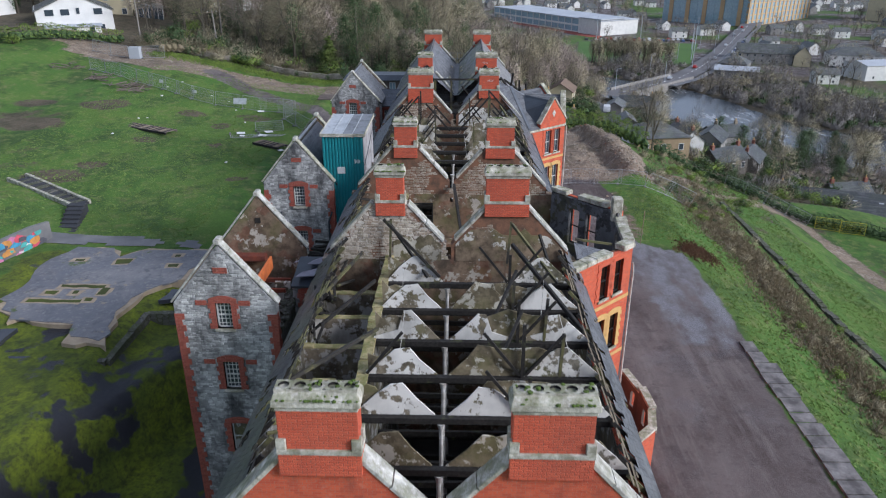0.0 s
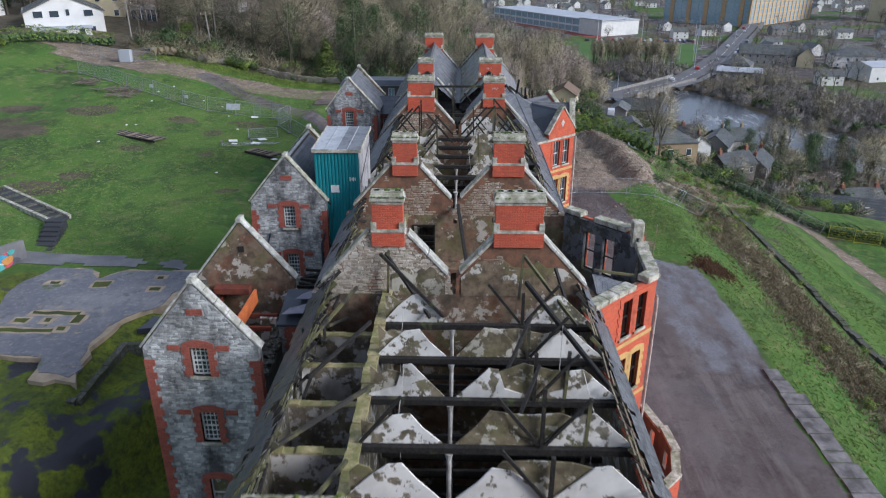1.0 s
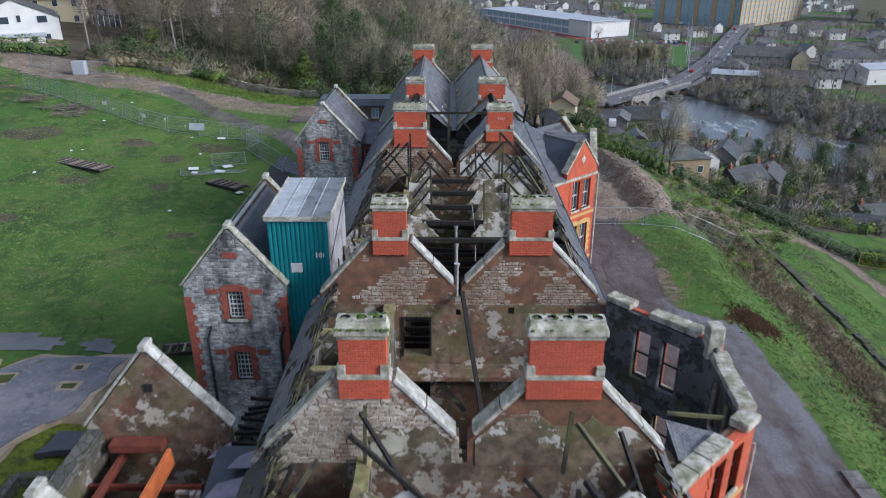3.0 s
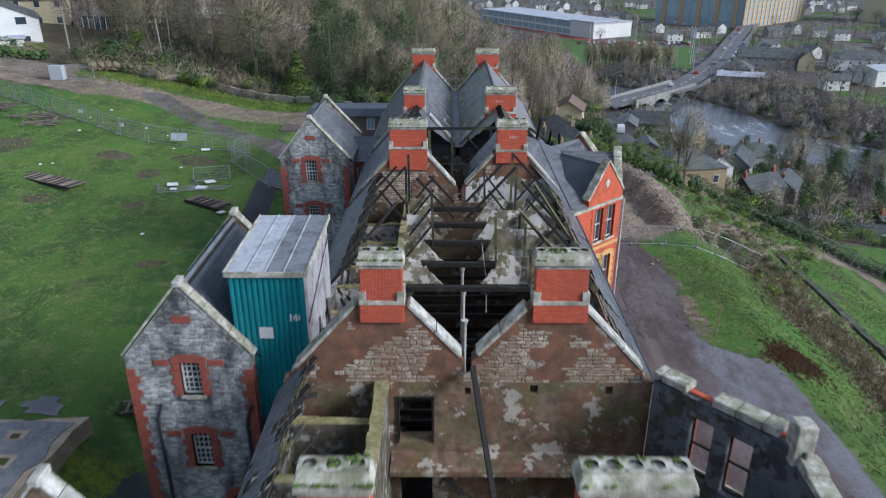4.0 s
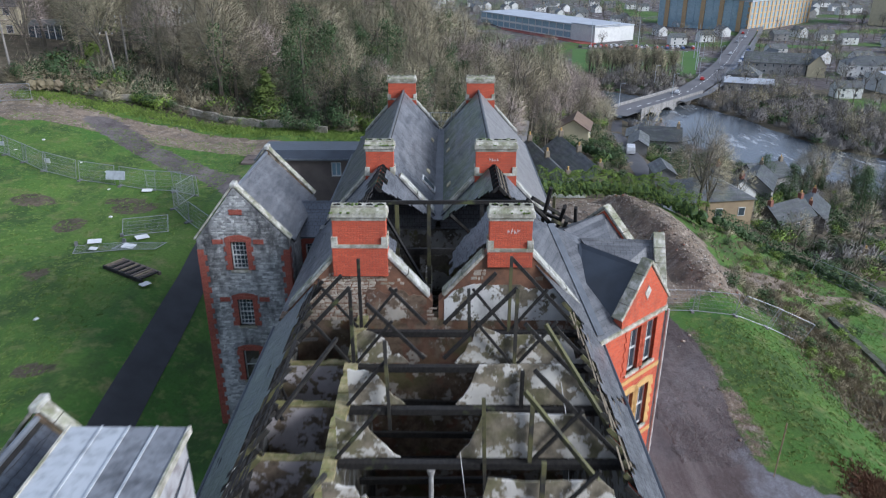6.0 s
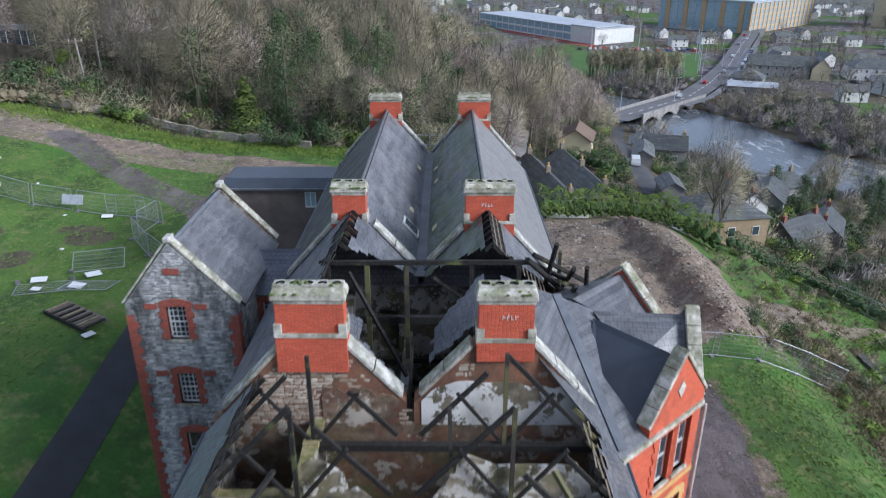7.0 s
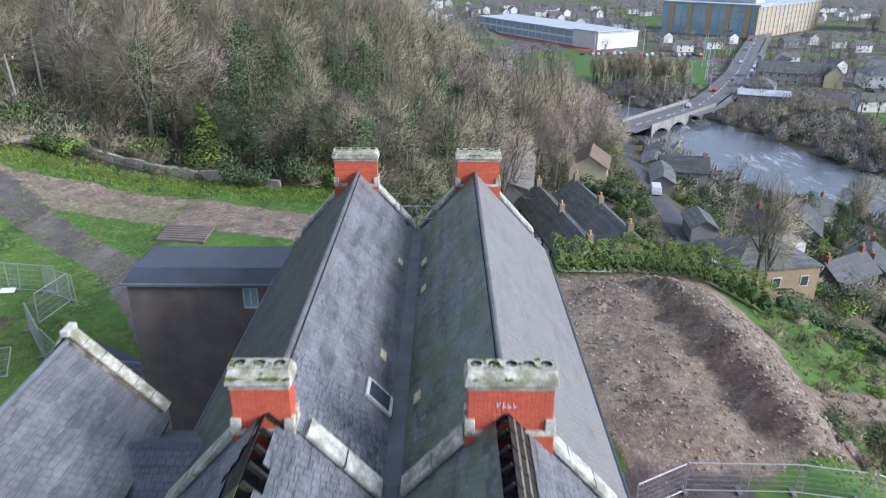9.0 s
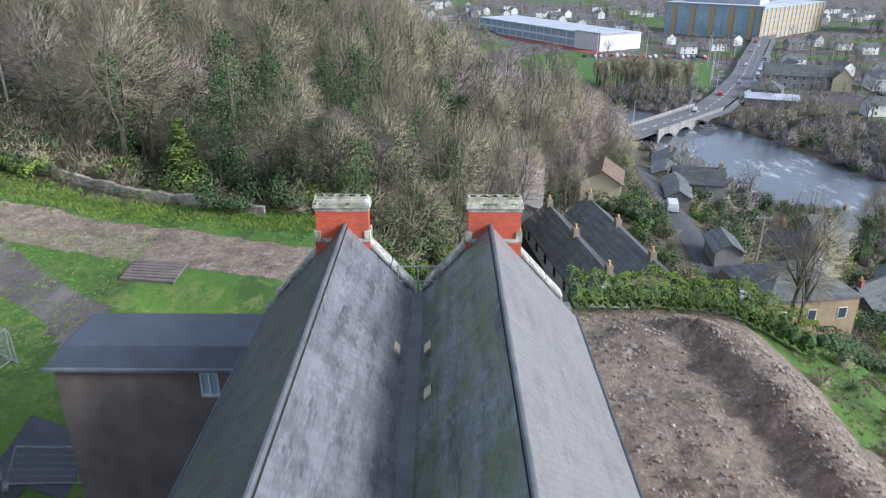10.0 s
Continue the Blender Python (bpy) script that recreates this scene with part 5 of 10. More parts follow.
def link(y0, y1, zt, name, pitched):
    """Short passage between a tower and the main building."""
    lk = base(name, "short stone link with arched window and slate roof", "link building")
    m = Matrix.Translation((0, y0, 0))
    part("front_wall", pierced(m, -7.75, -6.3, 2.0, zt, 0.4, [(-7.2, -6.55, zt - 1.75, zt - 0.45)]), STONE, lk)
    window(lk, m, -6.88, zt - 1.75, zt - 0.45, 0.62, keys=False, cols=3)
    if pitched:
        zr = zt + 1.25
        ym = (y0 + y1) / 2
        part("roof", Geo().prism([(-10.0, y0 - 0.15, zt), (-5.9, y0 - 0.15, zt), (-5.4, ym, zr), (-10.0, ym, zr)], (0, 0.02, -0.08)), SLATE_BLUE, lk)
        part("roof", Geo().prism([(-10.0, ym, zr), (-5.4, ym, zr), (-5.9, y1, zt), (-10.0, y1, zt)], (0, 0.02, -0.08)), SLATE_BLUE, lk)
    else:
        part("roof", Geo().prism([(-7.8, y0 - 0.1, zt), (-6.2, y0 - 0.1, zt), (-6.2, y1, zt + 0.5), (-7.8, y1, zt + 0.5)], (0, 0, -0.1)), FELT, lk)
    return lk


link(31.2, 33.6, 12.9, "link_passage", False)
link(70.6, 75.0, 13.5, "link_passage", True)

rg = random.Random(17)
g = Geo()
for i in range(220):
    x, y = rg.uniform(-7.75, -6.35), rg.uniform(33.3, 37.4)
    z = 12.3 + 0.5 * noise.noise((x, y, 2)) + 0.25 * rg.random()
    g.lump((x, y, z), rg.uniform(0.05, 0.2), i, 5, 3, 0.7)
thing("roof_debris", g, DARKSTONE, "mossy broken masonry on the lost link roof", "rubble", kind="stuff")
lk = base("collapsed_link", "collapsed link between the tower and the main building", "link building")
part("core", Geo().box(-7.7, -6.4, 33.6, 37.6, 2.0, 12.35), DARKSTONE, lk)
for i in range(9):
    y = 33.6 + 0.42 * i
    part("burnt_joist", Geo().cut_beam((-7.7, y, 12.75 + rg.uniform(-0.1, 0.2)), (-6.3, y + rg.uniform(-0.2, 0.2), 12.9 + rg.uniform(-0.3, 0.3)), 0.1, 0.16), TIMBER, lk)
for x0, y0, L, w_, z, a in ((-7.6, 31.3, 1.2, 0.9, 13.3, 0.2), (-7.2, 32.4, 0.9, 0.8, 13.5, -0.3), (-8.1, 33.2, 0.7, 0.7, 13.2, 0.5)):
    part("felt_sheet", Geo().prism([(x0, y0, z), (x0 + L, y0 + 0.1, z + 0.15 * a), (x0 + L - 0.1, y0 + w_, z + 0.1), (x0 + 0.15, y0 + w_ - 0.1, z - 0.12)], (0.02, 0, 0.03)), GREYFELT, lk, "torn grey roofing felt")

# ---- teal clad shaft against the rear eave ----
shaft = base("clad_shaft", "tall teal corrugated metal shaft with pale sheet roof", "shaft")


def corrugated(p, q, z0, z1, pitch=0.2, depth=0.05):
    m, length = along(p, q)
    g = Geo()
    n = int(length / pitch)
    xs = []
    for i in range(n):
        a = i * length / n
        xs += [(a, 0.0), (a + 0.12 * length / n, -depth), (a + 0.55 * length / n, -depth), (a + 0.67 * length / n, 0.0)]
    xs.append((length, 0.0))
    for (a, d0), (b, d1) in zip(xs, xs[1:]):
        g.poly([(a, d0, z0), (b, d1, z0), (b, d1, z1), (a, d0, z1)])
    return moved(g, m)


SX0, SX1, SY0, SY1, SZ = -8.3, -5.7, 43.85, 48.95, 17.3
part("core", Geo().box(SX0 + 0.06, SX1 - 0.06, SY0 + 0.06, SY1 - 0.06, 3.0, SZ - 0.05), TIMBER, shaft)
part("cladding", corrugated((SX0, SY0), (SX1, SY0), 3.0, SZ - 0.02), TEAL, shaft)
part("cladding", corrugated((SX0, SY1), (SX0, SY0), 3.0, SZ - 0.02), TEAL, shaft)
part("cladding", corrugated((SX1, SY0), (SX1, SY1), 13.9, SZ - 0.02, 0.64, 0.012), SIDESHEET, shaft, "pale rust-stained sheet cladding")
part("cable", Geo().tube([(SX1 + 0.05, SY0 + 0.1, 15.3), (SX1 + 0.05, SY0 + 2.4, 15.95), (SX1 + 0.05, SY1 - 0.1, 16.7)], 0.022, 5), FELT, shaft)
rg = random.Random(71)
for i in range(9):
    y = SY0 + 0.3 + 0.5 * i
    part("torn_board", Geo().cut_beam((SX1 + 0.08 + rg.uniform(0, 0.15), y, 12.2), (SX1 + 0.04, y + rg.uniform(-0.2, 0.5), 14.0 + rg.uniform(-0.2, 0.6)), 0.05, rg.uniform(0.14, 0.34), c=0.02), SIDESHEET if i % 4 == 1 else RENDER if i % 2 else MOSSY, shaft)
for i in range(4):
    xa, xb = SX0 - 0.1 + 0.7 * i, SX0 - 0.1 + 0.7 * (i + 1) - 0.004
    part("roof_sheet", Geo().prism([(xa, SY0 - 0.1, SZ), (xb, SY0 - 0.1, SZ), (xb, SY1 + 0.1, SZ + 0.12), (xa, SY1 + 0.1, SZ + 0.12)], (0, 0, 0.06)), STAINEDROOF if i >= 2 else SHEETROOF, shaft)
for i in range(1, 4):
    x = SX0 + (SX1 - SX0) * i / 4
    part("seam", Geo().beam((x, SY0 - 0.1, SZ + 0.07), (x, SY1 + 0.1, SZ + 0.19), 0.05, 0.05), SHEETROOF, shaft)
for p, q in (((SX0 - 0.1, SY0 - 0.12), (SX1 + 0.1, SY0 - 0.12)), ((SX0 - 0.12, SY0 - 0.1), (SX0 - 0.12, SY1 + 0.1)), ((SX1 + 0.12, SY0 - 0.1), (SX1 + 0.12, SY1 + 0.1))):
    part("edge_trim", Geo().beam((*p, SZ + 0.0), (*q, SZ + (0.12 if p[1] != q[1] else 0.0)), 0.06, 0.2), DRESSED, shaft)
part("white_panel", Geo().box(-7.42, -6.92, SY0 - 0.07, SY0 - 0.055, 14.75, 15.2), WHITEBOARD, shaft, "square white panel")
g = Geo()
for i, (a, b) in enumerate(((0.0, 0.0), (0.12, 0.05), (0.2, 0.0), (0.3, 0.04))):
    g.box(-6.28 + a, -6.22 + a, SY0 - 0.07, SY0 - 0.055, 15.45 + b, 15.72 - b)
part("paint_mark", g, WHITEBOARD, shaft, "white spray-paint marks")

# ---- dark rendered block near the far end ----
blk = base("rendered_block", "brown rendered block with dark felt roof", "annexe")
m = Matrix.Translation((0, 86.3, 0))
part("front_wall", pierced(m, -13.6, -6.4, 1.5, 13.3, 0.4, [(-8.2, -7.45, 11.9, 13.0)]), RENDER, blk)
part("body", Geo().box(-13.6, -6.4, 86.7, 90.2, 1.5, 13.3), RENDER, blk)
pane = part("window", pierced(Matrix.Translation((0, 86.36, 0)), -8.2, -7.45, 11.9, 13.0, 0.06, [(-8.12, -7.86, 12.0, 12.92), (-7.79, -7.53, 12.0, 12.92)]), WHITEPAINT, blk)
part("pane", Geo().box(-8.19, -7.46, 86.43, 86.45, 11.95, 12.97), FARGLASS, pane)
part("roof", Geo().hexa([(-13.8, 86.1, 13.3), (-6.3, 86.1, 13.3), (-6.3, 90.35, 13.3), (-13.8, 90.35, 13.3), (-13.5, 87.0, 13.75), (-6.3, 87.0, 13.75), (-6.3, 89.6, 13.75), (-13.5, 89.6, 13.75)]), FELT, blk, bevel=0.05)
part("gutter", Geo().box(-13.85, -6.3, 86.02, 86.12, 13.2, 13.32), LEAD, blk)

# ---- main roofs ----
ya, yb, ycc, yd, ye, yf = (WALLS[k] for k in "abcdef")


def deck(x0, x1, y0, y1):
    z0, z1 = slope_z(x0) - 0.06, slope_z(x1) - 0.06
    part("roof_deck", Geo().prism([(x0, y0, z0), (x1, y0, z1), (x1, y0, z1 - 0.1), (x0, y0, z0 - 0.1)], (0, y1 - y0, 0)), TIMBER, building)


VALLEY = 0.26
LOOSE_Y = 2.43
for s in (-1, 1):
    for a, b in ((s * RIDGE_X, s * VALLEY), (s * RIDGE_X, s * EAVE_X)):
        deck(a, b, ye + 0.3, yf - 0.3)
        # outer slopes carry painted light: sheen on the right, shade on the rear
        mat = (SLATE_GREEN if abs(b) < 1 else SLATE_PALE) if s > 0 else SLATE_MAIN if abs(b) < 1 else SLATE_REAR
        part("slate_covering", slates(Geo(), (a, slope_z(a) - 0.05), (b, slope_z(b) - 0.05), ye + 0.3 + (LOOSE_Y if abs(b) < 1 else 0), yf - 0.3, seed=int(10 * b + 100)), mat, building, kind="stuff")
    part("ridge_cap", Geo().tube([(s * RIDGE_X, ye + 0.3, RIDGE_Z - 0.03), (s * RIDGE_X, yf - 0.3, RIDGE_Z - 0.03)], 0.085, 8), RIDGE_TILE, building)
part("valley_gutter", Geo().box(-0.3, 0.3, ye - 0.9, yf - 0.3, slope_z(0.26) - 0.12, slope_z(0.26) - 0.05), GUTTER_LEAD, building)
for s in (-1, 1):
    for y0, y1 in ((ye + 0.3, yf - 0.3), (ycc + 6.5 if s < 0 else ycc + 0.3, yd - 0.3)):
        part("eaves_gutter", Geo().tube([(s * 6.6, y0, 13.5), (s * 6.6, y1, 13.5)], 0.075, 8), FELT, building)


def on_slope(x0, x1, y0, y1, lift, thick):
    """A flat block that lies on the roof."""
    up = Vector((PITCH if x1 > RIDGE_X or -RIDGE_X < x0 < 0 else -PITCH, 0, 1)).normalized()
    pts = [Vector((x, y, slope_z(x))) + up * lift for x, y in ((x0, y0), (x1, y0), (x1, y1), (x0, y1))]
    return Geo().prism(pts, up * thick)


hatch = part("roof_hatch", on_slope(-1.0, -0.27, 74.0, 74.9, 0.0, 0.09), WHITEPAINT, building, "white framed roof hatch")
part("pane", on_slope(-0.92, -0.36, 74.08, 74.82, 0.09, 0.01), GLASS, hatch)
for x, y in ((-0.69, 76.5), (-0.58, 84.4), (0.58, 74.3), (0.56, 81.8), (0.5, 84.6)):
    part("roof_hook", on_slope(x - 0.09, x + 0.09, y, y + 0.5, 0.0, 0.06), CREAM, building)
rail = base("safety_rail", "small galvanised rail across the roof valley", "rail")
for x in (-0.8, 0.0, 0.8):
    part("post", Geo().tube([(x, 89.3, slope_z(0.3) - 0.1), (x, 89.3, slope_z(0.3) + 1.3)], 0.03, 6), GALV, rail)
for z in (0.6, 1.25):
    part("rail_bar", Geo().tube([(-0.9, 89.3, slope_z(0.3) + z), (0.9, 89.3, slope_z(0.3) + z)], 0.025, 6), GALV, rail)


def rag(y0, y1, s_top, amount, seed, holes=True, drift=0.0):
    """Which slates still hang: those below a ragged line down the slope."""
    def keep(y, s):
        hole = noise.noise((y * 0.8, s * 0.9, seed + 20.0)) + 0.5 * noise.noise((y * 2.1, s * 2.1, seed)) > 0.38
        return s > s_top + drift * (y1 - y) + amount * noise.noise((y * 0.55, seed, 0.0)) + 0.35 * amount * noise.noise((y * 2.3, seed, 5.0)) and not (hole and holes)
    return keep


# strips of slates and laths that still cling to the outer slopes
for s, y0, y1, top, seed in ((1, ya + 0.3, yb + 0.6, 4.45, 1), (-1, ya + 0.3, yb - 0.3, 3.9, 2), (1, ycc + 0.3, yd - 0.3, 4.0, 3), (-1, ycc + 6.5, yd - 0.3, 3.1, 4), (-1, yd + 0.3, ye - 0.3, 0.75, 5), (-1, yb + 0.3, ycc - 0.3, 4.1, 8)):
    a, b = s * RIDGE_X, s * EAVE_X
    za, zb2 = slope_z(a) - 0.05, slope_z(b) - 0.05
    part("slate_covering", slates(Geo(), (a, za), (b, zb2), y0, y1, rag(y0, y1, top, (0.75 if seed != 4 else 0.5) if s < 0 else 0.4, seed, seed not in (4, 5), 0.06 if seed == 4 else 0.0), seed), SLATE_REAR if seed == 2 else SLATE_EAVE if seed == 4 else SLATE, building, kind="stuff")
    slope = math.hypot(b - a, za - zb2)
    g = Geo()
    rg = random.Random(seed)
    f = (top - 0.55) / slope
    while f < 0.99:
        p = Vector((a + (b - a) * f, 0, za + (zb2 - za) * f - 0.05))
        y = y0
        while y < y1:
            e = min(y1, y + rg.uniform(0.5, 2.2))
            if rg.random() < (0.8 if f > (top + 0.2) / slope else 0.55):
                g.beam((p.x, y, p.z), (p.x + rg.uniform(-0.05, 0.05), e, p.z + rg.uniform(-0.05, 0.03)), 0.05, 0.03)
            y = e + rg.uniform(0, 0.3)
        f += 0.235 / slope
    part("lathing", g, LATH if s > 0 else TIMBER if seed in (4, 5) else MOSSY, building, kind="stuff")
    y = y0 + 0.2
    while y < y1:
        f0 = (top - (rg.uniform(0.3, 0.9) if seed != 5 else 0.15)) / slope
        part("rafter_stub", Geo().beam((a + (b - a) * f0, y, za + (zb2 - za) * f0 - 0.16), (b, y, zb2 - 0.16), 0.07, 0.14), TIMBER if rg.random() < 0.5 else MOSSY, building)
        y += 0.62

# the torn roof before the fifth cross wall
YB = 66.7
for s in (-1, 1):
    a = s * RIDGE_X
    for b, mat, keep in ((s * VALLEY, SLATE if s < 0 else SLATE_GREEN, lambda y, q, k=s: y > YB + 0.86 * q + 0.35 * noise.noise((q * 0.9, k, 2.0)) and (q > 0.5 + 0.25 * noise.noise((y, 0, k)) or k > 0 and q > 0.3)),
                         (s * EAVE_X, SLATE, lambda y, q, k=s: (k < 0 and q > 0.45 + 0.3 * noise.noise((y * 0.8, 2, 0))) or (k > 0 and y > YB + 0.3 + 0.7 * max(0, q - 1) + 0.3 * noise.noise((q, 5, 0)) and q > 0.9))):
        if s < 0 and abs(b) > 1:
            continue
        part("slate_covering", slates(Geo(), (a, slope_z(a) - 0.05), (b, slope_z(b) - 0.05), YB, ye - 0.3, keep, seed=7), mat, building, kind="stuff")
        for k in range(7):
            y = YB + 0.15 + 0.6 * k
            f = min(1.0, max(0.1, (y - YB) / 3.9))
            part("rafter", Geo().beam((a, y, slope_z(a) - 0.16), (a + (b - a) * f, y, slope_z(a + (b - a) * f) - 0.16), 0.07, 0.14), TIMBER, building)
        if s > 0 and abs(b) > 1:
            g = Geo()
            for k in range(12):
                x = a + (b - a) * (0.05 + 0.05 * k)
                g.beam((x, YB + 0.2, slope_z(x) - 0.07), (x, ye - 0.3, slope_z(x) - 0.07), 0.05, 0.03)
            part("lathing", g, LATH, building, kind="stuff")
part("slate_covering", slates(Geo(), (RIDGE_X, RIDGE_Z - 0.05), (VALLEY, slope_z(VALLEY) - 0.05), yd + 0.6, ye - 5.0, lambda y, q: 0.5 + 0.5 * noise.noise((y, 0, 0)) < q < 3.3 + 0.4 * noise.noise((y * 1.3, 3, 0)) and abs(y - 63.5) < 1.5 - 0.28 * abs(q - 1.4) + 0.45 * noise.noise((q * 1.5, 0, 9)), seed=9), SLATE, building, kind="stuff")
part("slate_covering", slates(Geo(), (-RIDGE_X, RIDGE_Z - 0.05), (-VALLEY, slope_z(VALLEY) - 0.05), yd + 0.3, ye - 3.0, lambda y, q: y < yd + 0.75 + 0.5 * noise.noise((q * 1.2, 1, 0)) + (1.3 if 0.9 < q < 1.7 else 0), seed=10), SLATE, building, kind="stuff")
# dark sheets added under the rafters, standing in for the black gap
for x0, x1 in ((-2.9, -3.9), (2.9, 3.7)):
    part("charred_board", Geo().prism([(x0, YB + 0.3, slope_z(x0) - 0.1), (x1, YB + 0.3, slope_z(x1) - 0.1), (x1, ye - 0.3, slope_z(x1) - 0.1), (x0, ye - 0.3, slope_z(x0) - 0.1)], (0, 0, -0.05)), TIMBER, building)
part("cross_beam", Geo().beam((-3.7, YB, 16.8), (4.3, YB, 16.85), 0.13, 0.17), TIMBER, building)
part("cross_beam", Geo().beam((-5.8, YB + 0.3, 14.2), (5.8, YB + 0.3, 14.2), 0.2, 0.3), TIMBER, building)
for x in (-3.4, -1.9, -0.4, 2.1, 3.9):
    part("standing_post", Geo().box(x - 0.09, x + 0.09, YB - 0.09, YB + 0.09, 8.0, 16.7), MOSSY if x in (-0.4, -1.9) else TIMBER, building)
for p, q in (((-2.6, YB, 16.4), (-0.3, 64.0, 13.5)), ((0.6, YB, 16.2), (2.0, 69.0, 14.0)), ((-4.8, 68.0, 14.6), (-3.0, 64.5, 13.9))):
    part("fallen_rafter", Geo().beam(p, q, 0.1, 0.14), TIMBER, building)
part("inner_wall", Geo().box(-0.62, -0.3, yd + 0.3, ye - 2.0, 3.0, 12.6), PLASTER_SOOT, building)
part("passage_wall", Geo().box(-3.3, -2.9, yd + 0.3, ye - 0.3, 3.0, 13.6), PLASTER_SOOT, building)
part("inner_wall", pierced(Matrix.Translation((0, ye - 0.62, 0)), -2.9, 5.7, 3.0, 14.0, 0.28, [(-1.9, -1.0, 10.8, 12.9)]), PLASTER_SOOT, building)

for p, q in (((3.6, 66.9, 16.9), (4.6, 69.8, 14.2)), ((4.2, 66.6, 17.0), (6.6, 69.2, 13.9)), ((5.4, 67.4, 17.3), (5.0, 68.8, 13.6)), ((4.6, 68.0, 16.6), (7.2, 69.6, 14.6)), ((5.9, 66.2, 16.8), (6.3, 70.4, 14.0)), ((3.4, 69.6, 16.2), (6.0, 68.2, 15.4)), ((6.6, 67.2, 16.4), (6.9, 68.2, 13.4))):
    part("charred_rafter", Geo().cut_beam(p, q, 0.16, 0.2, c=0.04), TIMBER, building)
# charred beam fallen across the open block
part("fallen_beam", Geo().beam((0.15, 42.2, 14.6), (1.2, 34.9, 10.4), 0.16, 0.2), TIMBER, building)
part("fallen_beam", Geo().beam((-1.0, 41.5, 10.8), (0.3, 41.8, 8.8), 0.2, 0.2), TIMBER, building)
part("floor_edge", Geo().box(-2.7, 5.7, 41.2, 42.3, 10.75, 10.95), PLASTER_BROWN, building)
part("inner_wall", Geo().box(-2.7, 5.7, 33.0, 33.2, 3.0, 9.0), CHAR, building)

# ---- front bays in red brick ----
def bay_face(parent, p, q, z1, wins, gabled=None, z0=-1.5, trim=YELLOW, empty=False, inner=None):
    m, length = along(p, q)
    ops = [(xc - w / 2, xc + w / 2, a, b) for xc, w, a, b, _ in wins]
    part("face_wall", pierced(m, 0, length, z0, z1, 0.22, ops), BRICK, parent)
    part("face_lining", pierced(m @ Matrix.Translation((0, 0.22, 0)), 0.02, length - 0.02, z0, z1 - 0.05, 0.25, ops), inner or PLASTER_BROWN, parent)
    for xc, w, a, b, arched in wins:
        window(parent, m, xc, a, b, w, trim if arched else BRICK, 0.16 if arched else 0.02, 2, 2, keys=False, empty=empty)
    for z in (10.85, 7.4):
        cuts = sorted((o[0] - 0.3, o[1] + 0.3) for o in ops if o[2] < z + 0.2 and o[3] > z - 0.1)
        x = 0.0
        g = Geo()
        for lo, hi in cuts + [(length, length)]:
            if lo > x:
                g.box(x, lo, -0.03, 0.04, z, z + 0.2)
            x = hi
        part("string_course", moved(g, m), trim, parent, "buff brick band")
    return m, length


SOOTSTONE = m_plaster("sooty_bay_plaster", (0.17, 0.175, 0.185), (0.10, 0.10, 0.104), 0.5)
bay1 = base("ruined_bay", "roofless red brick canted bay with buff bands and empty windows", "bay")
P = [(6.2, 31.25), (9.75, 34.6), (10.0, 38.5), (6.6, 42.3)]
two = [(2.55, 0.72, 11.4, 13.35, False), (3.75, 0.72, 11.4, 13.35, False), (2.55, 0.72, 8.0, 10.1, True), (3.75, 0.72, 8.0, 10.1, True), (2.6, 0.72, 4.2, 6.3, True), (3.8, 0.72, 4.2, 6.3, True)]
three = [(1.2, 0.8, 11.2, 13.4, False), (2.6, 0.8, 11.2, 13.4, False), (1.2, 0.8, 8.0, 10.1, True), (2.6, 0.8, 8.0, 10.1, True)]
back = [(1.9, 0.8, 11.3, 13.6, False), (3.2, 0.8, 11.3, 13.6, False), (1.9, 0.8, 8.0, 10.1, True), (3.2, 0.8, 8.0, 10.1, True)]
for k, (w, zt) in enumerate(((two, 13.75), (three, 13.7), (back, 14.3))):
    m, L = bay_face(bay1, P[k], P[k + 1], zt, w, empty=True, inner=SOOTSTONE if k else PLASTER_BROWN)
    rg = random.Random(k)
    g = Geo()
    x = -0.1
    while x < L:
        e = min(L + 0.05, x + rg.uniform(0.5, 1.0))
        if rg.random() < (0.95 if k == 0 else 0.8):
            cb = Geo()
            cb.box(x, e - 0.03, -0.14, 0.5, zt + rg.uniform(-0.02, 0.04), zt + rg.uniform(0.25, 0.36))
            part("coping_stone", moved(cb, m), DRESSED, bay1, "broken mossy limestone coping", bevel=0.03)
        x = e
part("pier", Geo().box(9.3, 9.9, 38.3, 38.9, 13.7, 15.1), DRESSED, bay1, bevel=0.05)
part("lean_roof", Geo().prism([(6.4, 32.2, 14.15), (7.4, 32.6, 13.7), (8.4, 33.8, 13.75), (6.5, 34.0, 14.2)], (0, 0, -0.08)), SLATE, bay1, "patch of slates in the corner")
part("rafter_stub", Geo().beam((6.6, 34.2, 14.3), (8.6, 34.5, 13.9), 0.08, 0.12), MOSSY, bay1)
part("floor_remnant", Geo().box(6.5, 9.2, 35.0, 40.0, 4.0, 4.3), CHAR, bay1)
part("rain_pipe", Geo().tube([(9.95, 34.75, 0.2), (9.95, 34.75, 12.2), (9.85, 34.6, 12.8)], 0.055, 8), IRON, bay1)

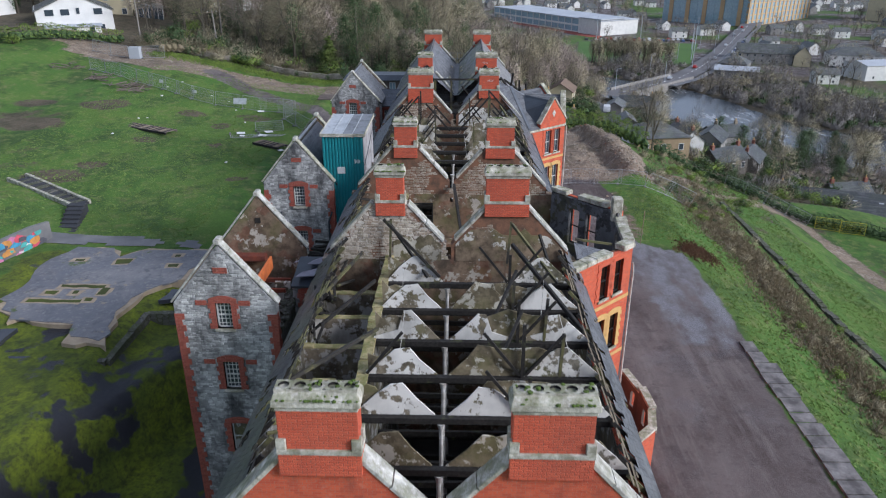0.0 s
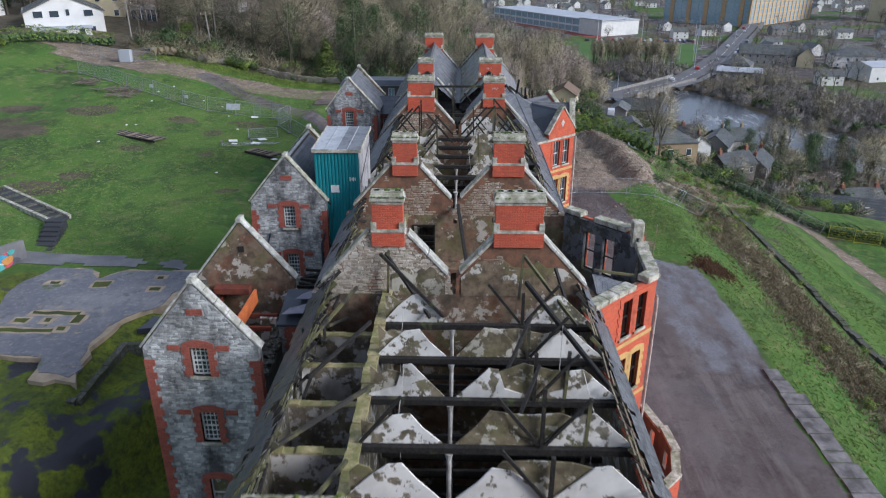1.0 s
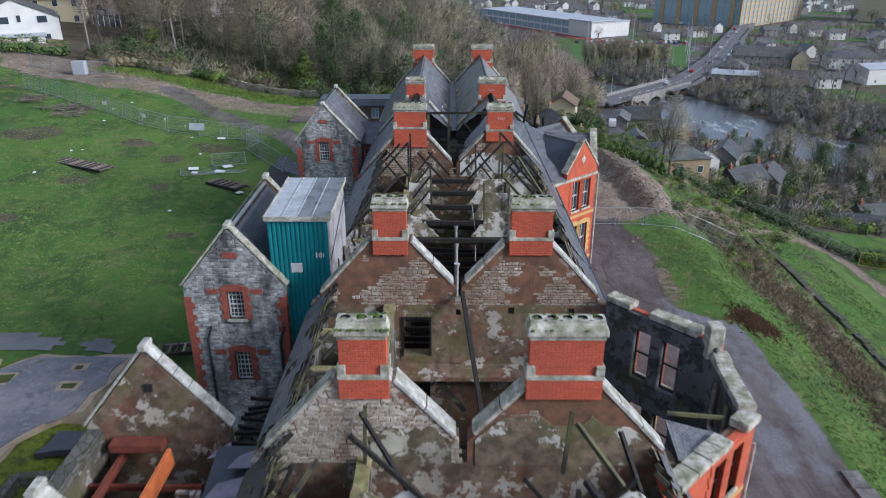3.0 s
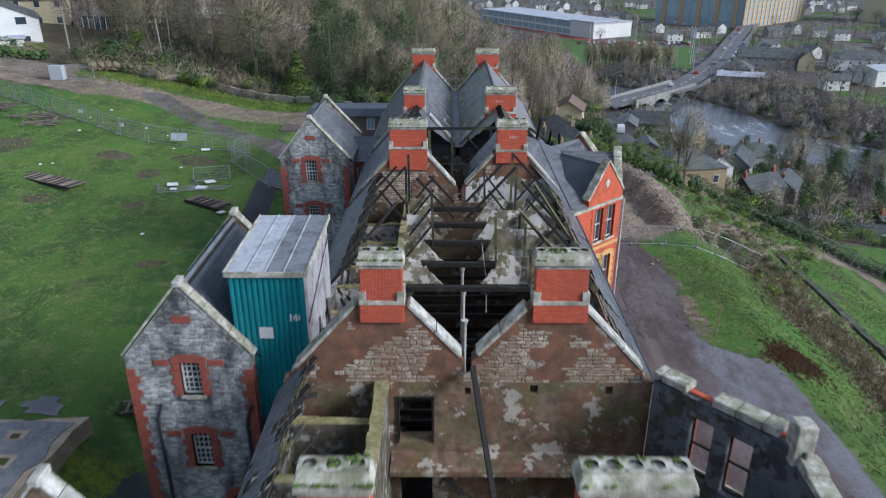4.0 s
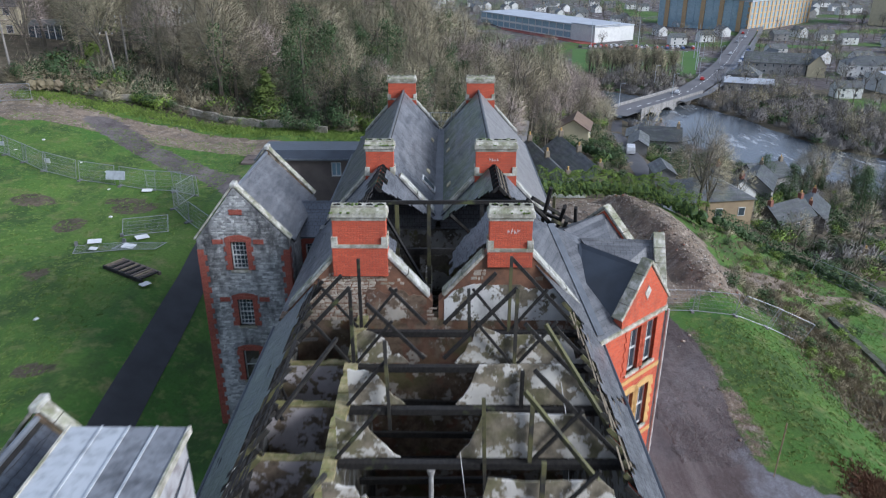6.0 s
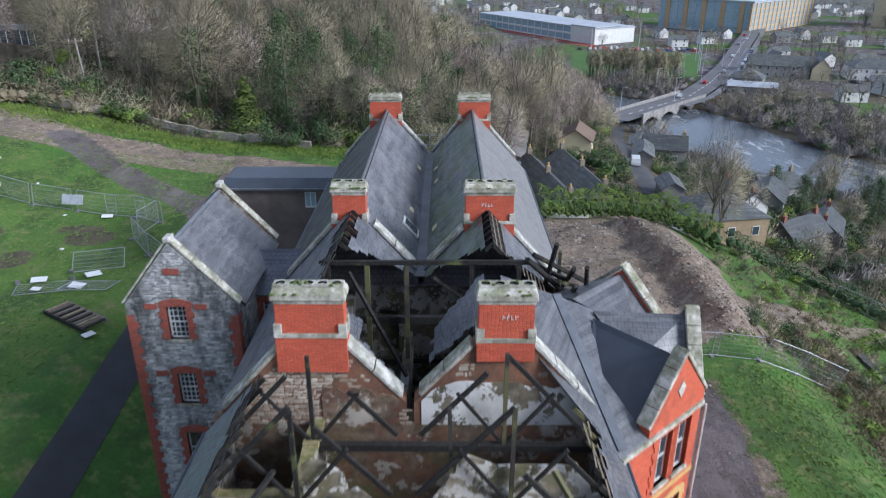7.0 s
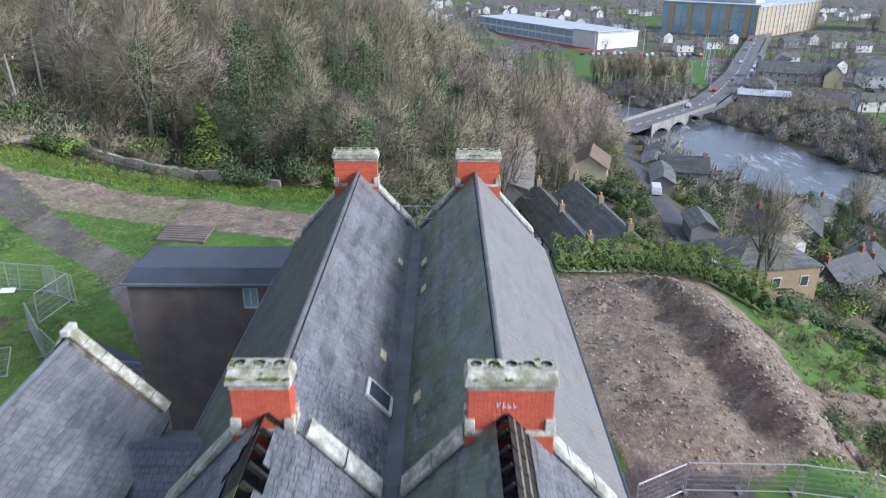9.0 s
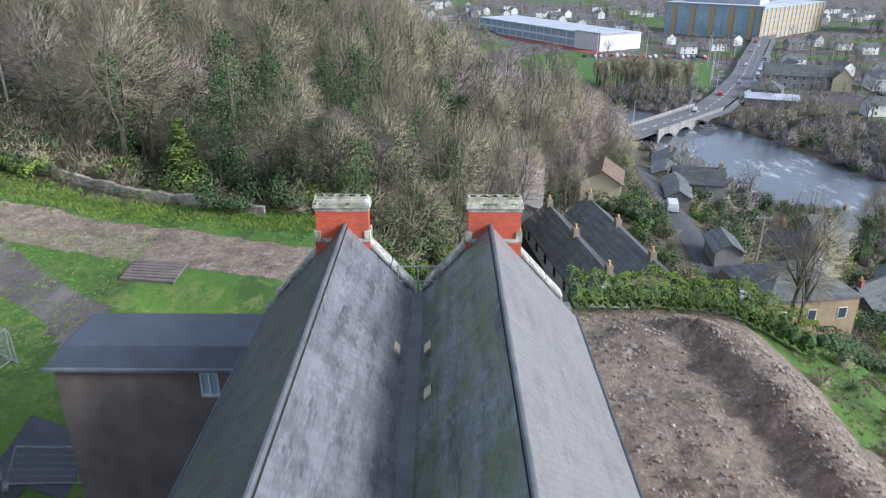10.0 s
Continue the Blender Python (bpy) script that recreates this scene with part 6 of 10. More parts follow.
bay2 = base("gabled_bay", "red brick canted bay with steep gables, buff arches and slate roof", "bay")
Q = [(6.35, 59.15), (9.8, 62.25), (10.05, 66.1), (6.6, 69.6)]
two2 = [(2.5, 0.78, 11.4, 13.5, False), (3.65, 0.78, 11.4, 13.5, False), (2.5, 0.78, 8.0, 10.2, True), (3.65, 0.78, 8.0, 10.2, True), (2.5, 0.78, 4.3, 6.3, True), (3.65, 0.78, 4.3, 6.3, True)]
mid2 = [(1.2, 0.8, 11.4, 13.5, False), (2.6, 0.8, 11.4, 13.5, False)]
for k, w in enumerate((two2, mid2, mid2)):
    m, L = bay_face(bay2, Q[k], Q[k + 1], 13.75, w)
    a, b = (1.45, L + 0.05) if k == 0 else (0.3, L - 0.3)
    c = (a + b) / 2
    zt = 16.1
    part("gable", moved(Geo().prism([(a, 0, 13.75), (b, 0, 13.75), (b, 0, 14.2), (c, 0, zt), (a, 0, 14.2)][::-1], (0, 0.4, 0)), m), BRICK, bay2)
    for e in (a - 0.1, b + 0.1):
        for i in range(4):
            f0, f1 = (i + 0.02) / 4, (i + 0.98) / 4
            part("coping_stone", moved(Geo().cut_beam((e + (c - e) * f0, 0.2, 14.1 + (zt - 14.0) * f0 + 0.1), (e + (c - e) * f1, 0.2, 14.1 + (zt - 14.0) * f1 + 0.1), 0.14, 0.5, (0, 1, 0)), m), DRESSED, bay2)
    part("gable_stone", moved(Geo().prism([(c, -0.03, 15.25), (c - 0.22, -0.03, 14.95), (c, -0.03, 14.6), (c + 0.22, -0.03, 14.95)][::-1], (0, 0.1, 0)), m), COPING, bay2)
    part("cornice", moved(Geo().box(0, L, -0.1, 0.1, 13.62, 13.8), m), DRESSED, bay2, bevel=0.02)
    # each gable's own small roof running back to the bay's hip
    for e in (a, b):
        pts = [(c, 0.4, zt - 0.12), (e, 0.4, 14.05), (e + (c - e) * 0.0, 2.4, 14.9), (c, 3.6, zt - 0.1)]
        if e == b:
            pts = pts[::-1]
        part("gable_roof", moved(Geo().prism(pts, (0, 0, -0.07)), m), SLATE_WORN if k else FELT, bay2)
top = (5.0, 64.4, 16.6)
for (ax, ay), (bx, by) in zip(Q[:2], Q[1:3]):
    part("hip_roof", Geo().prism([(ax, ay, 13.8), (bx, by, 13.8), top], (0, 0, -0.08)), SLATE_WORN, bay2)
part("hip_roof", Geo().prism([(3.0, 61.3, 17.4), (6.35, 59.15, 13.8), (5.0, 64.4, 16.6), (3.0, 64.4, 17.4)], (0, 0, -0.08)), SLATE_WORN, bay2)
part("lead_flashing", Geo().beam((6.45, 59.4, 13.95), (5.0, 64.4, 16.66), 0.3, 0.04), LEAD, bay2)
part("rain_pipe", Geo().tube([(9.95, 62.25, 0.2), (9.95, 62.25, 13.6)], 0.055, 8), IRON, bay2)
for p, q in (((6.0, 66.0, 16.2), (6.2, 69.5, 13.5)), ((5.2, 65.6, 15.8), (7.6, 68.0, 14.0)), ((6.4, 67.0, 14.4), (8.4, 68.6, 14.6)), ((5.8, 68.8, 16.4), (5.9, 69.2, 12.0)), ((6.8, 66.2, 15.2), (8.0, 70.0, 14.6)), ((5.6, 67.6, 15.6), (7.2, 70.2, 14.0))):
    part("broken_rafter", Geo().beam(p, q, 0.14, 0.16), MOSSY, bay2)

# ---- yards, slabs, walls and fences round the building ----
def on_ground(x, y, up=0.0):
    return (x, y, height(x, y) + up)


def ragged(pts, amp, seed, step=0.8):
    """An outline with broken edges."""
    out = []
    n = len(pts)
    for i in range(n):
        (ax, ay), (bx, by) = pts[i], pts[(i + 1) % n]
        k = max(1, int(math.hypot(bx - ax, by - ay) / step))
        for j in range(k):
            f = j / k
            x, y = ax + (bx - ax) * f, ay + (by - ay) * f
            out.append((x + amp * noise.noise((x * 0.9, y * 0.9, seed)), y + amp * noise.noise((x * 0.9, y * 0.9, seed + 7.7))))
    return out


def plate(name, pts, z0, z1, material, label, category, kind=""):
    g = Geo().prism([(x, y, z0) for x, y in pts], (0, 0, z1 - z0))
    return thing(name, g, material, label, category, kind=kind)


SLAB = [(-31.5, 46.5), (-29.4, 50.2), (-26.5, 50.2), (-25.2, 48.4), (-24.0, 50.0), (-18.4, 49.9), (-18.9, 44.6), (-21.0, 42.6), (-21.4, 39.5), (-20.6, 35.9), (-23.1, 35.9), (-23.4, 37.7), (-28.0, 38.4), (-31.2, 42.0)]
plate("concrete_slab", ragged(SLAB, 0.7, 1), 5.6, 6.58, BUFFEDGE, "broken buff screed edge of the old floor", "slab")
plate("concrete_slab", ragged([(-25.3 + (x + 25.3) * 0.955, 43.6 + (y - 43.6) * 0.955) for x, y in SLAB], 0.5, 3), 6.5, 6.62, SLABTOP, "large worn grey concrete floor slab on the grass", "slab")
for k, (x, y, w, h) in enumerate(((-26.5, 41.0, 3.6, 0.35), (-25.5, 43.2, 3.2, 0.35), (-27.3, 42.2, 0.8, 0.5), (-23.7, 42.4, 0.5, 1.0), (-24.2, 41.2, 0.5, 0.4), (-25.6, 42.2, 0.5, 0.4), (-20.6, 46.8, 0.7, 0.5), (-24.6, 47.4, 0.9, 0.9), (-28.0, 47.6, 0.8, 0.3), (-20.9, 48.6, 0.5, 0.3))):
    o = ragged([(x - w / 2, y - h / 2), (x + w / 2, y - h / 2), (x + w / 2, y + h / 2), (x - w / 2, y + h / 2)], 0.25, 20 + k, 0.3)
    rim = ragged([(x - w / 2 - 0.22, y - h / 2 - 0.2), (x + w / 2 + 0.22, y - h / 2 - 0.2), (x + w / 2 + 0.22, y + h / 2 + 0.2), (x - w / 2 - 0.22, y + h / 2 + 0.2)], 0.2, 40 + k, 0.3)
    plate("screed_patch", rim, 6.5, 6.623 + 0.0001 * k, BUFFEDGE, "bare buff screed round a moss patch", "screed", "stuff")
    plate("moss_patch", o, 6.55, 6.632 + 0.001 * k, MOSSGROUND, "green moss patch growing through the concrete", "moss", "stuff")
plate("wet_patch", ragged([(-32.2, 46.8), (-29.8, 50.6), (-31.2, 52.3), (-34.2, 47.6)], 0.5, 5), 6.3, 6.56, PUDDLE, "dark wet tarmac beside the slab", "paving", "structure")
plate("wet_patch", ragged([(-29.5, 37.0), (-26.8, 37.4), (-27.0, 35.6), (-29.8, 35.6)], 0.4, 6), 6.3, 6.56, PUDDLE, "dark wet tarmac beside the slab", "paving", "structure")
plate("wet_patch", ragged([(-19.6, 41.4), (-17.6, 41.8), (-17.8, 43.0), (-19.4, 43.2)], 0.3, 8), 6.2, 6.5, PUDDLE, "dark wet tarmac beside the slab", "paving", "structure")
plate("wet_patch", [(-34, 34.6), (-23.4, 34.7), (-21.5, 31.2), (-24.5, 28.0), (-34, 27.0)], 5.0, 6.3, PUDDLE, "sheet of dark wet roofing over the yard edge", "paving", "structure")
for a, b in (((-16.5, 40.6), (-20.0, 40.5)), ((-20.0, 40.5), (-20.0, 34.6)), ((-20.0, 34.6), (-25.0, 34.6))):
    g = Geo()
    m, L = along(a, b)
    n = int(L / 0.8)
    rg = random.Random(n)
    for i in range(n):
        g.box(i * L / n, (i + 1) * L / n - 0.01, -0.2, 0.2, 4.2, 6.15 + rg.uniform(-0.05, 0.06))
    thing("retaining_wall", moved(g, m), DARKSTONE, "low mossy retaining wall along the sunken yard", "wall", kind="structure")


def patchy(name, x0, x1, y0, y1, material, label, lift, seed, scale, cut, step=0.5):
    """Irregular flat patches that lie on the ground."""
    g = Geo()
    nx, ny = int((x1 - x0) / step), int((y1 - y0) / step)
    idx = {}

    def vert(i, j):
        if (i, j) not in idx:
            x, y = x0 + i * step, y0 + j * step
            x += 0.3 * step * noise.noise((x * 3, y * 3, seed))
            y += 0.3 * step * noise.noise((x * 3, y * 3, seed + 4))
            idx[i, j] = len(g.v)
            g.v.append((x, y, height(x, y) + lift))
        return idx[i, j]

    for j in range(ny):
        for i in range(nx):
            x, y = x0 + (i + 0.5) * step, y0 + (j + 0.5) * step
            e = min(x - x0, x1 - x, y - y0, y1 - y)
            if noise.noise((x * scale, y * scale, seed)) + 0.4 * noise.noise((x * scale * 3, y * scale * 3, seed)) - 0.5 * max(0, 1 - e / 1.5) > cut:
                g.f.append((vert(i, j), vert(i + 1, j), vert(i + 1, j + 1), vert(i, j + 1)))
    if g.f:
        return thing(name, g, material, label, "ground cover", kind="stuff", smooth=True)



# graffiti wall with coloured shapes, and worn steps beside it
gw = base("painted_wall", "low rendered wall covered in colourful spray paint", "wall")
m, L = along((-34.4, 43.0), (-32.2, 51.4))
part("wall_body", moved(Geo().prism([(0, -0.15, 5.5), (L, -0.15, 5.8), (L, -0.15, 8.2), (L * 0.8, -0.15, 8.4), (0, -0.15, 8.4)][::-1], (0, 0.3, 0)), m), CONCRETE, gw)
rg = random.Random(6)
inks = [m_plain("spray_paint", c, tuple(0.7 * v for v in c), 3.0, 0.7, 0.1) for c in ((0.62, 0.10, 0.14), (0.08, 0.32, 0.50), (0.70, 0.70, 0.68), (0.60, 0.28, 0.08), (0.10, 0.10, 0.12), (0.10, 0.42, 0.40), (0.55, 0.20, 0.35))]
for i in range(64):
    x, z, r = rg.uniform(0.3, L * 0.86), rg.uniform(6.6, 8.0), rg.uniform(0.2, 0.6)
    pts = [(x + r * 1.3 * math.cos(t) * rg.uniform(0.5, 1.1), -0.152 - 0.001 * i, z + r * 0.7 * math.sin(t) * rg.uniform(0.5, 1.1)) for t in (k * math.pi / 4 for k in range(8))]
    part("paint_shape", moved(Geo().poly(pts), m), inks[i % 7], gw)
st = base("garden_steps", "worn mossy stone steps up the grass bank", "steps")
for i in range(9):
    f = i / 9
    x, y = -31.4 - 1.9 * f, 51.4 + 6.4 * f
    part("step", Geo().box(x - 0.75, x + 0.75, y, y + 0.75, 5.9, 6.5 + 0.12 * i), PATH, st, bevel=0.03)
st = base("garden_steps", "long flight of broken stone steps with low kerbs", "steps")
for i in range(15):
    f = i / 15
    x, y = -33.9 - 8.4 * f, 59.3 + 5.0 * f
    z = height(x, y)
    m = pose(x, y, z, 0, 0, 149)
    part("step", moved(Geo().box(-0.3, 0.3, -0.75, 0.75, -0.3, 0.16), m), DARKSTONE if i % 2 else PATH, st)
for s in (-0.9, 0.9):
    p, q = (-33.7 - 0.5 * s, 59.1 - 0.85 * s), (-42.4 - 0.5 * s, 64.4 - 0.85 * s)
    part("kerb", Geo().beam(on_ground(*p, 0.2), on_ground(*q, 0.2), 0.28, 0.4), DRESSED, st)
patchy("back_path", -33, -20, 50.4, 52.6, CONCRETE, "narrow concrete strip behind the slab", 0.05, 4.0, 0.1, -0.6)

# timber frames and rubbish that lie on the lawn
def rack(x, y, L, w, turn, n, label):
    rk = base("timber_rack", label, "timber rack", on_ground(x, y, 0.05), "broken frames on the lawn", turn=turn)
    for s in (-w / 2, w / 2):
        part("rail", Geo().box(-L / 2, L / 2, s - 0.08, s + 0.08, 0, 0.25), RENDER if s > 0 else TIMBER, rk)
    for i in range(n):
        a = -L / 2 + (i + 0.5) * L / n
        part("slat", Geo().box(a - 0.07, a + 0.07, -w / 2, w / 2, 0.18, 0.27), LATH if (i * 7) % 5 == 0 else RENDER if i % 2 else TIMBER, rk)


rack(-38.1, 84.7, 8.3, 1.7, -27, 24, "long broken slatted frame half sunk in the lawn")
rack(-22.0, 81.0, 4.4, 1.5, -33, 13, "dark broken slatted frame on the lawn")
rack(-17.5, 52.6, 3.0, 1.0, 10, 7, "small dark slatted frame beside the slab")
rg = random.Random(12)
for i in range(12):
    x, y = rg.uniform(-44, -17), rg.uniform(72, 112)
    g = Geo().taper(-rg.uniform(0.1, 0.25), rg.uniform(0.1, 0.2), -0.12, 0.12, 0, rg.uniform(0.04, 0.12), 0.03, 0.05)
    thing("litter_scrap", moved(g, pose(*on_ground(x, y, 0.02), 0, 0, rg.uniform(0, 180))), WHITEBOARD, "small white scrap of litter on the grass", "litter", "litter on the lawn")
thing("white_board", moved(Geo().box(-0.95, 0.95, -0.42, 0.42, 0, 0.05), pose(*on_ground(-30.8, 99.2, 1.1), 70, 0, -6)), SHEETROOF, "white sign board hung on the wire fence", "board")


def panel_mesh():
    """One temporary fence panel, 3.45 by 2 metres."""
    f = Geo()
    w, h = 3.45, 2.0
    for p, q in (((0, 0, 0.05), (0, 0, h)), ((w, 0, 0.05), (w, 0, h)), ((0, 0, h), (w, 0, h)), ((0, 0, 0.12), (w, 0, 0.12))):
        f.tube([p, q], 0.03, 6)
    wires = Geo()
    for i in range(1, 30):
        x = w * i / 30
        wires.beam((x, 0, 0.12), (x, 0, h), 0.007, 0.007, (0, 1, 0))
    for z in (0.5, 0.85, 1.2, 1.6):
        wires.beam((0, 0, z), (w, 0, z), 0.012, 0.012)
    foot = Geo().box(-0.12, 0.12, -0.33, 0.33, -0.05, 0.12)
    return [o.mesh(n) for o, n in ((f, "frame"), (wires, "wires"), (foot, "foot"))]


FRAME, WIRES, FOOT = panel_mesh()
YELLOWPAINT = m_plain("yellow_barrier_paint", (0.62, 0.55, 0.05), (0.5, 0.43, 0.04), 3.0, 0.6, 0.1)


def fence(pts, group, label="galvanised wire-mesh site fence panel on a concrete foot", lean=0.0):
    for (ax, ay), (bx, by) in zip(pts, pts[1:]):
        L = math.hypot(bx - ax, by - ay)
        n = max(1, round(L / 3.45))
        for i in range(n):
            p = on_ground(ax + (bx - ax) * i / n, ay + (by - ay) * i / n)
            q = on_ground(ax + (bx - ax) * (i + 1) / n, ay + (by - ay) * (i + 1) / n)
            b = base("site_fence", label, "fence", p, group)
            u = Vector(q) - Vector(p)
            b.matrix_world = Matrix.Translation(p) @ u.to_track_quat("X", "Z").to_matrix().to_4x4() @ Euler((math.radians(lean), 0, 0)).to_matrix().to_4x4()
            part("frame", FRAME, GALV, b)
            part("mesh", WIRES, GALV, b)
            part("foot", FOOT, CONCRETE, b)


fence([(11.6, 85.6), (14.8, 87.3), (20.8, 87.2), (24.2, 86.8), (27.0, 86.9), (30.2, 86.8)], "site fence by the forecourt")
fence([(-57, 110), (-48, 105.5), (-43.2, 103.0), (-38.2, 100.3), (-34.5, 99.6), (-30.6, 99.3), (-25.3, 98.8), (-22.9, 97.3), (-23.2, 93.0), (-21.2, 90.6), (-18.4, 88.4), (-15.9, 90.0)], "site fence over the lawn")
for x, y in ((-43.2, 102.9), (-37.4, 100.05)):
    thing("fence_sign", moved(Geo().box(-0.35, 0.35, -0.06, -0.03, 1.0, 1.45), pose(*on_ground(x, y), 0, 0, -20)), WHITEBOARD, "small white sign on the wire fence", "sign", "fence signs")
BENT = "bent wire-mesh fence panel fallen on the grass"
fence([(-24.9, 86.6), (-22.2, 86.4)], "fallen fence panels", BENT, 82)
fence([(-25.5, 87.6), (-22.9, 88.4)], "fallen fence panels", BENT, -64)
fence([(-28.2, 85.6), (-25.3, 86.6)], "fallen fence panels", BENT, 86)
for x, y, w, a in ((-27.0, 86.1, 0.5, 20), (-24.1, 85.5, 0.5, -10), (-23.8, 87.3, 0.5, 40), (-27.8, 98.6, 0.45, 15), (-20.3, 79.0, 0.35, 60), (-26.4, 84.6, 0.3, 0)):
    thing("fallen_sign", moved(Geo().box(-w, w, -0.7 * w, 0.7 * w, 0.12, 0.15), pose(*on_ground(x, y, 0.06), 6, 4, a)), WHITEBOARD, "white sign board lying on the grass", "sign", "fallen signs")
fence([(44, 112), (49, 107.5), (54.5, 103.5)], "lower site fence")
for x, y, turn in ((55.6, 103.2, -25), (58.8, 101.9, -18)):
    br = base("yellow_barrier", "yellow wire barrier panel at the lower track", "barrier", on_ground(x, y), "yellow barriers", turn=turn)
    part("frame", FRAME.copy(), YELLOWPAINT, br).data.materials[0] = YELLOWPAINT
    part("mesh", WIRES.copy(), YELLOWPAINT, br).data.materials[0] = YELLOWPAINT

# low curved ruin wall at the foot of the first bay
rw = base("ruin_wall", "low curved red brick ruin wall with stone coping", "wall")
arc = [(10.35, 31.6), (11.9, 33.2), (12.35, 35.2), (12.2, 37.2), (11.6, 39.6)]
for k, (a, b) in enumerate(zip(arc, arc[1:])):
    m, L = along(a, b)
    zt = 3.0 - 0.25 * (k % 2)
    part("brickwork", pierced(m, 0, L, -0.2, zt, 0.2, [(0.5, 1.0, 1.2, 2.3)]), BRICK, rw)
    part("dark_lining", pierced(m @ Matrix.Translation((0, 0.2, 0)), 0, L, -0.2, zt, 0.15, [(0.5, 1.0, 1.2, 2.3)]), RENDER, rw)
    part("coping", moved(Geo().box(-0.05, L, -0.06, 0.42, zt, zt + 0.18), m), DRESSED, rw)
part("floor_pit", Geo().prism([(x - 0.3, y, 0.05) for x, y in arc] + [(8, 39.5, 0.05), (8, 32, 0.05)], (0, 0, 0.1)), CHAR, rw)
g = Geo()
rg = random.Random(2)
for i in range(6):
    g.box(9.5 + rg.uniform(-0.3, 0.3), 10.6, 29.2 + 0.4 * i, 29.6 + 0.4 * i, -0.2, rg.uniform(0.8, 3.6))
thing("ruin_pier", g, BRICK, "broken red brick pier beside the bay", "wall")
g = Geo()
for i in range(7):
    g.box(8.2 + rg.uniform(-0.3, 0.1), 8.9, 57.0 + 0.32 * i, 57.3 + 0.32 * i, -0.2, rg.uniform(1.5, 4.2))
thing("ruin_pier", g, BRICK, "broken red brick pier beside the facade", "wall")

# kerb of large flat stones along the forecourt, and a lone post
g = Geo()
y = 26.0
while y < 47.5:
    L = rg.uniform(0.9, 1.7)
    w = rg.uniform(1.45, 1.75) * (1.0 if y < 44 else 0.75)
    g.taper(22.3 + rg.uniform(-0.1, 0.1), 22.3 + w, y, y + L - 0.06, -0.3, 0.12 + rg.uniform(0, 0.06), 0.03, 0.03)
    y += L
thing("stone_kerb", g, KERB, "line of worn flat kerb stones beside the forecourt", "kerb", kind="structure")
thing("thin_pole", Geo().tube([(19.2, 67.5, 0), (19.3, 67.6, 3.6)], 0.04, 6), LATH, "thin bare pole standing at the forecourt edge", "pole")

# tarmac path by the third tower
ribbon("back_road", [(-16.4, 56), (-16.8, 63), (-17.3, 70), (-17.7, 76.0), (-18.1, 82), (-18.7, 89.0)], 1.9, PATH, "narrow dark tarmac path beside the stone tower", 0.04, 1.0, "path")
ribbon("wet_yard", [(-17.7, 88.7), (-17.9, 92.8)], 3.0, PUDDLE, "dark wet tarmac at the end of the path", 0.05, 0.8, "yard")
ribbon("dark_yard", [(-11.6, 75.4), (-12.2, 82.0)], 3.4, PATH, "dark wet tarmac yard beside the rendered block", 0.05, 1.0, "yard")
# dry-stone retaining wall between the grass terraces
g = Geo()
y = 38.0
while y < 96:
    L = 0.8
    x = 37.4 + 0.03 * abs(y - 75) + 0.3 * noise.noise((y * 0.1, 0, 0))
    z = height(x, y)
    g.box(x - 0.3, x + 0.3, y, y + L - 0.02, z - 1.0, z + 0.5 + 0.25 * noise.noise((y * 0.7, 2, 0)))
    y += L
thing("terrace_wall", g, DARKSTONE, "long dark stone wall between the grass terraces", "wall", kind="structure")

# stones of the spoil heap and of the broken ground
def scatter_stones(name, n, region, size, seed, label, mat=RUBBLE):
    rg = random.Random(seed)
    g = Geo()
    for i in range(n):
        x, y = region(rg)
        r = size * (0.3 + rg.random() ** 7 * 3.6)
        g.lump(on_ground(x, y, r * 0.2), r, i, 5, 3, 0.7)
    return thing(name, g, mat, label, "rubble", kind="stuff")


def heap_spot(rg):
    f = rg.random()
    y = rg.uniform(88.8, 114)
    if f < 0.5:
        return heap_crest(y) + rg.uniform(-0.3, 5.0), y
    if f < 0.9:
        return heap_crest(y) - 10 * rg.random() ** 1.5, y
    return rg.uniform(8, 22), rg.uniform(110, 115)


scatter_stones("rubble_heap", 11000, heap_spot, 0.043, 3, "pale broken stone and brick over the spoil heap")
scatter_stones("yard_stones", 160, lambda rg: (rg.uniform(9, 20), rg.uniform(70, 88)), 0.06, 5, "scattered stones on the forecourt")
stack = base("timber_stack", "row of old brown timbers beside the dirt track", "timber")
for i in range(7):
    part("timber", Geo().beam(on_ground(-21.5, 108.2 + 0.42 * i, 0.12), on_ground(-17.4, 107.4 + 0.42 * i, 0.12), 0.36, 0.16), RENDER, stack)
for x, y, s in ((-47.9, 102.5, 1.2), (-46.2, 100.6, 0.8), (-53.1, 105, 0.9), (-61, 110.5, 1.0)):
    pile = base("scrap_pile", "heap of rotten timber and scrap on the grass", "scrap heap", group="scrap heaps")
    rg = random.Random(int(x))
    for i in range(24):
        a, b = rg.uniform(-2, 2) * s, rg.uniform(-1.5, 1.5) * s
        p = on_ground(x + a, y + b, rg.uniform(0.1, 0.6))
        part("timber", Geo().beam(p, (p[0] + rg.uniform(-1.5, 1.5), p[1] + rg.uniform(-1.5, 1.5), p[2] + rg.uniform(-0.3, 0.4)), 0.1, 0.08), RENDER, pile)


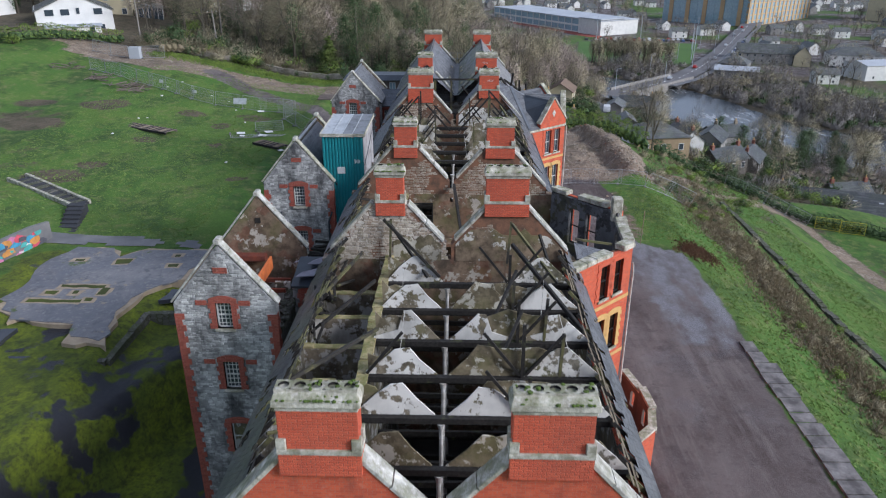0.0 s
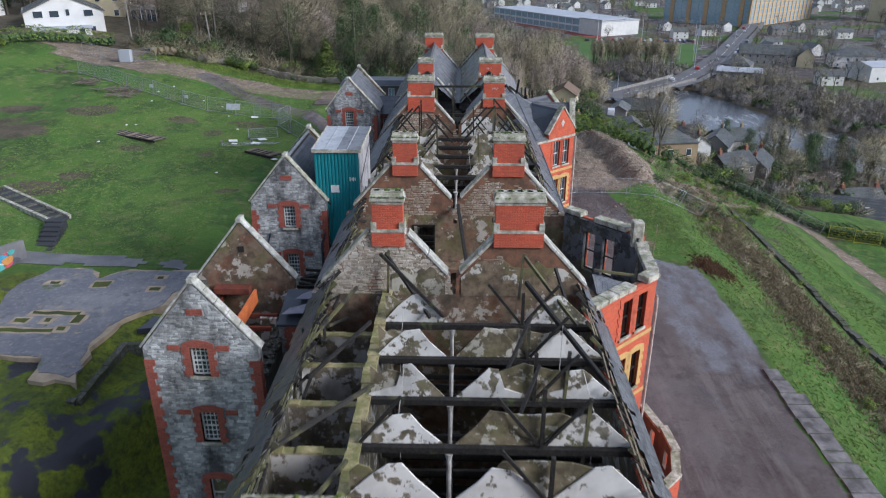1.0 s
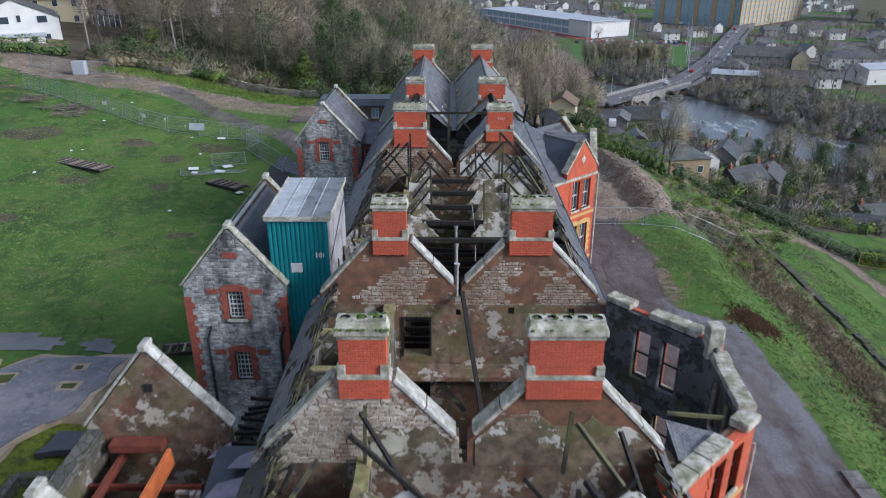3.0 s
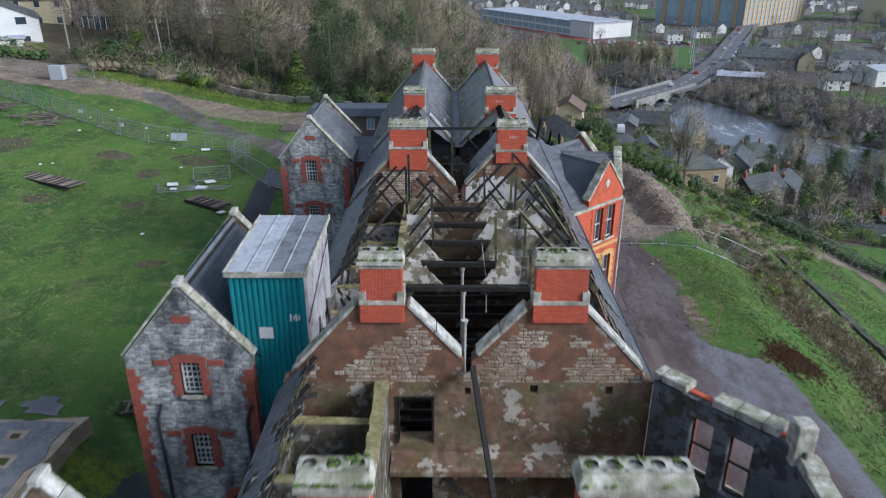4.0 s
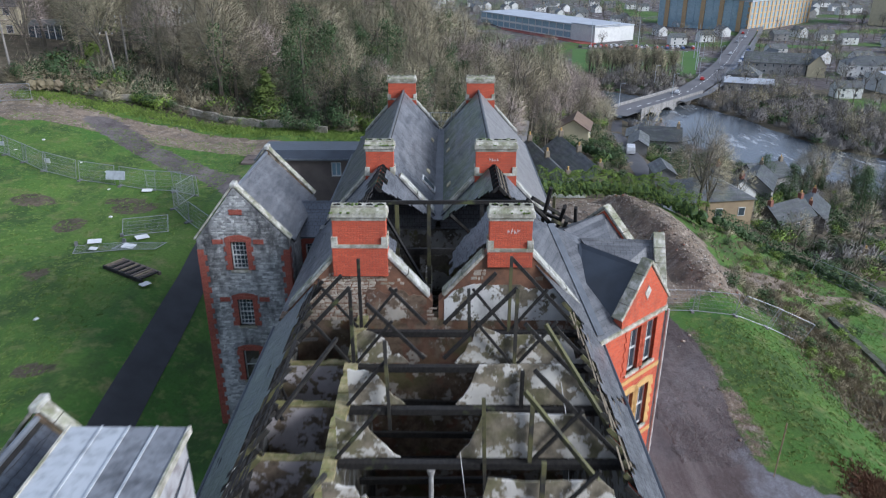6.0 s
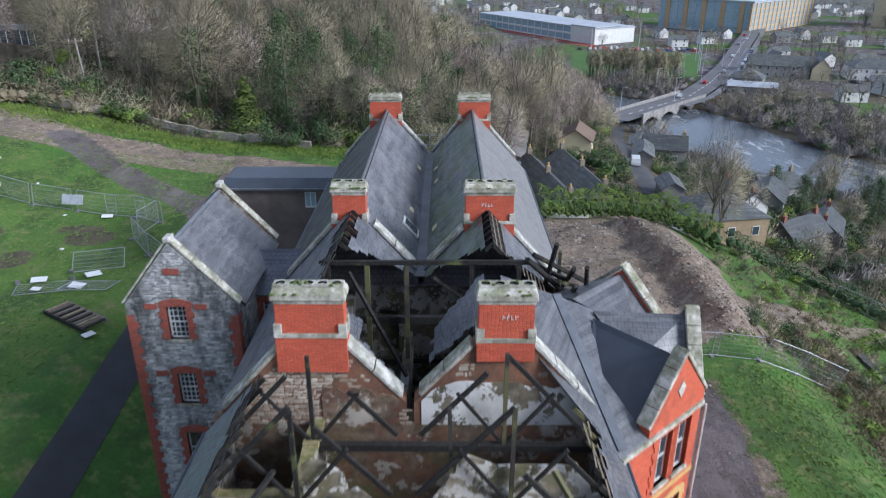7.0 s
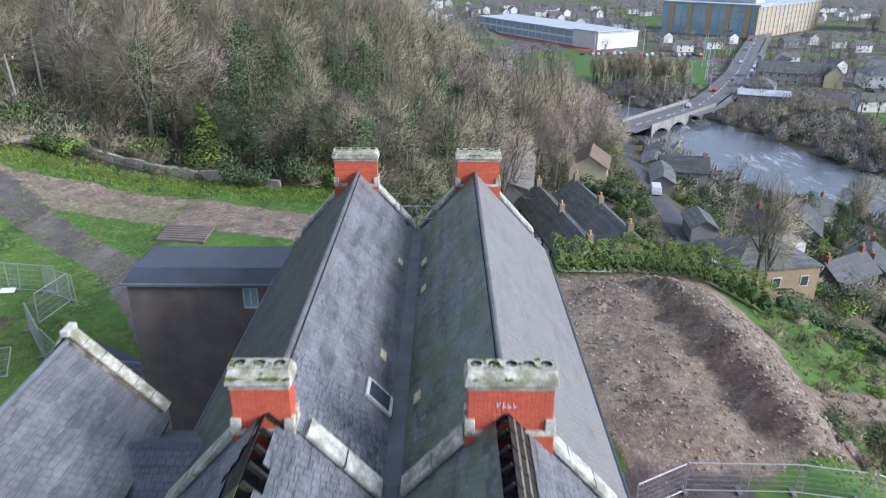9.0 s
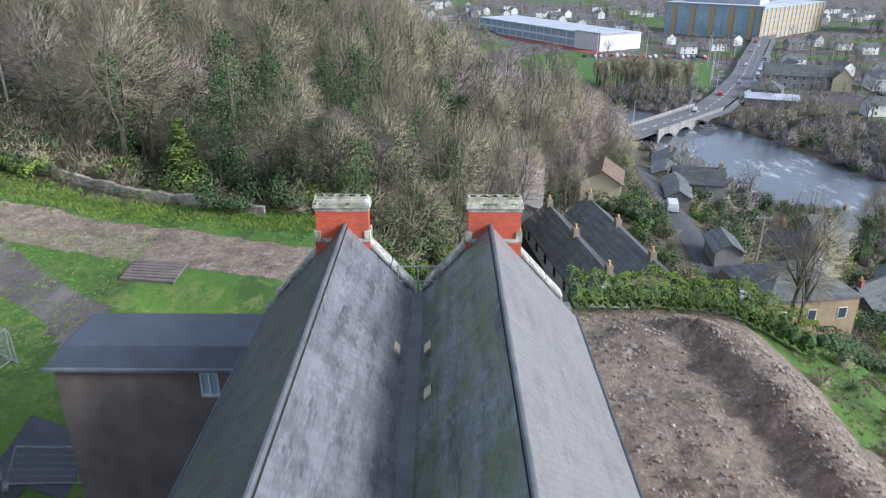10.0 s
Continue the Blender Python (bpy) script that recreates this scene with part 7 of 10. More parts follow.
# ---- trees, hedges and scrub ----
def tri(g, p, q, w, rg, out=None):
    """One thin twig; out is the way out of the crown at its foot."""
    d = (q - p)
    r = Vector((rg.uniform(-1, 1), rg.uniform(-1, 1), rg.uniform(-1, 1)))
    s = d.cross(r if out is None else out + r * 0.6)
    if s.length < 1e-5:
        return
    s = s.normalized() * w
    k = len(g.v)
    g.v += [tuple(p - s), tuple(p + s), tuple(q)]
    g.f.append((k, k + 1, k + 2))
    if out is not None:
        m = (out + d.normalized() * 0.25 + r * 0.15).normalized()
        g.n += [m, m, m]
        if s.cross(d).dot(m) < 0:
            g.f[-1] = (k, k + 2, k + 1)


def bare_tree(h, spread, seed, clusters=54, twigs=20, w=0.02, fine_wood=True):
    """Trunk and spreading limbs, with a rounded crown of fine winter twigs that fan out of many branch ends."""
    rg = random.Random(seed)
    wood, fine = Geo(), Geo()
    R, rz, mid = 0.31 * h * spread, 0.42 * h, Vector((0, 0, 0.55 * h))
    top = Vector((rg.uniform(-0.03, 0.03) * h, rg.uniform(-0.03, 0.03) * h, 0.5 * h))
    wood.tube([(0, 0, -0.3), top * 0.45, top], [h * 0.022, h * 0.016, h * 0.007], 5, False)
    nodes = [top]
    for i in range(8):
        a = 2.4 * i + rg.uniform(-0.4, 0.4)
        o = top * rg.uniform(0.4, 0.95)
        up = rg.uniform(0.15, 0.75)
        e = mid + Vector((math.cos(a) * R * (1 - 0.6 * up), math.sin(a) * R * (1 - 0.6 * up), rz * up)) * 0.68
        bend = o.lerp(e, 0.5) + Vector((rg.uniform(-0.03, 0.03), rg.uniform(-0.03, 0.03), -0.03)) * h
        wood.tube([o, bend, e], [h * 0.009, h * 0.006, h * 0.003], 4 if fine_wood else 3, False)
        nodes += [o, bend, o.lerp(bend, 0.5), bend.lerp(e, 0.5), e]
    spread_out = 2.2 / math.sqrt(clusters)
    for i in range(clusters):
        z = 1 - 1.55 * (i + 0.5) / clusters
        a = 2.39996 * i + rg.uniform(-0.3, 0.3)
        q = math.sqrt(max(0.0, 1 - z * z))
        out = Vector((q * math.cos(a), q * math.sin(a), z))
        k = rg.uniform(0.78, 1.0) + 0.3 * noise.noise(out * 1.6 + Vector((seed * 3.1, 0, 0)))
        tip = mid + Vector((out.x * R, out.y * R, out.z * rz)) * k
        o = min(nodes, key=lambda n: (n - tip).length)
        if fine_wood:
            wood.tube([o, tip], [h * 0.003, h * 0.001], 3, False)
        else:
            tri(fine, o, tip, w, rg, out)
        for j in range(twigs):
            way = (out + Vector((rg.gauss(0, 1), rg.gauss(0, 1), rg.gauss(0, 1))) * spread_out).normalized()
            q = (0.88 + 0.3 * noise.noise(way * 1.6 + Vector((seed * 3.1, 0, 0)))) * rg.uniform(0.62, 1.0)
            b = mid + Vector((way.x * R, way.y * R, way.z * rz)) * q
            e = (way + Vector((rg.uniform(-1, 1), rg.uniform(-1, 1), rg.uniform(-0.3, 1.2))) * 0.6).normalized()
            L = rg.uniform(0.05, 0.1) * h
            tri(fine, b, b + e * L, w, rg, way + Vector((0, 0, 0.3)))
            b2 = b + e * L * rg.uniform(0.25, 0.8)
            e2 = (e + Vector((rg.uniform(-1, 1), rg.uniform(-1, 1), rg.uniform(-0.2, 1.0))) * 0.55).normalized()
            tri(fine, b2, b2 + e2 * L * 0.6, w * 0.8, rg, way + Vector((0, 0, 0.3)))
    return wood.mesh("trunk"), fine.mesh("crown")


def leaf_cloud(g, c, r, n, size, rg, squash=1.0):
    """Small leaf faces through a clump, thinner towards its uneven outside."""
    for i in range(n):
        d = Vector((rg.gauss(0, 1), rg.gauss(0, 1), rg.gauss(0, 1))).normalized()
        q = r * (0.55 + 0.5 * rg.random()) * (0.8 + 0.45 * noise.noise(d * 1.7 + Vector(c)))
        p = Vector(c) + Vector((d.x * q, d.y * q, d.z * q * squash))
        a = Vector((rg.uniform(-1, 1), rg.uniform(-1, 1), rg.uniform(-1, 1))).normalized() * size * rg.uniform(0.6, 1.3)
        b = a.cross(d + Vector((0, 0, 0.4)))
        b = b.normalized() * size * 0.6 if b.length > 1e-4 else Vector((size, 0, 0))
        k = len(g.v)
        g.v += [tuple(p - a), tuple(p + b), tuple(p + a), tuple(p - b)]
        m = (d + Vector((0, 0, 0.35)) + a.normalized() * 0.25).normalized()
        g.n += [m] * 4
        g.f.append((k, k + 1, k + 2, k + 3) if a.cross(b).dot(m) < 0 else (k, k + 3, k + 2, k + 1))


def ivy_tree(h, seed, mat_shape="column"):
    rg = random.Random(seed)
    wood, leaf = Geo(), Geo()
    wood.tube([(0, 0, -0.3), (0.1, 0, h * 0.5), (0, 0.1, h)], [h * 0.022, h * 0.016, 0.03], 6)
    n = 15
    for i in range(n):
        f = (i + 0.5) / n
        if mat_shape == "cone":
            r = h * 0.22 * (1.02 - f) + 0.2
        else:
            r = h * 0.23 * (0.55 + 0.8 * math.sin(math.pi * min(1, f * 1.05)))
        a = rg.uniform(0, 6.28)
        leaf_cloud(leaf, (0.35 * r * math.cos(a), 0.35 * r * math.sin(a), h * (0.06 + 0.92 * f)), r, 270, 0.125, rg, 0.8)
    return wood.mesh("trunk"), leaf.mesh("crown")


def shrub(r, seed, twiggy):
    rg = random.Random(seed)
    g, w = Geo(), Geo()
    for i in range(7):
        a = rg.uniform(0, 6.28)
        w.tube([(0, 0, -0.1), (0.5 * r * math.cos(a), 0.5 * r * math.sin(a), r * rg.uniform(0.6, 1.1))], [0.04, 0.012], 3, False)
    if twiggy:
        for i in range(620):
            d = Vector((rg.gauss(0, 1), rg.gauss(0, 1), abs(rg.gauss(0, 0.8)))).normalized()
            p = d * r * rg.uniform(0.25, 0.95) * (0.75 + 0.5 * noise.noise(d * 2.2 + Vector((seed, 0, 0))))
            tri(g, p, p + (d + Vector((rg.uniform(-1, 1), rg.uniform(-1, 1), rg.uniform(-0.3, 1))) * 1.3).normalized() * r * 0.26, 0.021, rg, d)
    else:
        for i in range(6):
            leaf_cloud(g, (rg.uniform(-0.5, 0.5) * r, rg.uniform(-0.5, 0.5) * r, r * rg.uniform(0.3, 0.8)), r * 0.55, 70, 0.1, rg)
    return w.mesh("stem"), g.mesh("foliage")


BARE = [bare_tree(h, s, 100 + i, 60, 36, 0.0115) for i, (h, s) in enumerate(((12, 1.0), (13, 0.85), (10, 1.25), (12, 1.1), (13, 0.7), (9, 1.4)))]
FARTREE = [bare_tree(h, s, 300 + i, 30, 15, 0.033, False) for i, (h, s) in enumerate(((11, 1.1), (12, 0.9), (9, 1.3), (14, 0.5)))]
TOWNTREE = [bare_tree(h, s, 500 + i, 16, 8, 0.085, False) for i, (h, s) in enumerate(((11, 1.2), (12, 1.0), (9, 1.4)))]
IVIED = [ivy_tree(11, 5), ivy_tree(9, 6), ivy_tree(8, 7, "cone"), ivy_tree(13, 8)]
BUSH = [shrub(1.6, 1, True), shrub(1.8, 2, True), shrub(1.3, 3, False), shrub(1.6, 4, False)]
for pair, mats in [(b, (BARK, TWIG)) for b in BARE] + [(b, (BARK, IVY)) for b in IVIED] + [(BUSH[0], (BARK, SCRUB)), (BUSH[1], (BARK, TWIG)), (BUSH[2], (BARK, HEDGE)), (BUSH[3], (BARK, IVY))]:
    for me, mt in zip(pair, mats):
        me.materials.append(mt)
def thicket(r, seed, leafy):
    """A broad clump of coarse winter twigs or leaves, seen from far off."""
    rg = random.Random(seed)
    g, w = Geo(), Geo()
    w.tube([(0, 0, -0.3), (0.1, 0, r * 0.6)], [0.1, 0.03], 3, False)
    for i in range(130 if leafy else 260):
        d = Vector((rg.gauss(0, 1), rg.gauss(0, 1), abs(rg.gauss(0, 0.9)))).normalized()
        p = Vector((d.x * r, d.y * r, d.z * r * 0.8)) * rg.uniform(0.3, 0.9) * (0.8 + 0.4 * noise.noise(d * 2 + Vector((seed, 0, 0))))
        tri(g, p, p + (d + Vector((rg.uniform(-1, 1), rg.uniform(-1, 1), rg.uniform(-0.1, 1.3)))).normalized() * r * (0.28 if leafy else 0.4), 0.2 if leafy else 0.06, rg, d)
    return w.mesh("stem"), g.mesh("foliage")


THICKET = [thicket(2.6, 1, False), thicket(3.0, 2, False), thicket(2.4, 3, False), thicket(2.2, 4, True)]
for k, pair in enumerate(THICKET):
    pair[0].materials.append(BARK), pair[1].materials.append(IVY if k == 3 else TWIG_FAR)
def ivied_bare(pair, h, seed):
    """A bare tree whose trunk and lower limbs are wrapped in ivy."""
    rg = random.Random(seed)
    g = Geo()
    for i in range(9):
        f = (i + 0.5) / 9
        r = h * (0.06 + 0.07 * math.sin(math.pi * f))
        leaf_cloud(g, (rg.uniform(-0.6, 0.6) * r, rg.uniform(-0.6, 0.6) * r, h * (0.05 + 0.6 * f)), r, 120, 0.13, rg)
    ivy = g.mesh("ivy")
    ivy.materials.append(IVY)
    return (*pair, ivy)


IVYBARE = [ivied_bare(BARE[0], 12, 1), ivied_bare(BARE[1], 13, 2), ivied_bare(BARE[3], 12, 3)]
PINK = [tuple(me.copy() for me in b) for b in BARE[:4]]
for pair in PINK:
    pair[1].materials[0] = TWIG_PINK
CONE = tuple(me.copy() for me in IVIED[2])
CONE[1].materials[0] = CONIFER


def plant(pair, x, y, s, turn, label, category, group, sink=0.0, name="tree"):
    t = base(name, label, category, on_ground(x, y, -sink), group)
    t.matrix_world = Matrix.LocRotScale(on_ground(x, y, -sink), Euler((0, 0, turn)), (s, s, s * (0.9 + 0.25 * ((turn * 7.3) % 1))))
    for me in pair:
        part(me.name.split(".")[0], me, None, t)
    return t


def grove(name, label, plants, category="trees"):
    """Many plants as one mesh: (pair, x, y, scale, turn)."""
    me = bpy.data.meshes.new(name)
    co, idx, tot, mat, nor = [], [], [], [], []
    off = 0
    cache, slots = {}, []
    for pair, x, y, s, turn in plants:
        base_p = np.array(on_ground(x, y))
        c, t = math.cos(turn), math.sin(turn)
        rot = np.array(((c, t, 0), (-t, c, 0), (0, 0, 1)))
        for m in pair:
            if m.name not in cache:
                v = np.empty(len(m.vertices) * 3)
                m.vertices.foreach_get("co", v)
                li = np.empty(len(m.loops), dtype=np.int64)
                m.loops.foreach_get("vertex_index", li)
                lt = np.empty(len(m.polygons), dtype=np.int64)
                m.polygons.foreach_get("loop_total", lt)
                if m.materials[0] not in slots:
                    slots.append(m.materials[0])
                nv = np.empty(len(m.vertices) * 3, dtype=np.float32)
                if "crown_normal" in m.attributes:
                    m.attributes["crown_normal"].data.foreach_get("vector", nv)
                else:
                    m.vertex_normals.foreach_get("vector", nv)
                cache[m.name] = (v.reshape(-1, 3), li, lt, slots.index(m.materials[0]), nv.reshape(-1, 3))
            v, li, lt, k, nv = cache[m.name]
            nor.append(nv @ rot)
            co.append(v @ rot * s + base_p)
            idx.append(li + off)
            tot.append(lt)
            mat.append(np.full(len(lt), k))
            off += len(v)
    co, idx, tot, mat = (np.concatenate(q) for q in (co, idx, tot, mat))
    me.vertices.add(len(co))
    me.vertices.foreach_set("co", co.ravel())
    me.loops.add(len(idx))
    me.loops.foreach_set("vertex_index", idx.astype(np.int32))
    me.polygons.add(len(tot))
    me.polygons.foreach_set("loop_start", np.concatenate(([0], np.cumsum(tot)[:-1])).astype(np.int32))
    for q in slots:
        me.materials.append(q)
    me.polygons.foreach_set("material_index", mat.astype(np.int32))
    me.update(calc_edges=True)
    me.polygons.foreach_set("use_smooth", [True] * len(tot))
    me.normals_split_custom_set_from_vertices(np.concatenate(nor).tolist())
    return tagged(new(name, me), label, category, kind="stuff")


def wooded(x, y):
    """Where the wood on the hillside stands."""
    right = 4 + 0.33 * (y - 122) if y < 190 else 26 + 0.32 * (y - 190)
    if y < 118 or x > right or y > 345:
        return False
    left = -60 if y < 150 else -140
    if x < left:
        return False
    if y < 123 + 0.25 * max(0, -10 - x) + (4 if x < -30 else 0):
        return False
    if -33 < x < -13 and 122 < y < 148 and abs(x + 21 - 0.35 * (y - 134)) < 5.5:
        return False
    return True


rg = random.Random(77)
spots = []
tries = 0
while len(spots) < 620 and tries < 40000:
    tries += 1
    y = 118 + 227 * rg.random() ** 1.25
    x = rg.uniform(-140, 62)
    if not wooded(x, y):
        continue
    # a fan that widens down the valley
    if abs(x - 2) > 0.72 * (y - 20):
        continue
    gap = 4.7 + 2.2 * rg.random() + 0.006 * (y - 118)
    if any((x - a) ** 2 + (y - b) ** 2 < gap * gap for a, b in spots):
        continue
    spots.append((x, y))
near = sorted(spots, key=lambda q: q[1])[:230]
for x, y in near:
    f = rg.random()
    s = rg.uniform(0.8, 1.35) * (0.75 if y < 127 else 1.0)
    if f < 0.13:
        plant(IVIED[rg.choice((0, 1, 3))], x, y, s * 0.85, rg.uniform(0, 6), "ivy-clad dark evergreen tree in the winter wood", "tree", "trees of the wood")
    elif f < 0.34:
        plant(rg.choice(IVYBARE), x, y, s, rg.uniform(0, 6), "bare winter tree with ivy round its trunk in the wood", "tree", "trees of the wood")
    elif f < 0.5:
        plant(rg.choice(PINK), x, y, s, rg.uniform(0, 6), "bare winter tree with reddish twigs in the wood", "tree", "trees of the wood")
    else:
        plant(rg.choice(BARE), x, y, s, rg.uniform(0, 6), "bare grey-brown winter tree in the hillside wood", "tree", "trees of the wood")
PINKFAR = [tuple(me.copy() for me in b) for b in FARTREE[:2]]
PINKTOWN = [tuple(me.copy() for me in b) for b in TOWNTREE[:2]]
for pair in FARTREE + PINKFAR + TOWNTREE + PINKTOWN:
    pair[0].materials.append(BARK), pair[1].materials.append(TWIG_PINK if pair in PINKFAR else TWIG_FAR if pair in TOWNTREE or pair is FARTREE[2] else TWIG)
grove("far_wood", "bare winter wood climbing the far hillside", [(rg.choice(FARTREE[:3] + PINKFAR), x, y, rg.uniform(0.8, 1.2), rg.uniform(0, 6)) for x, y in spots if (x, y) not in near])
# trees that stand out
cone = plant(CONE, -22.4, 125.0, 0.72, 0.5, "small yellow-green conifer before the wood", "tree", "")
cone.scale = (1.5, 1.5, 0.86)
plant(IVIED[3], -17.6, 125.5, 0.95, 1.5, "dark ivy-clad evergreen behind the old wall", "tree", "")
plant(IVIED[0], -14.0, 127.5, 0.95, 4.5, "dark ivy-clad evergreen behind the old wall", "tree", "")
plant(IVIED[1], 6.8, 173.0, 1.5, 2.5, "tall dark pine on the wooded hill", "tree", "")
plant(BARE[2], -1.5, 121.0, 0.95, 2.2, "broad bare tree behind the end gable", "tree", "")
plant(BARE[5], -8.5, 122.0, 0.9, 4.2, "broad bare tree behind the end gable", "tree", "")
plant(PINK[3], 8.0, 133.0, 1.0, 1.2, "large bare tree with reddish twigs above the cottages", "tree", "")
plant(IVIED[1], -9.5, 123.5, 0.75, 3.1, "ivy-clad evergreen behind the old wall", "tree", "")
plant(BARE[3], 32.3, 120.0, 1.0, 0.4, "broad round-crowned bare tree beside the clipped hedge", "tree", "")
plant(BARE[4], 34.2, 121.6, 0.8, 3.4, "slender leaning bare tree beside the clipped hedge", "tree", "")
for x, y, k in ((-39, 126.5, 0), (-36, 127.0, 1), (-33, 126.0, 0), (-28.5, 125.5, 1), (-26, 127, 0), (-42, 125.0, 1), (-46, 124, 3),   (-37.4, 124.6, 2), (-35.8, 124.6, 2), (-16.0, 120.6, 3), (-14.0, 120.6, 3), (-11.5, 120.8, 3), (-9.0, 120.6, 2), (-6.5, 120.2, 3), (-3.5, 119.4, 3), (-1.0, 118.6, 2), (-18.5, 120.4, 3),  (-72, 116, 2), (-76, 114, 3), (-31, 127, 1), (-25, 125.2, 0), (1.5, 118.2, 2), (4.0, 118.6, 3), (6.5, 118.6, 2), (9.0, 118.8, 3)):
    plant(BUSH[k], x, y, rg.uniform(0.9, 1.5), rg.uniform(0, 6), ("dry brown shrub along the field wall", "bare twiggy shrub along the field wall", "leafy green bramble along the field wall", "dark evergreen shrub along the field wall")[k], "shrub", "shrubs along the wall", name="shrub")
# undergrowth: shrubs behind the old wall, and at the foot of the wood
def wall_line(x):
    """The line of the old field wall."""
    return 125.6 - 0.3 * max(0, x + 34)


under = []
for i in range(420):
    if i < 170:
        x = rg.uniform(-56, 2)
        y = 127.4 - 0.3 * max(0, x + 34) + 12 * rg.random() ** 1.6
        k = rg.choice((0, 1, 1, 1, 3, 3, 2))
        if -31 < x < -14 and y > 130.5 - 0.3 * max(0, x + 34):
            continue
    else:
        y = 122 + 75 * rg.random() ** 2.0
        x = rg.uniform(-62, 30)
        k = rg.choice((0, 1, 1, 1, 3, 3, 2))
        if not wooded(x, y):
            continue
    if near_line(x, y, TRACK) < 4:
        continue
    under.append((BUSH[k], x, y, rg.uniform(1.0, 1.9), rg.uniform(0, 6)))
for i in range(46):
    x = rg.uniform(-52, -14)
    under.append((BUSH[rg.choice((0, 1, 2, 2, 3, 3))], x, 125.6 - 0.3 * max(0, x + 34) + rg.uniform(-0.2, 1.6), rg.uniform(0.35, 0.8), rg.uniform(0, 6)))
under.append((BUSH[3], -49.3, 129.8, 2.2, 1.0))
under += [(BUSH[3], x, wall_line(x) - 0.3, q, x) for x, q in ((-44.5, 0.7), (-36.5, 0.9), (-34.8, 0.8), (-33.0, 0.6), (-28.2, 0.4), (-25.6, 0.35), (-22.4, 0.5), (-17.5, 0.9), (-16.0, 1.0))]
under += [(BUSH[3], -37.1, 125.0, 1.3, 2.0), (BUSH[2], -38.6, 124.8, 1.1, 2.6)]
grove("undergrowth", "brown and evergreen undergrowth at the foot of the wood", under, "shrubs")
for x, y, k, sc in ((-29.5, 133.5, 2, 0.7), (-24.5, 131.5, 5, 0.75), (-20.0, 128.5, 3, 0.6), (-33.5, 136.0, 0, 0.8), (-12.5, 126.5, 0, 0.85), (-5.0, 126.0, 3, 0.9), (2.5, 125.5, 2, 0.9)):
    plant(BARE[k], x, y, sc, x, "rounded bare winter tree behind the field wall", "tree", "trees behind the field wall")
for x, y, k, sc in ((4.5, 140.0, 1, 0.8), (8.0, 142.0, 0, 0.75), (3.5, 147.0, 3, 0.85), (16.5, 146.5, 2, 0.7), (17.0, 152.0, 0, 0.75), (15.5, 160.0, 1, 0.9), (20.5, 163.0, 3, 0.9), (26.5, 163.5, 2, 0.8), (26.0, 170.0, 0, 0.9), (21.0, 172.0, 1, 1.0), (12.0, 163.0, 3, 0.95), (28.5, 178.0, 2, 0.9), (24.0, 181.0, 0, 1.0), (31.0, 190.0, 3, 0.9)):
    plant((PINK if k in (0, 3) else BARE)[k], x, y, sc, x * 1.7, "bare winter tree above the lane", "tree", "trees above the lane")
for x, y, k, sc in ((14.5, 150.5, 3, 1.5), (18.5, 156.5, 2, 1.3), (19.0, 159.5, 3, 1.4), (25.8, 152.2, 3, 1.3), (27.4, 157.0, 2, 1.3), (26.2, 160.2, 3, 1.5), (16.0, 143.2, 3, 1.2), (14.8, 146.0, 1, 1.4), (20.6, 152.2, 3, 1.1), (23.4, 161.0, 3, 1.2), (28.8, 147.5, 2, 1.1), (28.6, 152.0, 3, 1.2)):
    plant(BUSH[k], x, y, sc, x, ("dry brown shrub beside the cream house", "bare twiggy shrub beside the cream house", "leafy green shrub beside the cream house", "dark evergreen shrub beside the cream house")[k], "shrub", "shrubs round the cream house", name="shrub")
for x, y, k, sc in ((26.6, 94.0, 3, 0.8), (26.9, 90.6, 0, 0.8), (29.0, 91.6, 3, 0.7), (30.6, 95.0, 3, 0.8), (25.9, 91.8, 3, 0.6), (31.8, 92.4, 0, 0.8), (28.2, 96.4, 1, 0.8), (33.6, 94.6, 0, 0.7)):
    plant(BUSH[k], x, y, sc, x, ("dry brown bramble on the slope", "bare twiggy shrub on the slope", "", "dark bramble bush on the slope")[k], "shrub", "bushes on the slope", name="shrub")
for x, y, k, sc in ((-20.5, 133.0, 0, 0.85), (-6.5, 121.5, 1, 0.8), (-2.5, 126.5, 3, 0.7), (1.5, 131.5, 0, 0.8), (-31.0, 143.0, 1, 1.0), (-11.5, 139.5, 3, 0.8), (-44.0, 146.0, 0, 0.9), (3.0, 155.0, 1, 1.0), (-22.0, 156.0, 0, 1.0)):
    plant(IVIED[k], x, y, sc, x, "ivy-clad dark evergreen tree in the winter wood", "tree", "trees of the wood")
# dark trees between the houses and the river
for x, y, k, sc in ((62.4, 168.5, 0, 0.75), (68.6, 169.0, 1, 0.8), (74.0, 162.0, 2, 0.7), (82.0, 167.5, 0, 0.95), (84.0, 190.0, 1, 1.05), (89.5, 197.0, 2, 1.1), (95.0, 192.0, 0, 1.1), (101.5, 189.0, 1, 1.05), (78.0, 182.0, 2, 0.9), (91.0, 181.0, 0, 1.0), (99.0, 178.0, 2, 1.1), (108.0, 184.0, 1, 1.1), (88.0, 160.0, 1, 0.9)):
    plant(IVYBARE[k] if (x * 2) % 3 < 1.6 else IVIED[k], x, y, sc, x, "dark ivy-covered winter tree above the river", "tree", "dark trees above the river")
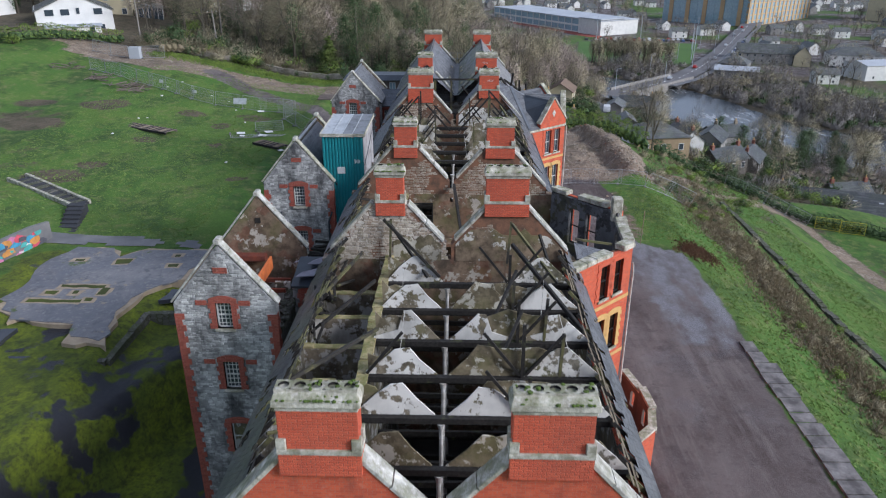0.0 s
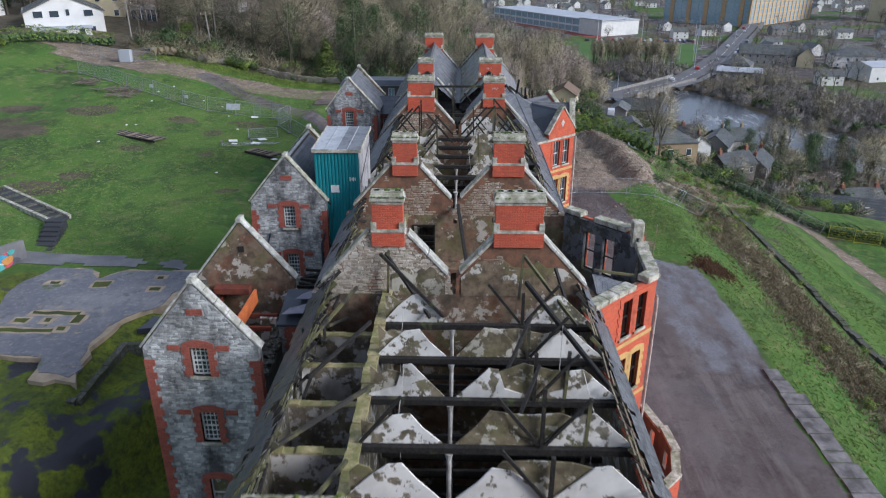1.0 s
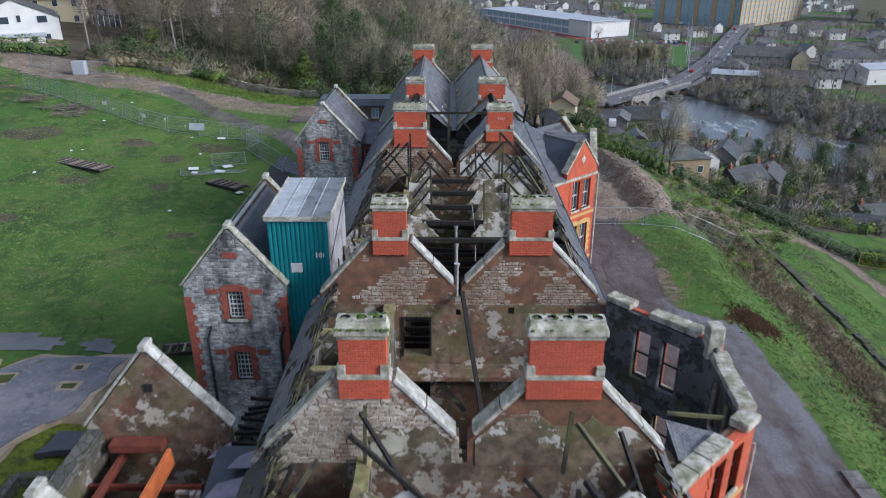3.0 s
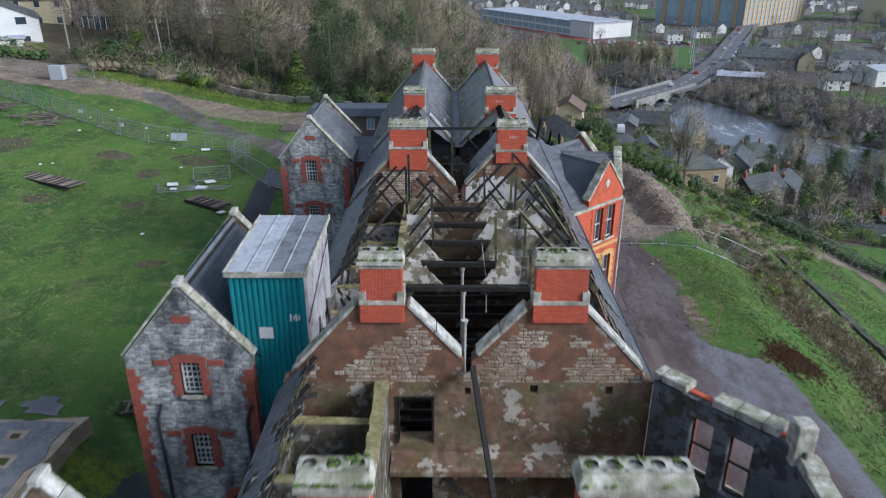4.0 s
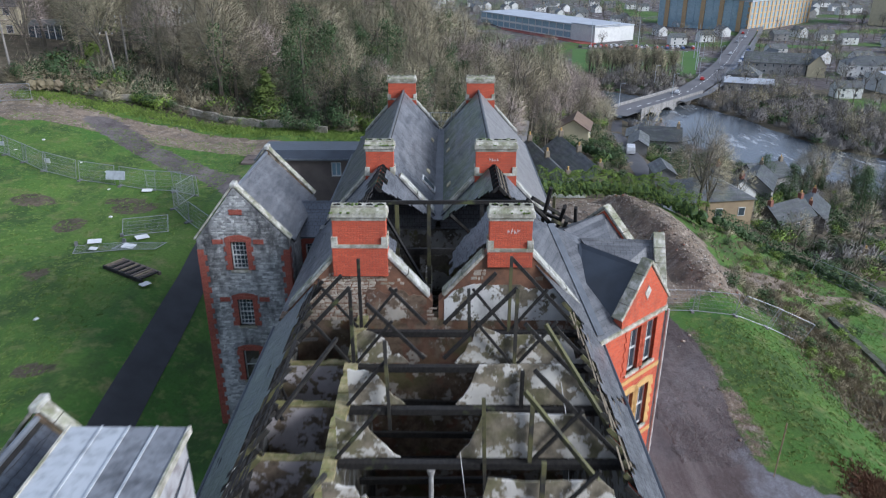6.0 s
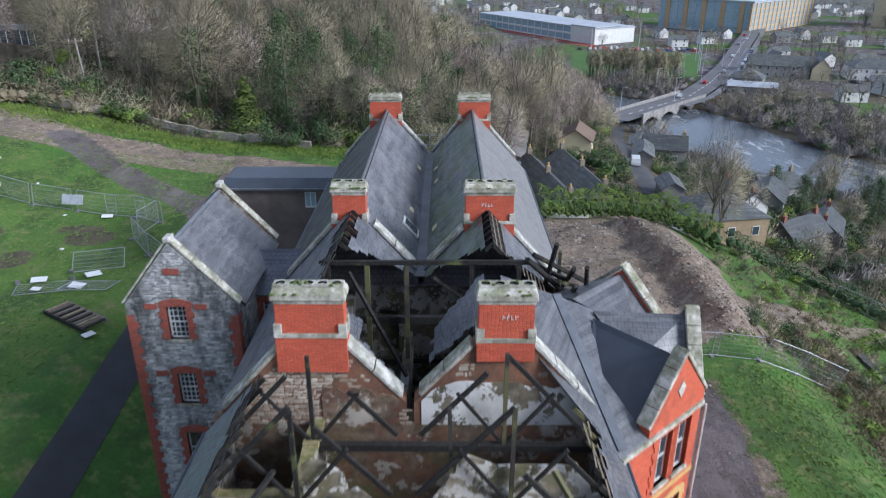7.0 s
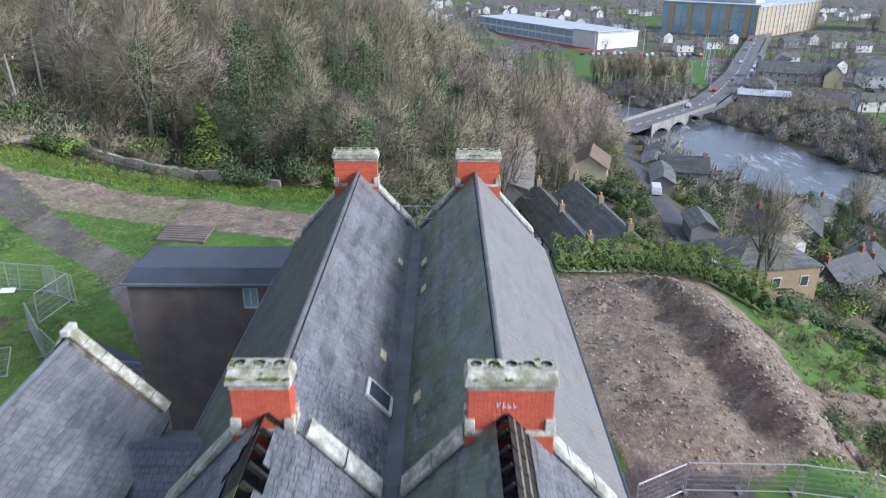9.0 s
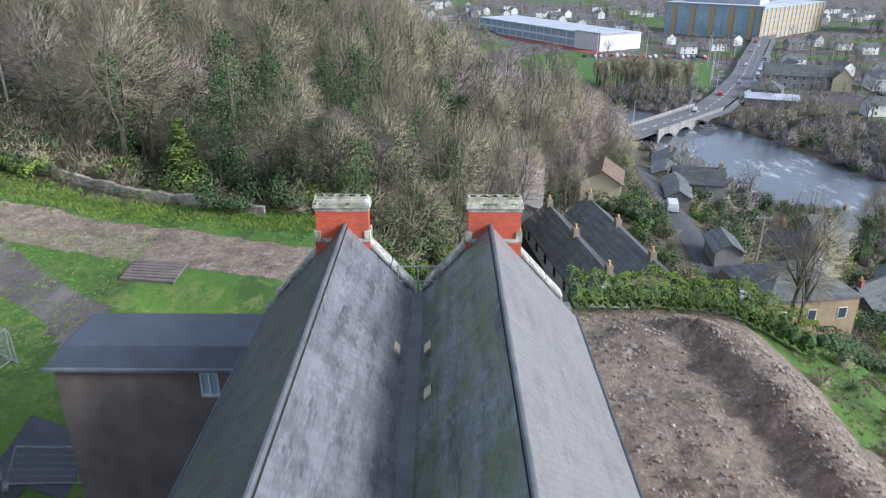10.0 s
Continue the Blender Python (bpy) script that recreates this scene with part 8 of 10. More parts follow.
# river-bank trees and gardens below
bank = []
for i in range(430):
    f = rg.random()
    if f < 0.62:
        k = rg.randrange(len(RIVER) - 1)
        a, b = RIVER[k], RIVER[k + 1]
        q = rg.random()
        d = Vector((b[1] - a[1], a[0] - b[0])).normalized()
        off = -rg.uniform(23, 66) if rg.random() < 0.93 else rg.uniform(24, 32)
        x, y = a[0] + (b[0] - a[0]) * q + d.x * off, a[1] + (b[1] - a[1]) * q + d.y * off
    else:
        x, y = rg.uniform(46, 130), rg.uniform(128, 225)
    if near_line(x, y, RIVER) < 23 or near_line(x, y, LANE) < 6 or near_line(x, y, ROADLINE) < 12 or wooded(x, y) or y < 124:
        continue
    if f > 0.62 and (y > 0.9 * (x - 46) + 128 or rg.random() < 0.5) and x > 52:
        continue
    if f > 0.62 and y < 175 and rg.random() < 0.3:
        plant(BUSH[rg.choice((1, 2, 3))], x, y, rg.uniform(1.0, 2.0), rg.uniform(0, 6), "garden shrub below the hillside", "shrub", "garden shrubs in the valley", name="shrub")
    else:
        bank.append((rg.choice(FARTREE[:3] + PINKFAR[:1]) if y < 190 else rg.choice(TOWNTREE + PINKTOWN), x, y, rg.uniform(0.5, 0.95), rg.uniform(0, 6)))
for i in range(900):
    k = rg.randrange(len(RIVER) - 1)
    a, b = RIVER[k], RIVER[k + 1]
    q = rg.random()
    d = Vector((b[1] - a[1], a[0] - b[0])).normalized()
    off = -rg.uniform(22, 75) if rg.random() < 0.88 else rg.uniform(23, 34)
    x, y = a[0] + (b[0] - a[0]) * q + d.x * off, a[1] + (b[1] - a[1]) * q + d.y * off
    if near_line(x, y, RIVER) > 21.5 and near_line(x, y, LANE) > 6 and near_line(x, y, ROADLINE) > 10 and not wooded(x, y) and y > 140:
        bank.append((rg.choice(THICKET), x, y, rg.uniform(0.8, 1.7), rg.uniform(0, 6)))
for i in range(26):
    x = rg.uniform(92, 150)
    y = 228 - 0.72 * (x - 66) + rg.uniform(-26, 4)
    if near_line(x, y, RIVER) > 22.5:
        bank.append((rg.choice(FARTREE[:3]), x, y, rg.uniform(0.8, 1.25), rg.uniform(0, 6)))
for i in range(70):
    x, y = rg.uniform(36, 60), rg.uniform(205, 290)
    if near_line(x, y, LANE) > 3.5 and near_line(x, y, RIVER) > 22 and near_line(x, y, ROADLINE) > 8 and x < 30 + 0.32 * (y - 190) + 8:
        bank.append((rg.choice(FARTREE[:3]), x, y, rg.uniform(0.6, 0.95), rg.uniform(0, 6)))
for i in range(520):
    x, y = rg.uniform(47, 150), rg.uniform(124, 225)
    if near_line(x, y, RIVER) > 24 and near_line(x, y, LANE) > 5 and not any(abs(x - a) < 7 and abs(y - b) < 6 for a, b in ((55, 143), (63, 150), (49, 152), (80, 140), (92, 132), (73, 129), (59, 163), (66, 176))):
        bank.append((rg.choice(THICKET + [BUSH[3], BUSH[2]]), x, y, rg.uniform(0.6, 1.15), rg.uniform(0, 6)))
grove("river_trees", "bare winter trees and thickets along the river", bank)


def hedge_row(line, w, h, mat, label, name="hedge", leaf=0.075, dens=330, group=""):
    """A clipped but uneven hedge of small leaves over a dark core."""
    rg = random.Random(int(line[0][0] * 10))
    core, g = Geo(), Geo()
    for (ax, ay), (bx, by) in zip(line, line[1:]):
        L = math.hypot(bx - ax, by - ay)
        n = max(1, int(L / 0.9))
        for i in range(n):
            x, y = ax + (bx - ax) * (i + 0.5) / n, ay + (by - ay) * (i + 0.5) / n
            hh = h * (1 + 0.25 * noise.noise((x * 0.3, y * 0.3, 4)))
            z = height(x, y)
            core.lump((x, y, z + hh * 0.38), w * 0.31, i, 6, 4, hh / w)
            for j in range(dens):
                a, b = rg.uniform(-0.62, 0.62), rg.uniform(-1, 1)
                t = rg.uniform(0, math.pi)
                k = 1 + 0.3 * noise.noise((x + a, y + math.cos(t), z + 3 * math.sin(t)))
                p = Vector((x + a * (bx - ax) / L * 1.2 + (by - ay) / L * w / 2 * math.cos(t) * k, y + a * (by - ay) / L * 1.2 - (bx - ax) / L * w / 2 * math.cos(t) * k, z + hh * abs(math.sin(t)) ** 0.5 * k))
                u = Vector((rg.uniform(-1, 1), rg.uniform(-1, 1), rg.uniform(-1, 1))).normalized() * leaf
                v = u.cross(Vector((rg.uniform(-1, 1), rg.uniform(-1, 1), 1))).normalized() * leaf * 0.7
                q = len(g.v)
                g.v += [tuple(p - u), tuple(p + v), tuple(p + u), tuple(p - v)]
                m = (Vector(((by - ay) / L * math.cos(t), -(bx - ax) / L * math.cos(t), 0.3 + abs(math.sin(t)))) + u.normalized() * 0.35).normalized()
                g.n += [m] * 4
                g.f.append((q, q + 1, q + 2, q + 3) if u.cross(v).dot(m) < 0 else (q, q + 3, q + 2, q + 1))
    hd = base(name, label, "hedge", group=group)
    part("branchwork", core, SCRUB if mat is SCRUB else IVY, hd)
    part("foliage", g, mat, hd)


hedge_row([(11.5, 116.2), (20, 116.6), (27.5, 115.4), (31, 113.5)], 2.6, 3.2, HEDGE, "tall clipped green hedge behind the spoil heap", leaf=0.085, dens=520)
hedge_row([(33, 116), (40, 119), (47, 110), (56, 105), (72, 98)], 2.2, 1.8, IVY, "dark overgrown hedge along the lower track", leaf=0.11, dens=150)
hedge_row([(-51.0, 122.5), (-46, 125.5), (-41, 126.5)], 2.2, 2.3, SCRUB, "brown winter hedge beside the field gate", leaf=0.1, dens=150)
hedge_row([(-95, 112), (-80, 113), (-72, 117), (-66, 126), (-60, 129)], 2.6, 2.4, HEDGE, "overgrown green hedge at the field edge", leaf=0.11, dens=140)
hedge_row([(20.8, 149.5), (23.5, 147), (26.4, 144.0)], 2.4, 2.4, IVY, "dark clipped garden hedge by the lane", leaf=0.09, dens=200)
hedge_row([(26.0, 125.6), (26.2, 127.4)], 2.0, 2.4, HEDGE, "rounded green garden bush by the lane", leaf=0.07, dens=220)

# old field wall
def wall_y(x):
    return wall_line(x) + 0.2 * noise.noise((x * 0.3, 0, 0))


g = Geo()
x = -52.0
while x < -14:
    if not -40 < x < -37:
        a, b = (x, wall_y(x)), (x + 0.48, wall_y(x + 0.48))
        za, zb3 = (height(*p) + 0.85 + 0.5 * noise.noise((p[0] * 0.4, 1, 0)) + 0.2 * noise.noise((p[0] * 2.1, 4, 0)) for p in (a, b))
        g.hexa([(a[0], a[1] - 0.25, za - 2.8), (b[0], b[1] - 0.25, zb3 - 2.8), (b[0], b[1] + 0.25, zb3 - 2.8), (a[0], a[1] + 0.25, za - 2.8), (a[0], a[1] - 0.25, za), (b[0], b[1] - 0.25, zb3), (b[0], b[1] + 0.25, zb3), (a[0], a[1] + 0.25, za)])
    x += 0.5
thing("field_wall", g, m_stone("old_field_stone", (0.20, 0.18, 0.15), (0.50, 0.46, 0.39), (0.24, 0.215, 0.175), (1.6, 3.2, 1.0), dirt=0.55, stain=(0.10, 0.10, 0.05)), "old rubble field wall partly hidden by shrubs", "wall", kind="structure")

# dry scrub and grass tufts over the banks
def tufts(name, n, region, size, material, label, seed):
    rg = random.Random(seed)
    g = Geo()
    for i in range(n):
        x, y = region(rg)
        p = Vector(on_ground(x, y, -0.02))
        for j in range(5):
            d = Vector((rg.uniform(-0.8, 0.8), rg.uniform(-0.8, 0.8), 1)).normalized()
            tri(g, p + Vector((rg.uniform(-0.15, 0.15), rg.uniform(-0.15, 0.15), 0)), p + d * size * rg.uniform(0.5, 1.4), 0.03 + 0.04 * size, rg)
    return thing(name, g, material, label, "grass", kind="stuff")


tufts("dry_scrub", 8000, lambda r: (lambda y: (32.6 + r.gauss(0, 1.7) + 2.5 * noise.noise((y * 0.13, 0, 0)), y))(r.uniform(34, 96)), 0.36, SCRUB, "dry brown bracken and bramble on the bank", 1)
tufts("dry_scrub", 600, lambda r: (lambda y: (29 + r.uniform(0, 22) * ((y - 84) / 34), y))(r.uniform(86, 118)), 0.5, SCRUB, "dry scrub on the slope below the spoil heap", 2)
tufts("rough_grass", 5000, lambda r: (r.uniform(23.6, 31), r.uniform(30, 90)), 0.13, GRASSBLADE, "rough green grass beside the forecourt", 3)
tufts("rough_grass", 6000, lambda r: (r.uniform(38, 48), r.uniform(40, 112)), 0.15, GRASSBLADE, "rough green grass on the lower terrace", 4)
tufts("rough_grass", 14000, lambda r: (-21.5 - 28 * r.random() ** 1.2, r.uniform(52, 116)), 0.1, GRASSBLADE, "uneven lawn grass tufts", 5)
tufts("weed_growth", 5000, lambda r: (lambda f: (-52 + 50 * f + r.gauss(0, 0.8), 121.9 - 0.14 * max(0, 50 * f - 18) + r.gauss(0, 1.1)))(r.random()), 0.28, HEDGE, "green weeds along the field wall", 6)
BRACKEN = m_leaf("dead_bracken", (0.15, 0.078, 0.042), (0.085, 0.055, 0.032))
tufts("dead_bracken", 1500, lambda r: (24.9 + r.gauss(0, 0.85), 66.3 + r.gauss(0, 1.15)), 0.22, BRACKEN, "flattened rust-brown dead bracken beside the forecourt", 8)
tufts("rough_grass", 900, lambda r: (19.6 + 4.6 * r.random() ** 0.7, r.uniform(68.5, 86)), 0.12, GRASSBLADE, "rough green grass creeping over the forecourt edge", 9)
# shrubs along the lane and down the gardens
lane_side = []
for i in range(260):
    x, y = rg.uniform(33, 75), rg.uniform(122, 205)
    if near_line(x, y, LANE) > 4 and near_line(x, y, RIVER) > 23 and not (29 < x < 41 and 123 < y < 135):
        lane_side.append((BUSH[rg.choice((1, 2, 3, 3))], x, y, rg.uniform(0.7, 1.8), rg.uniform(0, 6)))
for i in range(150):
    k = rg.randrange(5)
    (ax, ay), (bx, by) = LANE[k], LANE[k + 1]
    q = rg.random()
    x, y = ax + (bx - ax) * q + rg.choice((-1, 1)) * rg.uniform(3.4, 8), ay + (by - ay) * q
    if not (31 < x < 43 and 125 < y < 138) and not (10 < x < 24 and y < 142):
        lane_side.append((BUSH[rg.choice((1, 1, 2, 3, 3))], x, y, rg.uniform(0.6, 1.5), rg.uniform(0, 6)))
slope = []
for i in range(120):
    y = rg.uniform(82, 117)
    x = 29 + rg.uniform(0, 24) * (y - 76) / 40
    slope.append((BUSH[rg.choice((0, 1, 2, 2, 3))], x, y, rg.uniform(0.3, 0.85), rg.uniform(0, 6)))
for i in range(60):
    y = rg.uniform(34, 84)
    slope.append((BUSH[rg.choice((0, 0, 1, 1, 2))], rg.gauss(32.8, 1.6), y, rg.uniform(0.25, 0.6), rg.uniform(0, 6)))
grove("slope_shrubs", "low green and brown shrubs over the grass slope", slope, "shrubs")
grove("lane_shrubs", "green and brown shrubs along the lane", lane_side, "shrubs")

# ---- houses below and the town beyond the river ----
CHIMBRICK = m_plain("old_chimney_brick", (0.27, 0.11, 0.075), (0.17, 0.085, 0.065), 2.0, 0.9, 0.4)
CHIMSTONE = m_plain("buff_chimney_stone", (0.30, 0.25, 0.18), (0.17, 0.145, 0.115), 2.0, 0.9, 0.4)


def house(name, label, x, y, turn, w, d, eave, rise, wall, roof=FARSLATE, chims=1, wins=3, hip=False, group="", storeys=1, sky=0, sink=0.5, z=None, bare=False, far=False):
    """A pitched or hipped house: walls, roof, chimneys and windows with frames."""
    b = base(name, label, "house", (x, y, (height(x, y) if z is None else z) - sink), group, turn=turn)
    e = eave + sink
    part("wall", Geo().box(-w / 2, w / 2, -d / 2, d / 2, -1.5, e), wall, b)
    o = 0.3
    r = Geo()
    ins = d / 2 if hip else 0.0
    A, B = (-w / 2 - o + ins, 0, e + rise), (w / 2 + o - ins, 0, e + rise)
    c = [(-w / 2 - o, -d / 2 - o, e - 0.1), (w / 2 + o, -d / 2 - o, e - 0.1), (w / 2 + o, d / 2 + o, e - 0.1), (-w / 2 - o, d / 2 + o, e - 0.1)]
    if hip:
        for f in ((c[0], c[1], B, A), (c[2], c[3], A, B), (c[1], c[2], B), (c[3], c[0], A), (c[3], c[2], c[1], c[0])):
            r.poly(f)
    else:
        for s in (-1, 1):
            q = [(-w / 2 - o, s * (d / 2 + o), e - 0.12), (w / 2 + o, s * (d / 2 + o), e - 0.12), (w / 2 + o, 0, e + rise), (-w / 2 - o, 0, e + rise)]
            r.prism(q if s < 0 else q[::-1], (0, 0, 0.16))
        for xx in (-w / 2, w / 2 - 0.2):
            part("gable", Geo().prism([(xx, -d / 2, e), (xx, d / 2, e), (xx, 0, e + rise)], (0.2, 0, 0)), wall, b)
    part("roof", r, roof, b)
    for i in range(chims):
        cx = (-w / 2 + 0.5 + (w - 1.0) * i / max(1, chims - 1)) if chims > 1 else w / 2 - 0.6
        if hip:
            cx *= 0.4
        ch = part("chimney", Geo().box(cx - 0.35, cx + 0.35, -0.3, 0.3, e + rise - 1.0, e + rise + 0.9), CHIMBRICK if name == "brick_house" else CHIMSTONE, b)
        part("chimney_pot", Geo().tube([(cx, 0, e + rise + 0.9), (cx, 0, e + rise + 1.35)], 0.13, 8), YELLOW, ch)
    if bare:
        return b
    if far:
        for k in range(storeys):
            for i in range(wins):
                xc, zc = -w / 2 + w * (i + 0.5) / wins, sink + 1.0 + k * 2.8
                for s in (-1, 1):
                    part("window", Geo().box(xc - 0.55, xc + 0.55, s * d / 2 - 0.05, s * d / 2 + 0.05, zc, zc + 1.3), GLASS, b)
        return b
    for k in range(storeys):
        zc = sink + 1.0 + k * 2.8
        for i in range(wins):
            xc = -w / 2 + w * (i + 0.5) / wins
            for s in (-1, 1):
                yy = s * d / 2
                f = part("window", Geo().box(xc - 0.5, xc + 0.5, min(yy, yy + s * 0.06), max(yy, yy + s * 0.06), zc, zc + 1.25), WHITEPAINT, b)
                part("pane", Geo().box(xc - 0.42, xc + 0.42, min(yy, yy + s * 0.075), max(yy, yy + s * 0.075), zc + 0.08, zc + 1.17), GLASS, f)
    for i in range(sky):
        xc = -w / 2 + w * (i + 1) / (sky + 1)
        for s in (-1, 1):
            p = [(xc - 0.4, s * d * 0.3, e + rise * 0.4 + 0.12), (xc + 0.4, s * d * 0.3, e + rise * 0.4 + 0.12), (xc + 0.4, s * d * 0.18, e + rise * 0.64 + 0.12), (xc - 0.4, s * d * 0.18, e + rise * 0.64 + 0.12)]
            part("skylight", Geo().prism(p if s < 0 else p[::-1], (0, 0, 0.08)), METALROOF, b)
    return b


house("cottage_row", "long white-walled cottage row with dark slate roof", 14.2, 129.3, 99, 19, 4.8, 2.5, 2.1, WHITEWALL, chims=3, wins=6, sky=1, group="cottages below the hedge")
house("cottage_row", "long stone cottage row with dark slate roof and skylights", 18.9, 131.5, 98.6, 18, 5.2, 2.6, 2.2, m_stone("cottage_stone", (0.20, 0.16, 0.12), (0.36, 0.30, 0.23), (0.22, 0.19, 0.15)), chims=3, wins=5, sky=3, group="cottages below the hedge")
house("cream_house", "small cream gabled house among bushes", 22.6, 156.0, 75, 6.5, 5.2, 2.8, 1.7, CREAM, m_plain("brown_tiles", (0.20, 0.14, 0.10), (0.14, 0.10, 0.075), 0.8, 0.8, 0.3), chims=0, wins=2)
house("hip_house", "buff stone house with grey hipped slate roof", 36.4, 129.2, 10, 10, 8.6, 3.4, 2.1, m_plain("buff_stone", (0.34, 0.26, 0.16), (0.27, 0.20, 0.13), 1.0, 0.9, 0.3), FARSLATE, chims=0, wins=3, hip=True)
DARKROOF = m_slate("dark_valley_slate", (0.05, 0.053, 0.06), 0.2, True, 0.3)
DARKWALL = m_stone("dark_house_stone", (0.09, 0.08, 0.07), (0.24, 0.21, 0.18), (0.13, 0.12, 0.10), dirt=0.4)
house("long_house", "long dark slate-roofed house with a row of skylights", 73, 129, -20, 22, 9.0, 3.0, 3.4, DARKWALL, DARKROOF, chims=2, wins=5, sky=4, z=-21)
house("brick_house", "dark house with red brick chimneys below the bank", 55, 143, 30, 8.5, 5.5, 2.7, 2.2, DARKWALL, DARKROOF, chims=2, wins=3, group="houses on the river slope")
house("brick_house", "dark house with red brick chimneys below the bank", 63, 150, 60, 8.5, 5.5, 2.7, 2.2, DARKWALL, DARKROOF, chims=2, wins=3, group="houses on the river slope")
house("brick_house", "white gabled house with dark slate roof", 49, 152, 100, 8.5, 5.5, 2.7, 2.2, WHITEWALL, DARKROOF, chims=2, wins=2, group="houses on the river slope")
house("brick_house", "dark house with red brick chimneys below the bank", 80, 140, 10, 8.5, 5.5, 2.7, 2.2, DARKWALL, DARKROOF, chims=2, wins=3, group="houses on the river slope")
house("brick_house", "dark house with red brick chimneys below the bank", 92, 132, -15, 8.5, 5.5, 2.7, 2.2, DARKWALL, DARKROOF, chims=2, wins=3, group="houses on the river slope")
for x, y, t, lab, wl, w_, d_ in ((61, 247, 72, "white gabled house beside the bridge", WHITEWALL, 10, 8), (60, 232, 66, "brown-roofed house by the lane", GREYWALL, 11, 7), (53, 219, 70, "small cream house near the river", CREAM, 7, 5), (46, 184, -12, "grey house with slate roof by the lane", GREYWALL, 8.5, 5), (59, 163, 62, "stone gabled house with red chimney", GREYWALL, 9, 6), (66, 176, 20, "low dark house by the river", GREYWALL, 9, 6)):
    house("lane_house", lab, x, y, t, w_, d_, 3.4, 2.4, wl, DARKROOF, chims=1, wins=2, group="houses along the lane")
g = house("brown_shed", "long pale grey barn roof among the trees", 10.5, 150.0, 82, 16, 6, 2.2, 0.9, GREYWALL, m_plain("old_barn_roof", (0.26, 0.25, 0.245), (0.19, 0.18, 0.175), 0.6, 0.7, 0.2), chims=0, wins=0, bare=True)

for x, y, t, w_, d_ in ((36.4, 165, 74, 5.5, 3.4), (38.2, 171.5, 74, 5.5, 3.4), (40, 178, 74, 5.5, 3.4), (33.0, 138, 84, 5, 3.0), (47, 205, 75, 8, 5)):
    house("garden_shed", "low dark-roofed shed beside the lane", x, y, t, w_, d_, 1.9, 1.0, GREYWALL, chims=0, wins=0, bare=True, group="sheds by the lane")

# houses on the hill
hh = house("hill_house", "large white gable-fronted two-storey house with dark roof", -74.5, 141.0, 120, 12, 13, 4.7, 2.9, WHITEWALL, chims=0, wins=3, storeys=2, group="houses on the hill", z=12.3)
for yy, zz, ww in ((-4.0, 4.3, 1.6), (-0.6, 4.5, 0.7), (1.6, 4.3, 1.6), (4.2, 4.3, 1.6), (-4.2, 1.4, 1.4)):
    f = part("window", Geo().box(-6.08, -6.0, yy - ww / 2, yy + ww / 2, zz, zz + 1.2), WHITEPAINT, hh)
    part("pane", Geo().box(-6.1, -6.08, yy - ww / 2 + 0.07, yy + ww / 2 - 0.07, zz + 0.07, zz + 1.13), GLASS, f)
house("hill_house", "flat white extension of the hill house with wide windows", -71.0, 133.6, 30, 9, 3.6, 2.3, 0.15, WHITEWALL, METALROOF, chims=0, wins=3, group="houses on the hill", z=12.2)
house("hill_house", "cream two-storey house with dark roof on the hill", -76.8, 157.1, 20, 13, 8, 5.2, 2.6, CREAM, chims=1, wins=4, storeys=2, group="houses on the hill", z=13.6)
cons = base("conservatory", "dark-framed glass conservatory beside the cream house", "conservatory", (-66.3, 157.6, 13.4), turn=20)
part("glazing", Geo().box(-2.4, 2.4, -1.8, 1.8, -0.6, 2.3), GLASS, cons)
part("roof", Geo().taper(-2.6, 2.6, -2.0, 2.0, 2.3, 3.1, 0.6, 1.2), FARSLATE, cons)
for k in range(6):
    part("mullion", Geo().box(-2.45 + 0.96 * k, -2.35 + 0.96 * k, -1.86, -1.78, -0.6, 2.3), WHITEPAINT, cons)
house("hill_house", "white bungalow with dark roof on the hill", -56.0, 182.0, -30, 12, 8, 3.0, 2.4, WHITEWALL, chims=1, wins=4, group="houses on the hill")
house("hill_house", "white bungalow with dark roof on the hill", -100.0, 150.0, -10, 13, 8, 3.0, 2.4, WHITEWALL, chims=1, wins=4, group="houses on the hill")
gate = base("field_gate", "grey metal cabinet and wire gates at the field entrance", "gate", on_ground(-53.5, 118.6))
part("cabinet", Geo().box(-0.9, 0.9, -0.5, 0.5, 0, 1.9), METALROOF, gate, bevel=0.03)
fence([(-61.5, 120.5), (-54.6, 118.6)], "gates at the field entrance")
fence([(-52.4, 118.8), (-49.0, 119.6)], "gates at the field entrance")


def wood_pole(x, y, h, arms=1, lean=0.0):
    p = base("utility_pole", "grey wooden utility pole with cross-arm", "utility pole", on_ground(x, y), "utility poles")
    part("mast", Geo().tube([(0, 0, -0.3), (lean, 0, h)], [0.16, 0.11], 8), m_plain("pole_timber", (0.30, 0.28, 0.25), (0.22, 0.20, 0.18), 2.0, 0.9, 0.3), p)
    for i in range(arms):
        part("cross_arm", Geo().box(lean - 0.9, lean + 0.9, -0.06, 0.06, h - 0.5 - 0.7 * i, h - 0.36 - 0.7 * i), LATH, p)
        for s in (-0.8, 0, 0.8):
            part("insulator", Geo().tube([(lean + s, 0, h - 0.36 - 0.7 * i), (lean + s, 0, h - 0.16 - 0.7 * i)], 0.05, 6), WHITEPAINT, p)


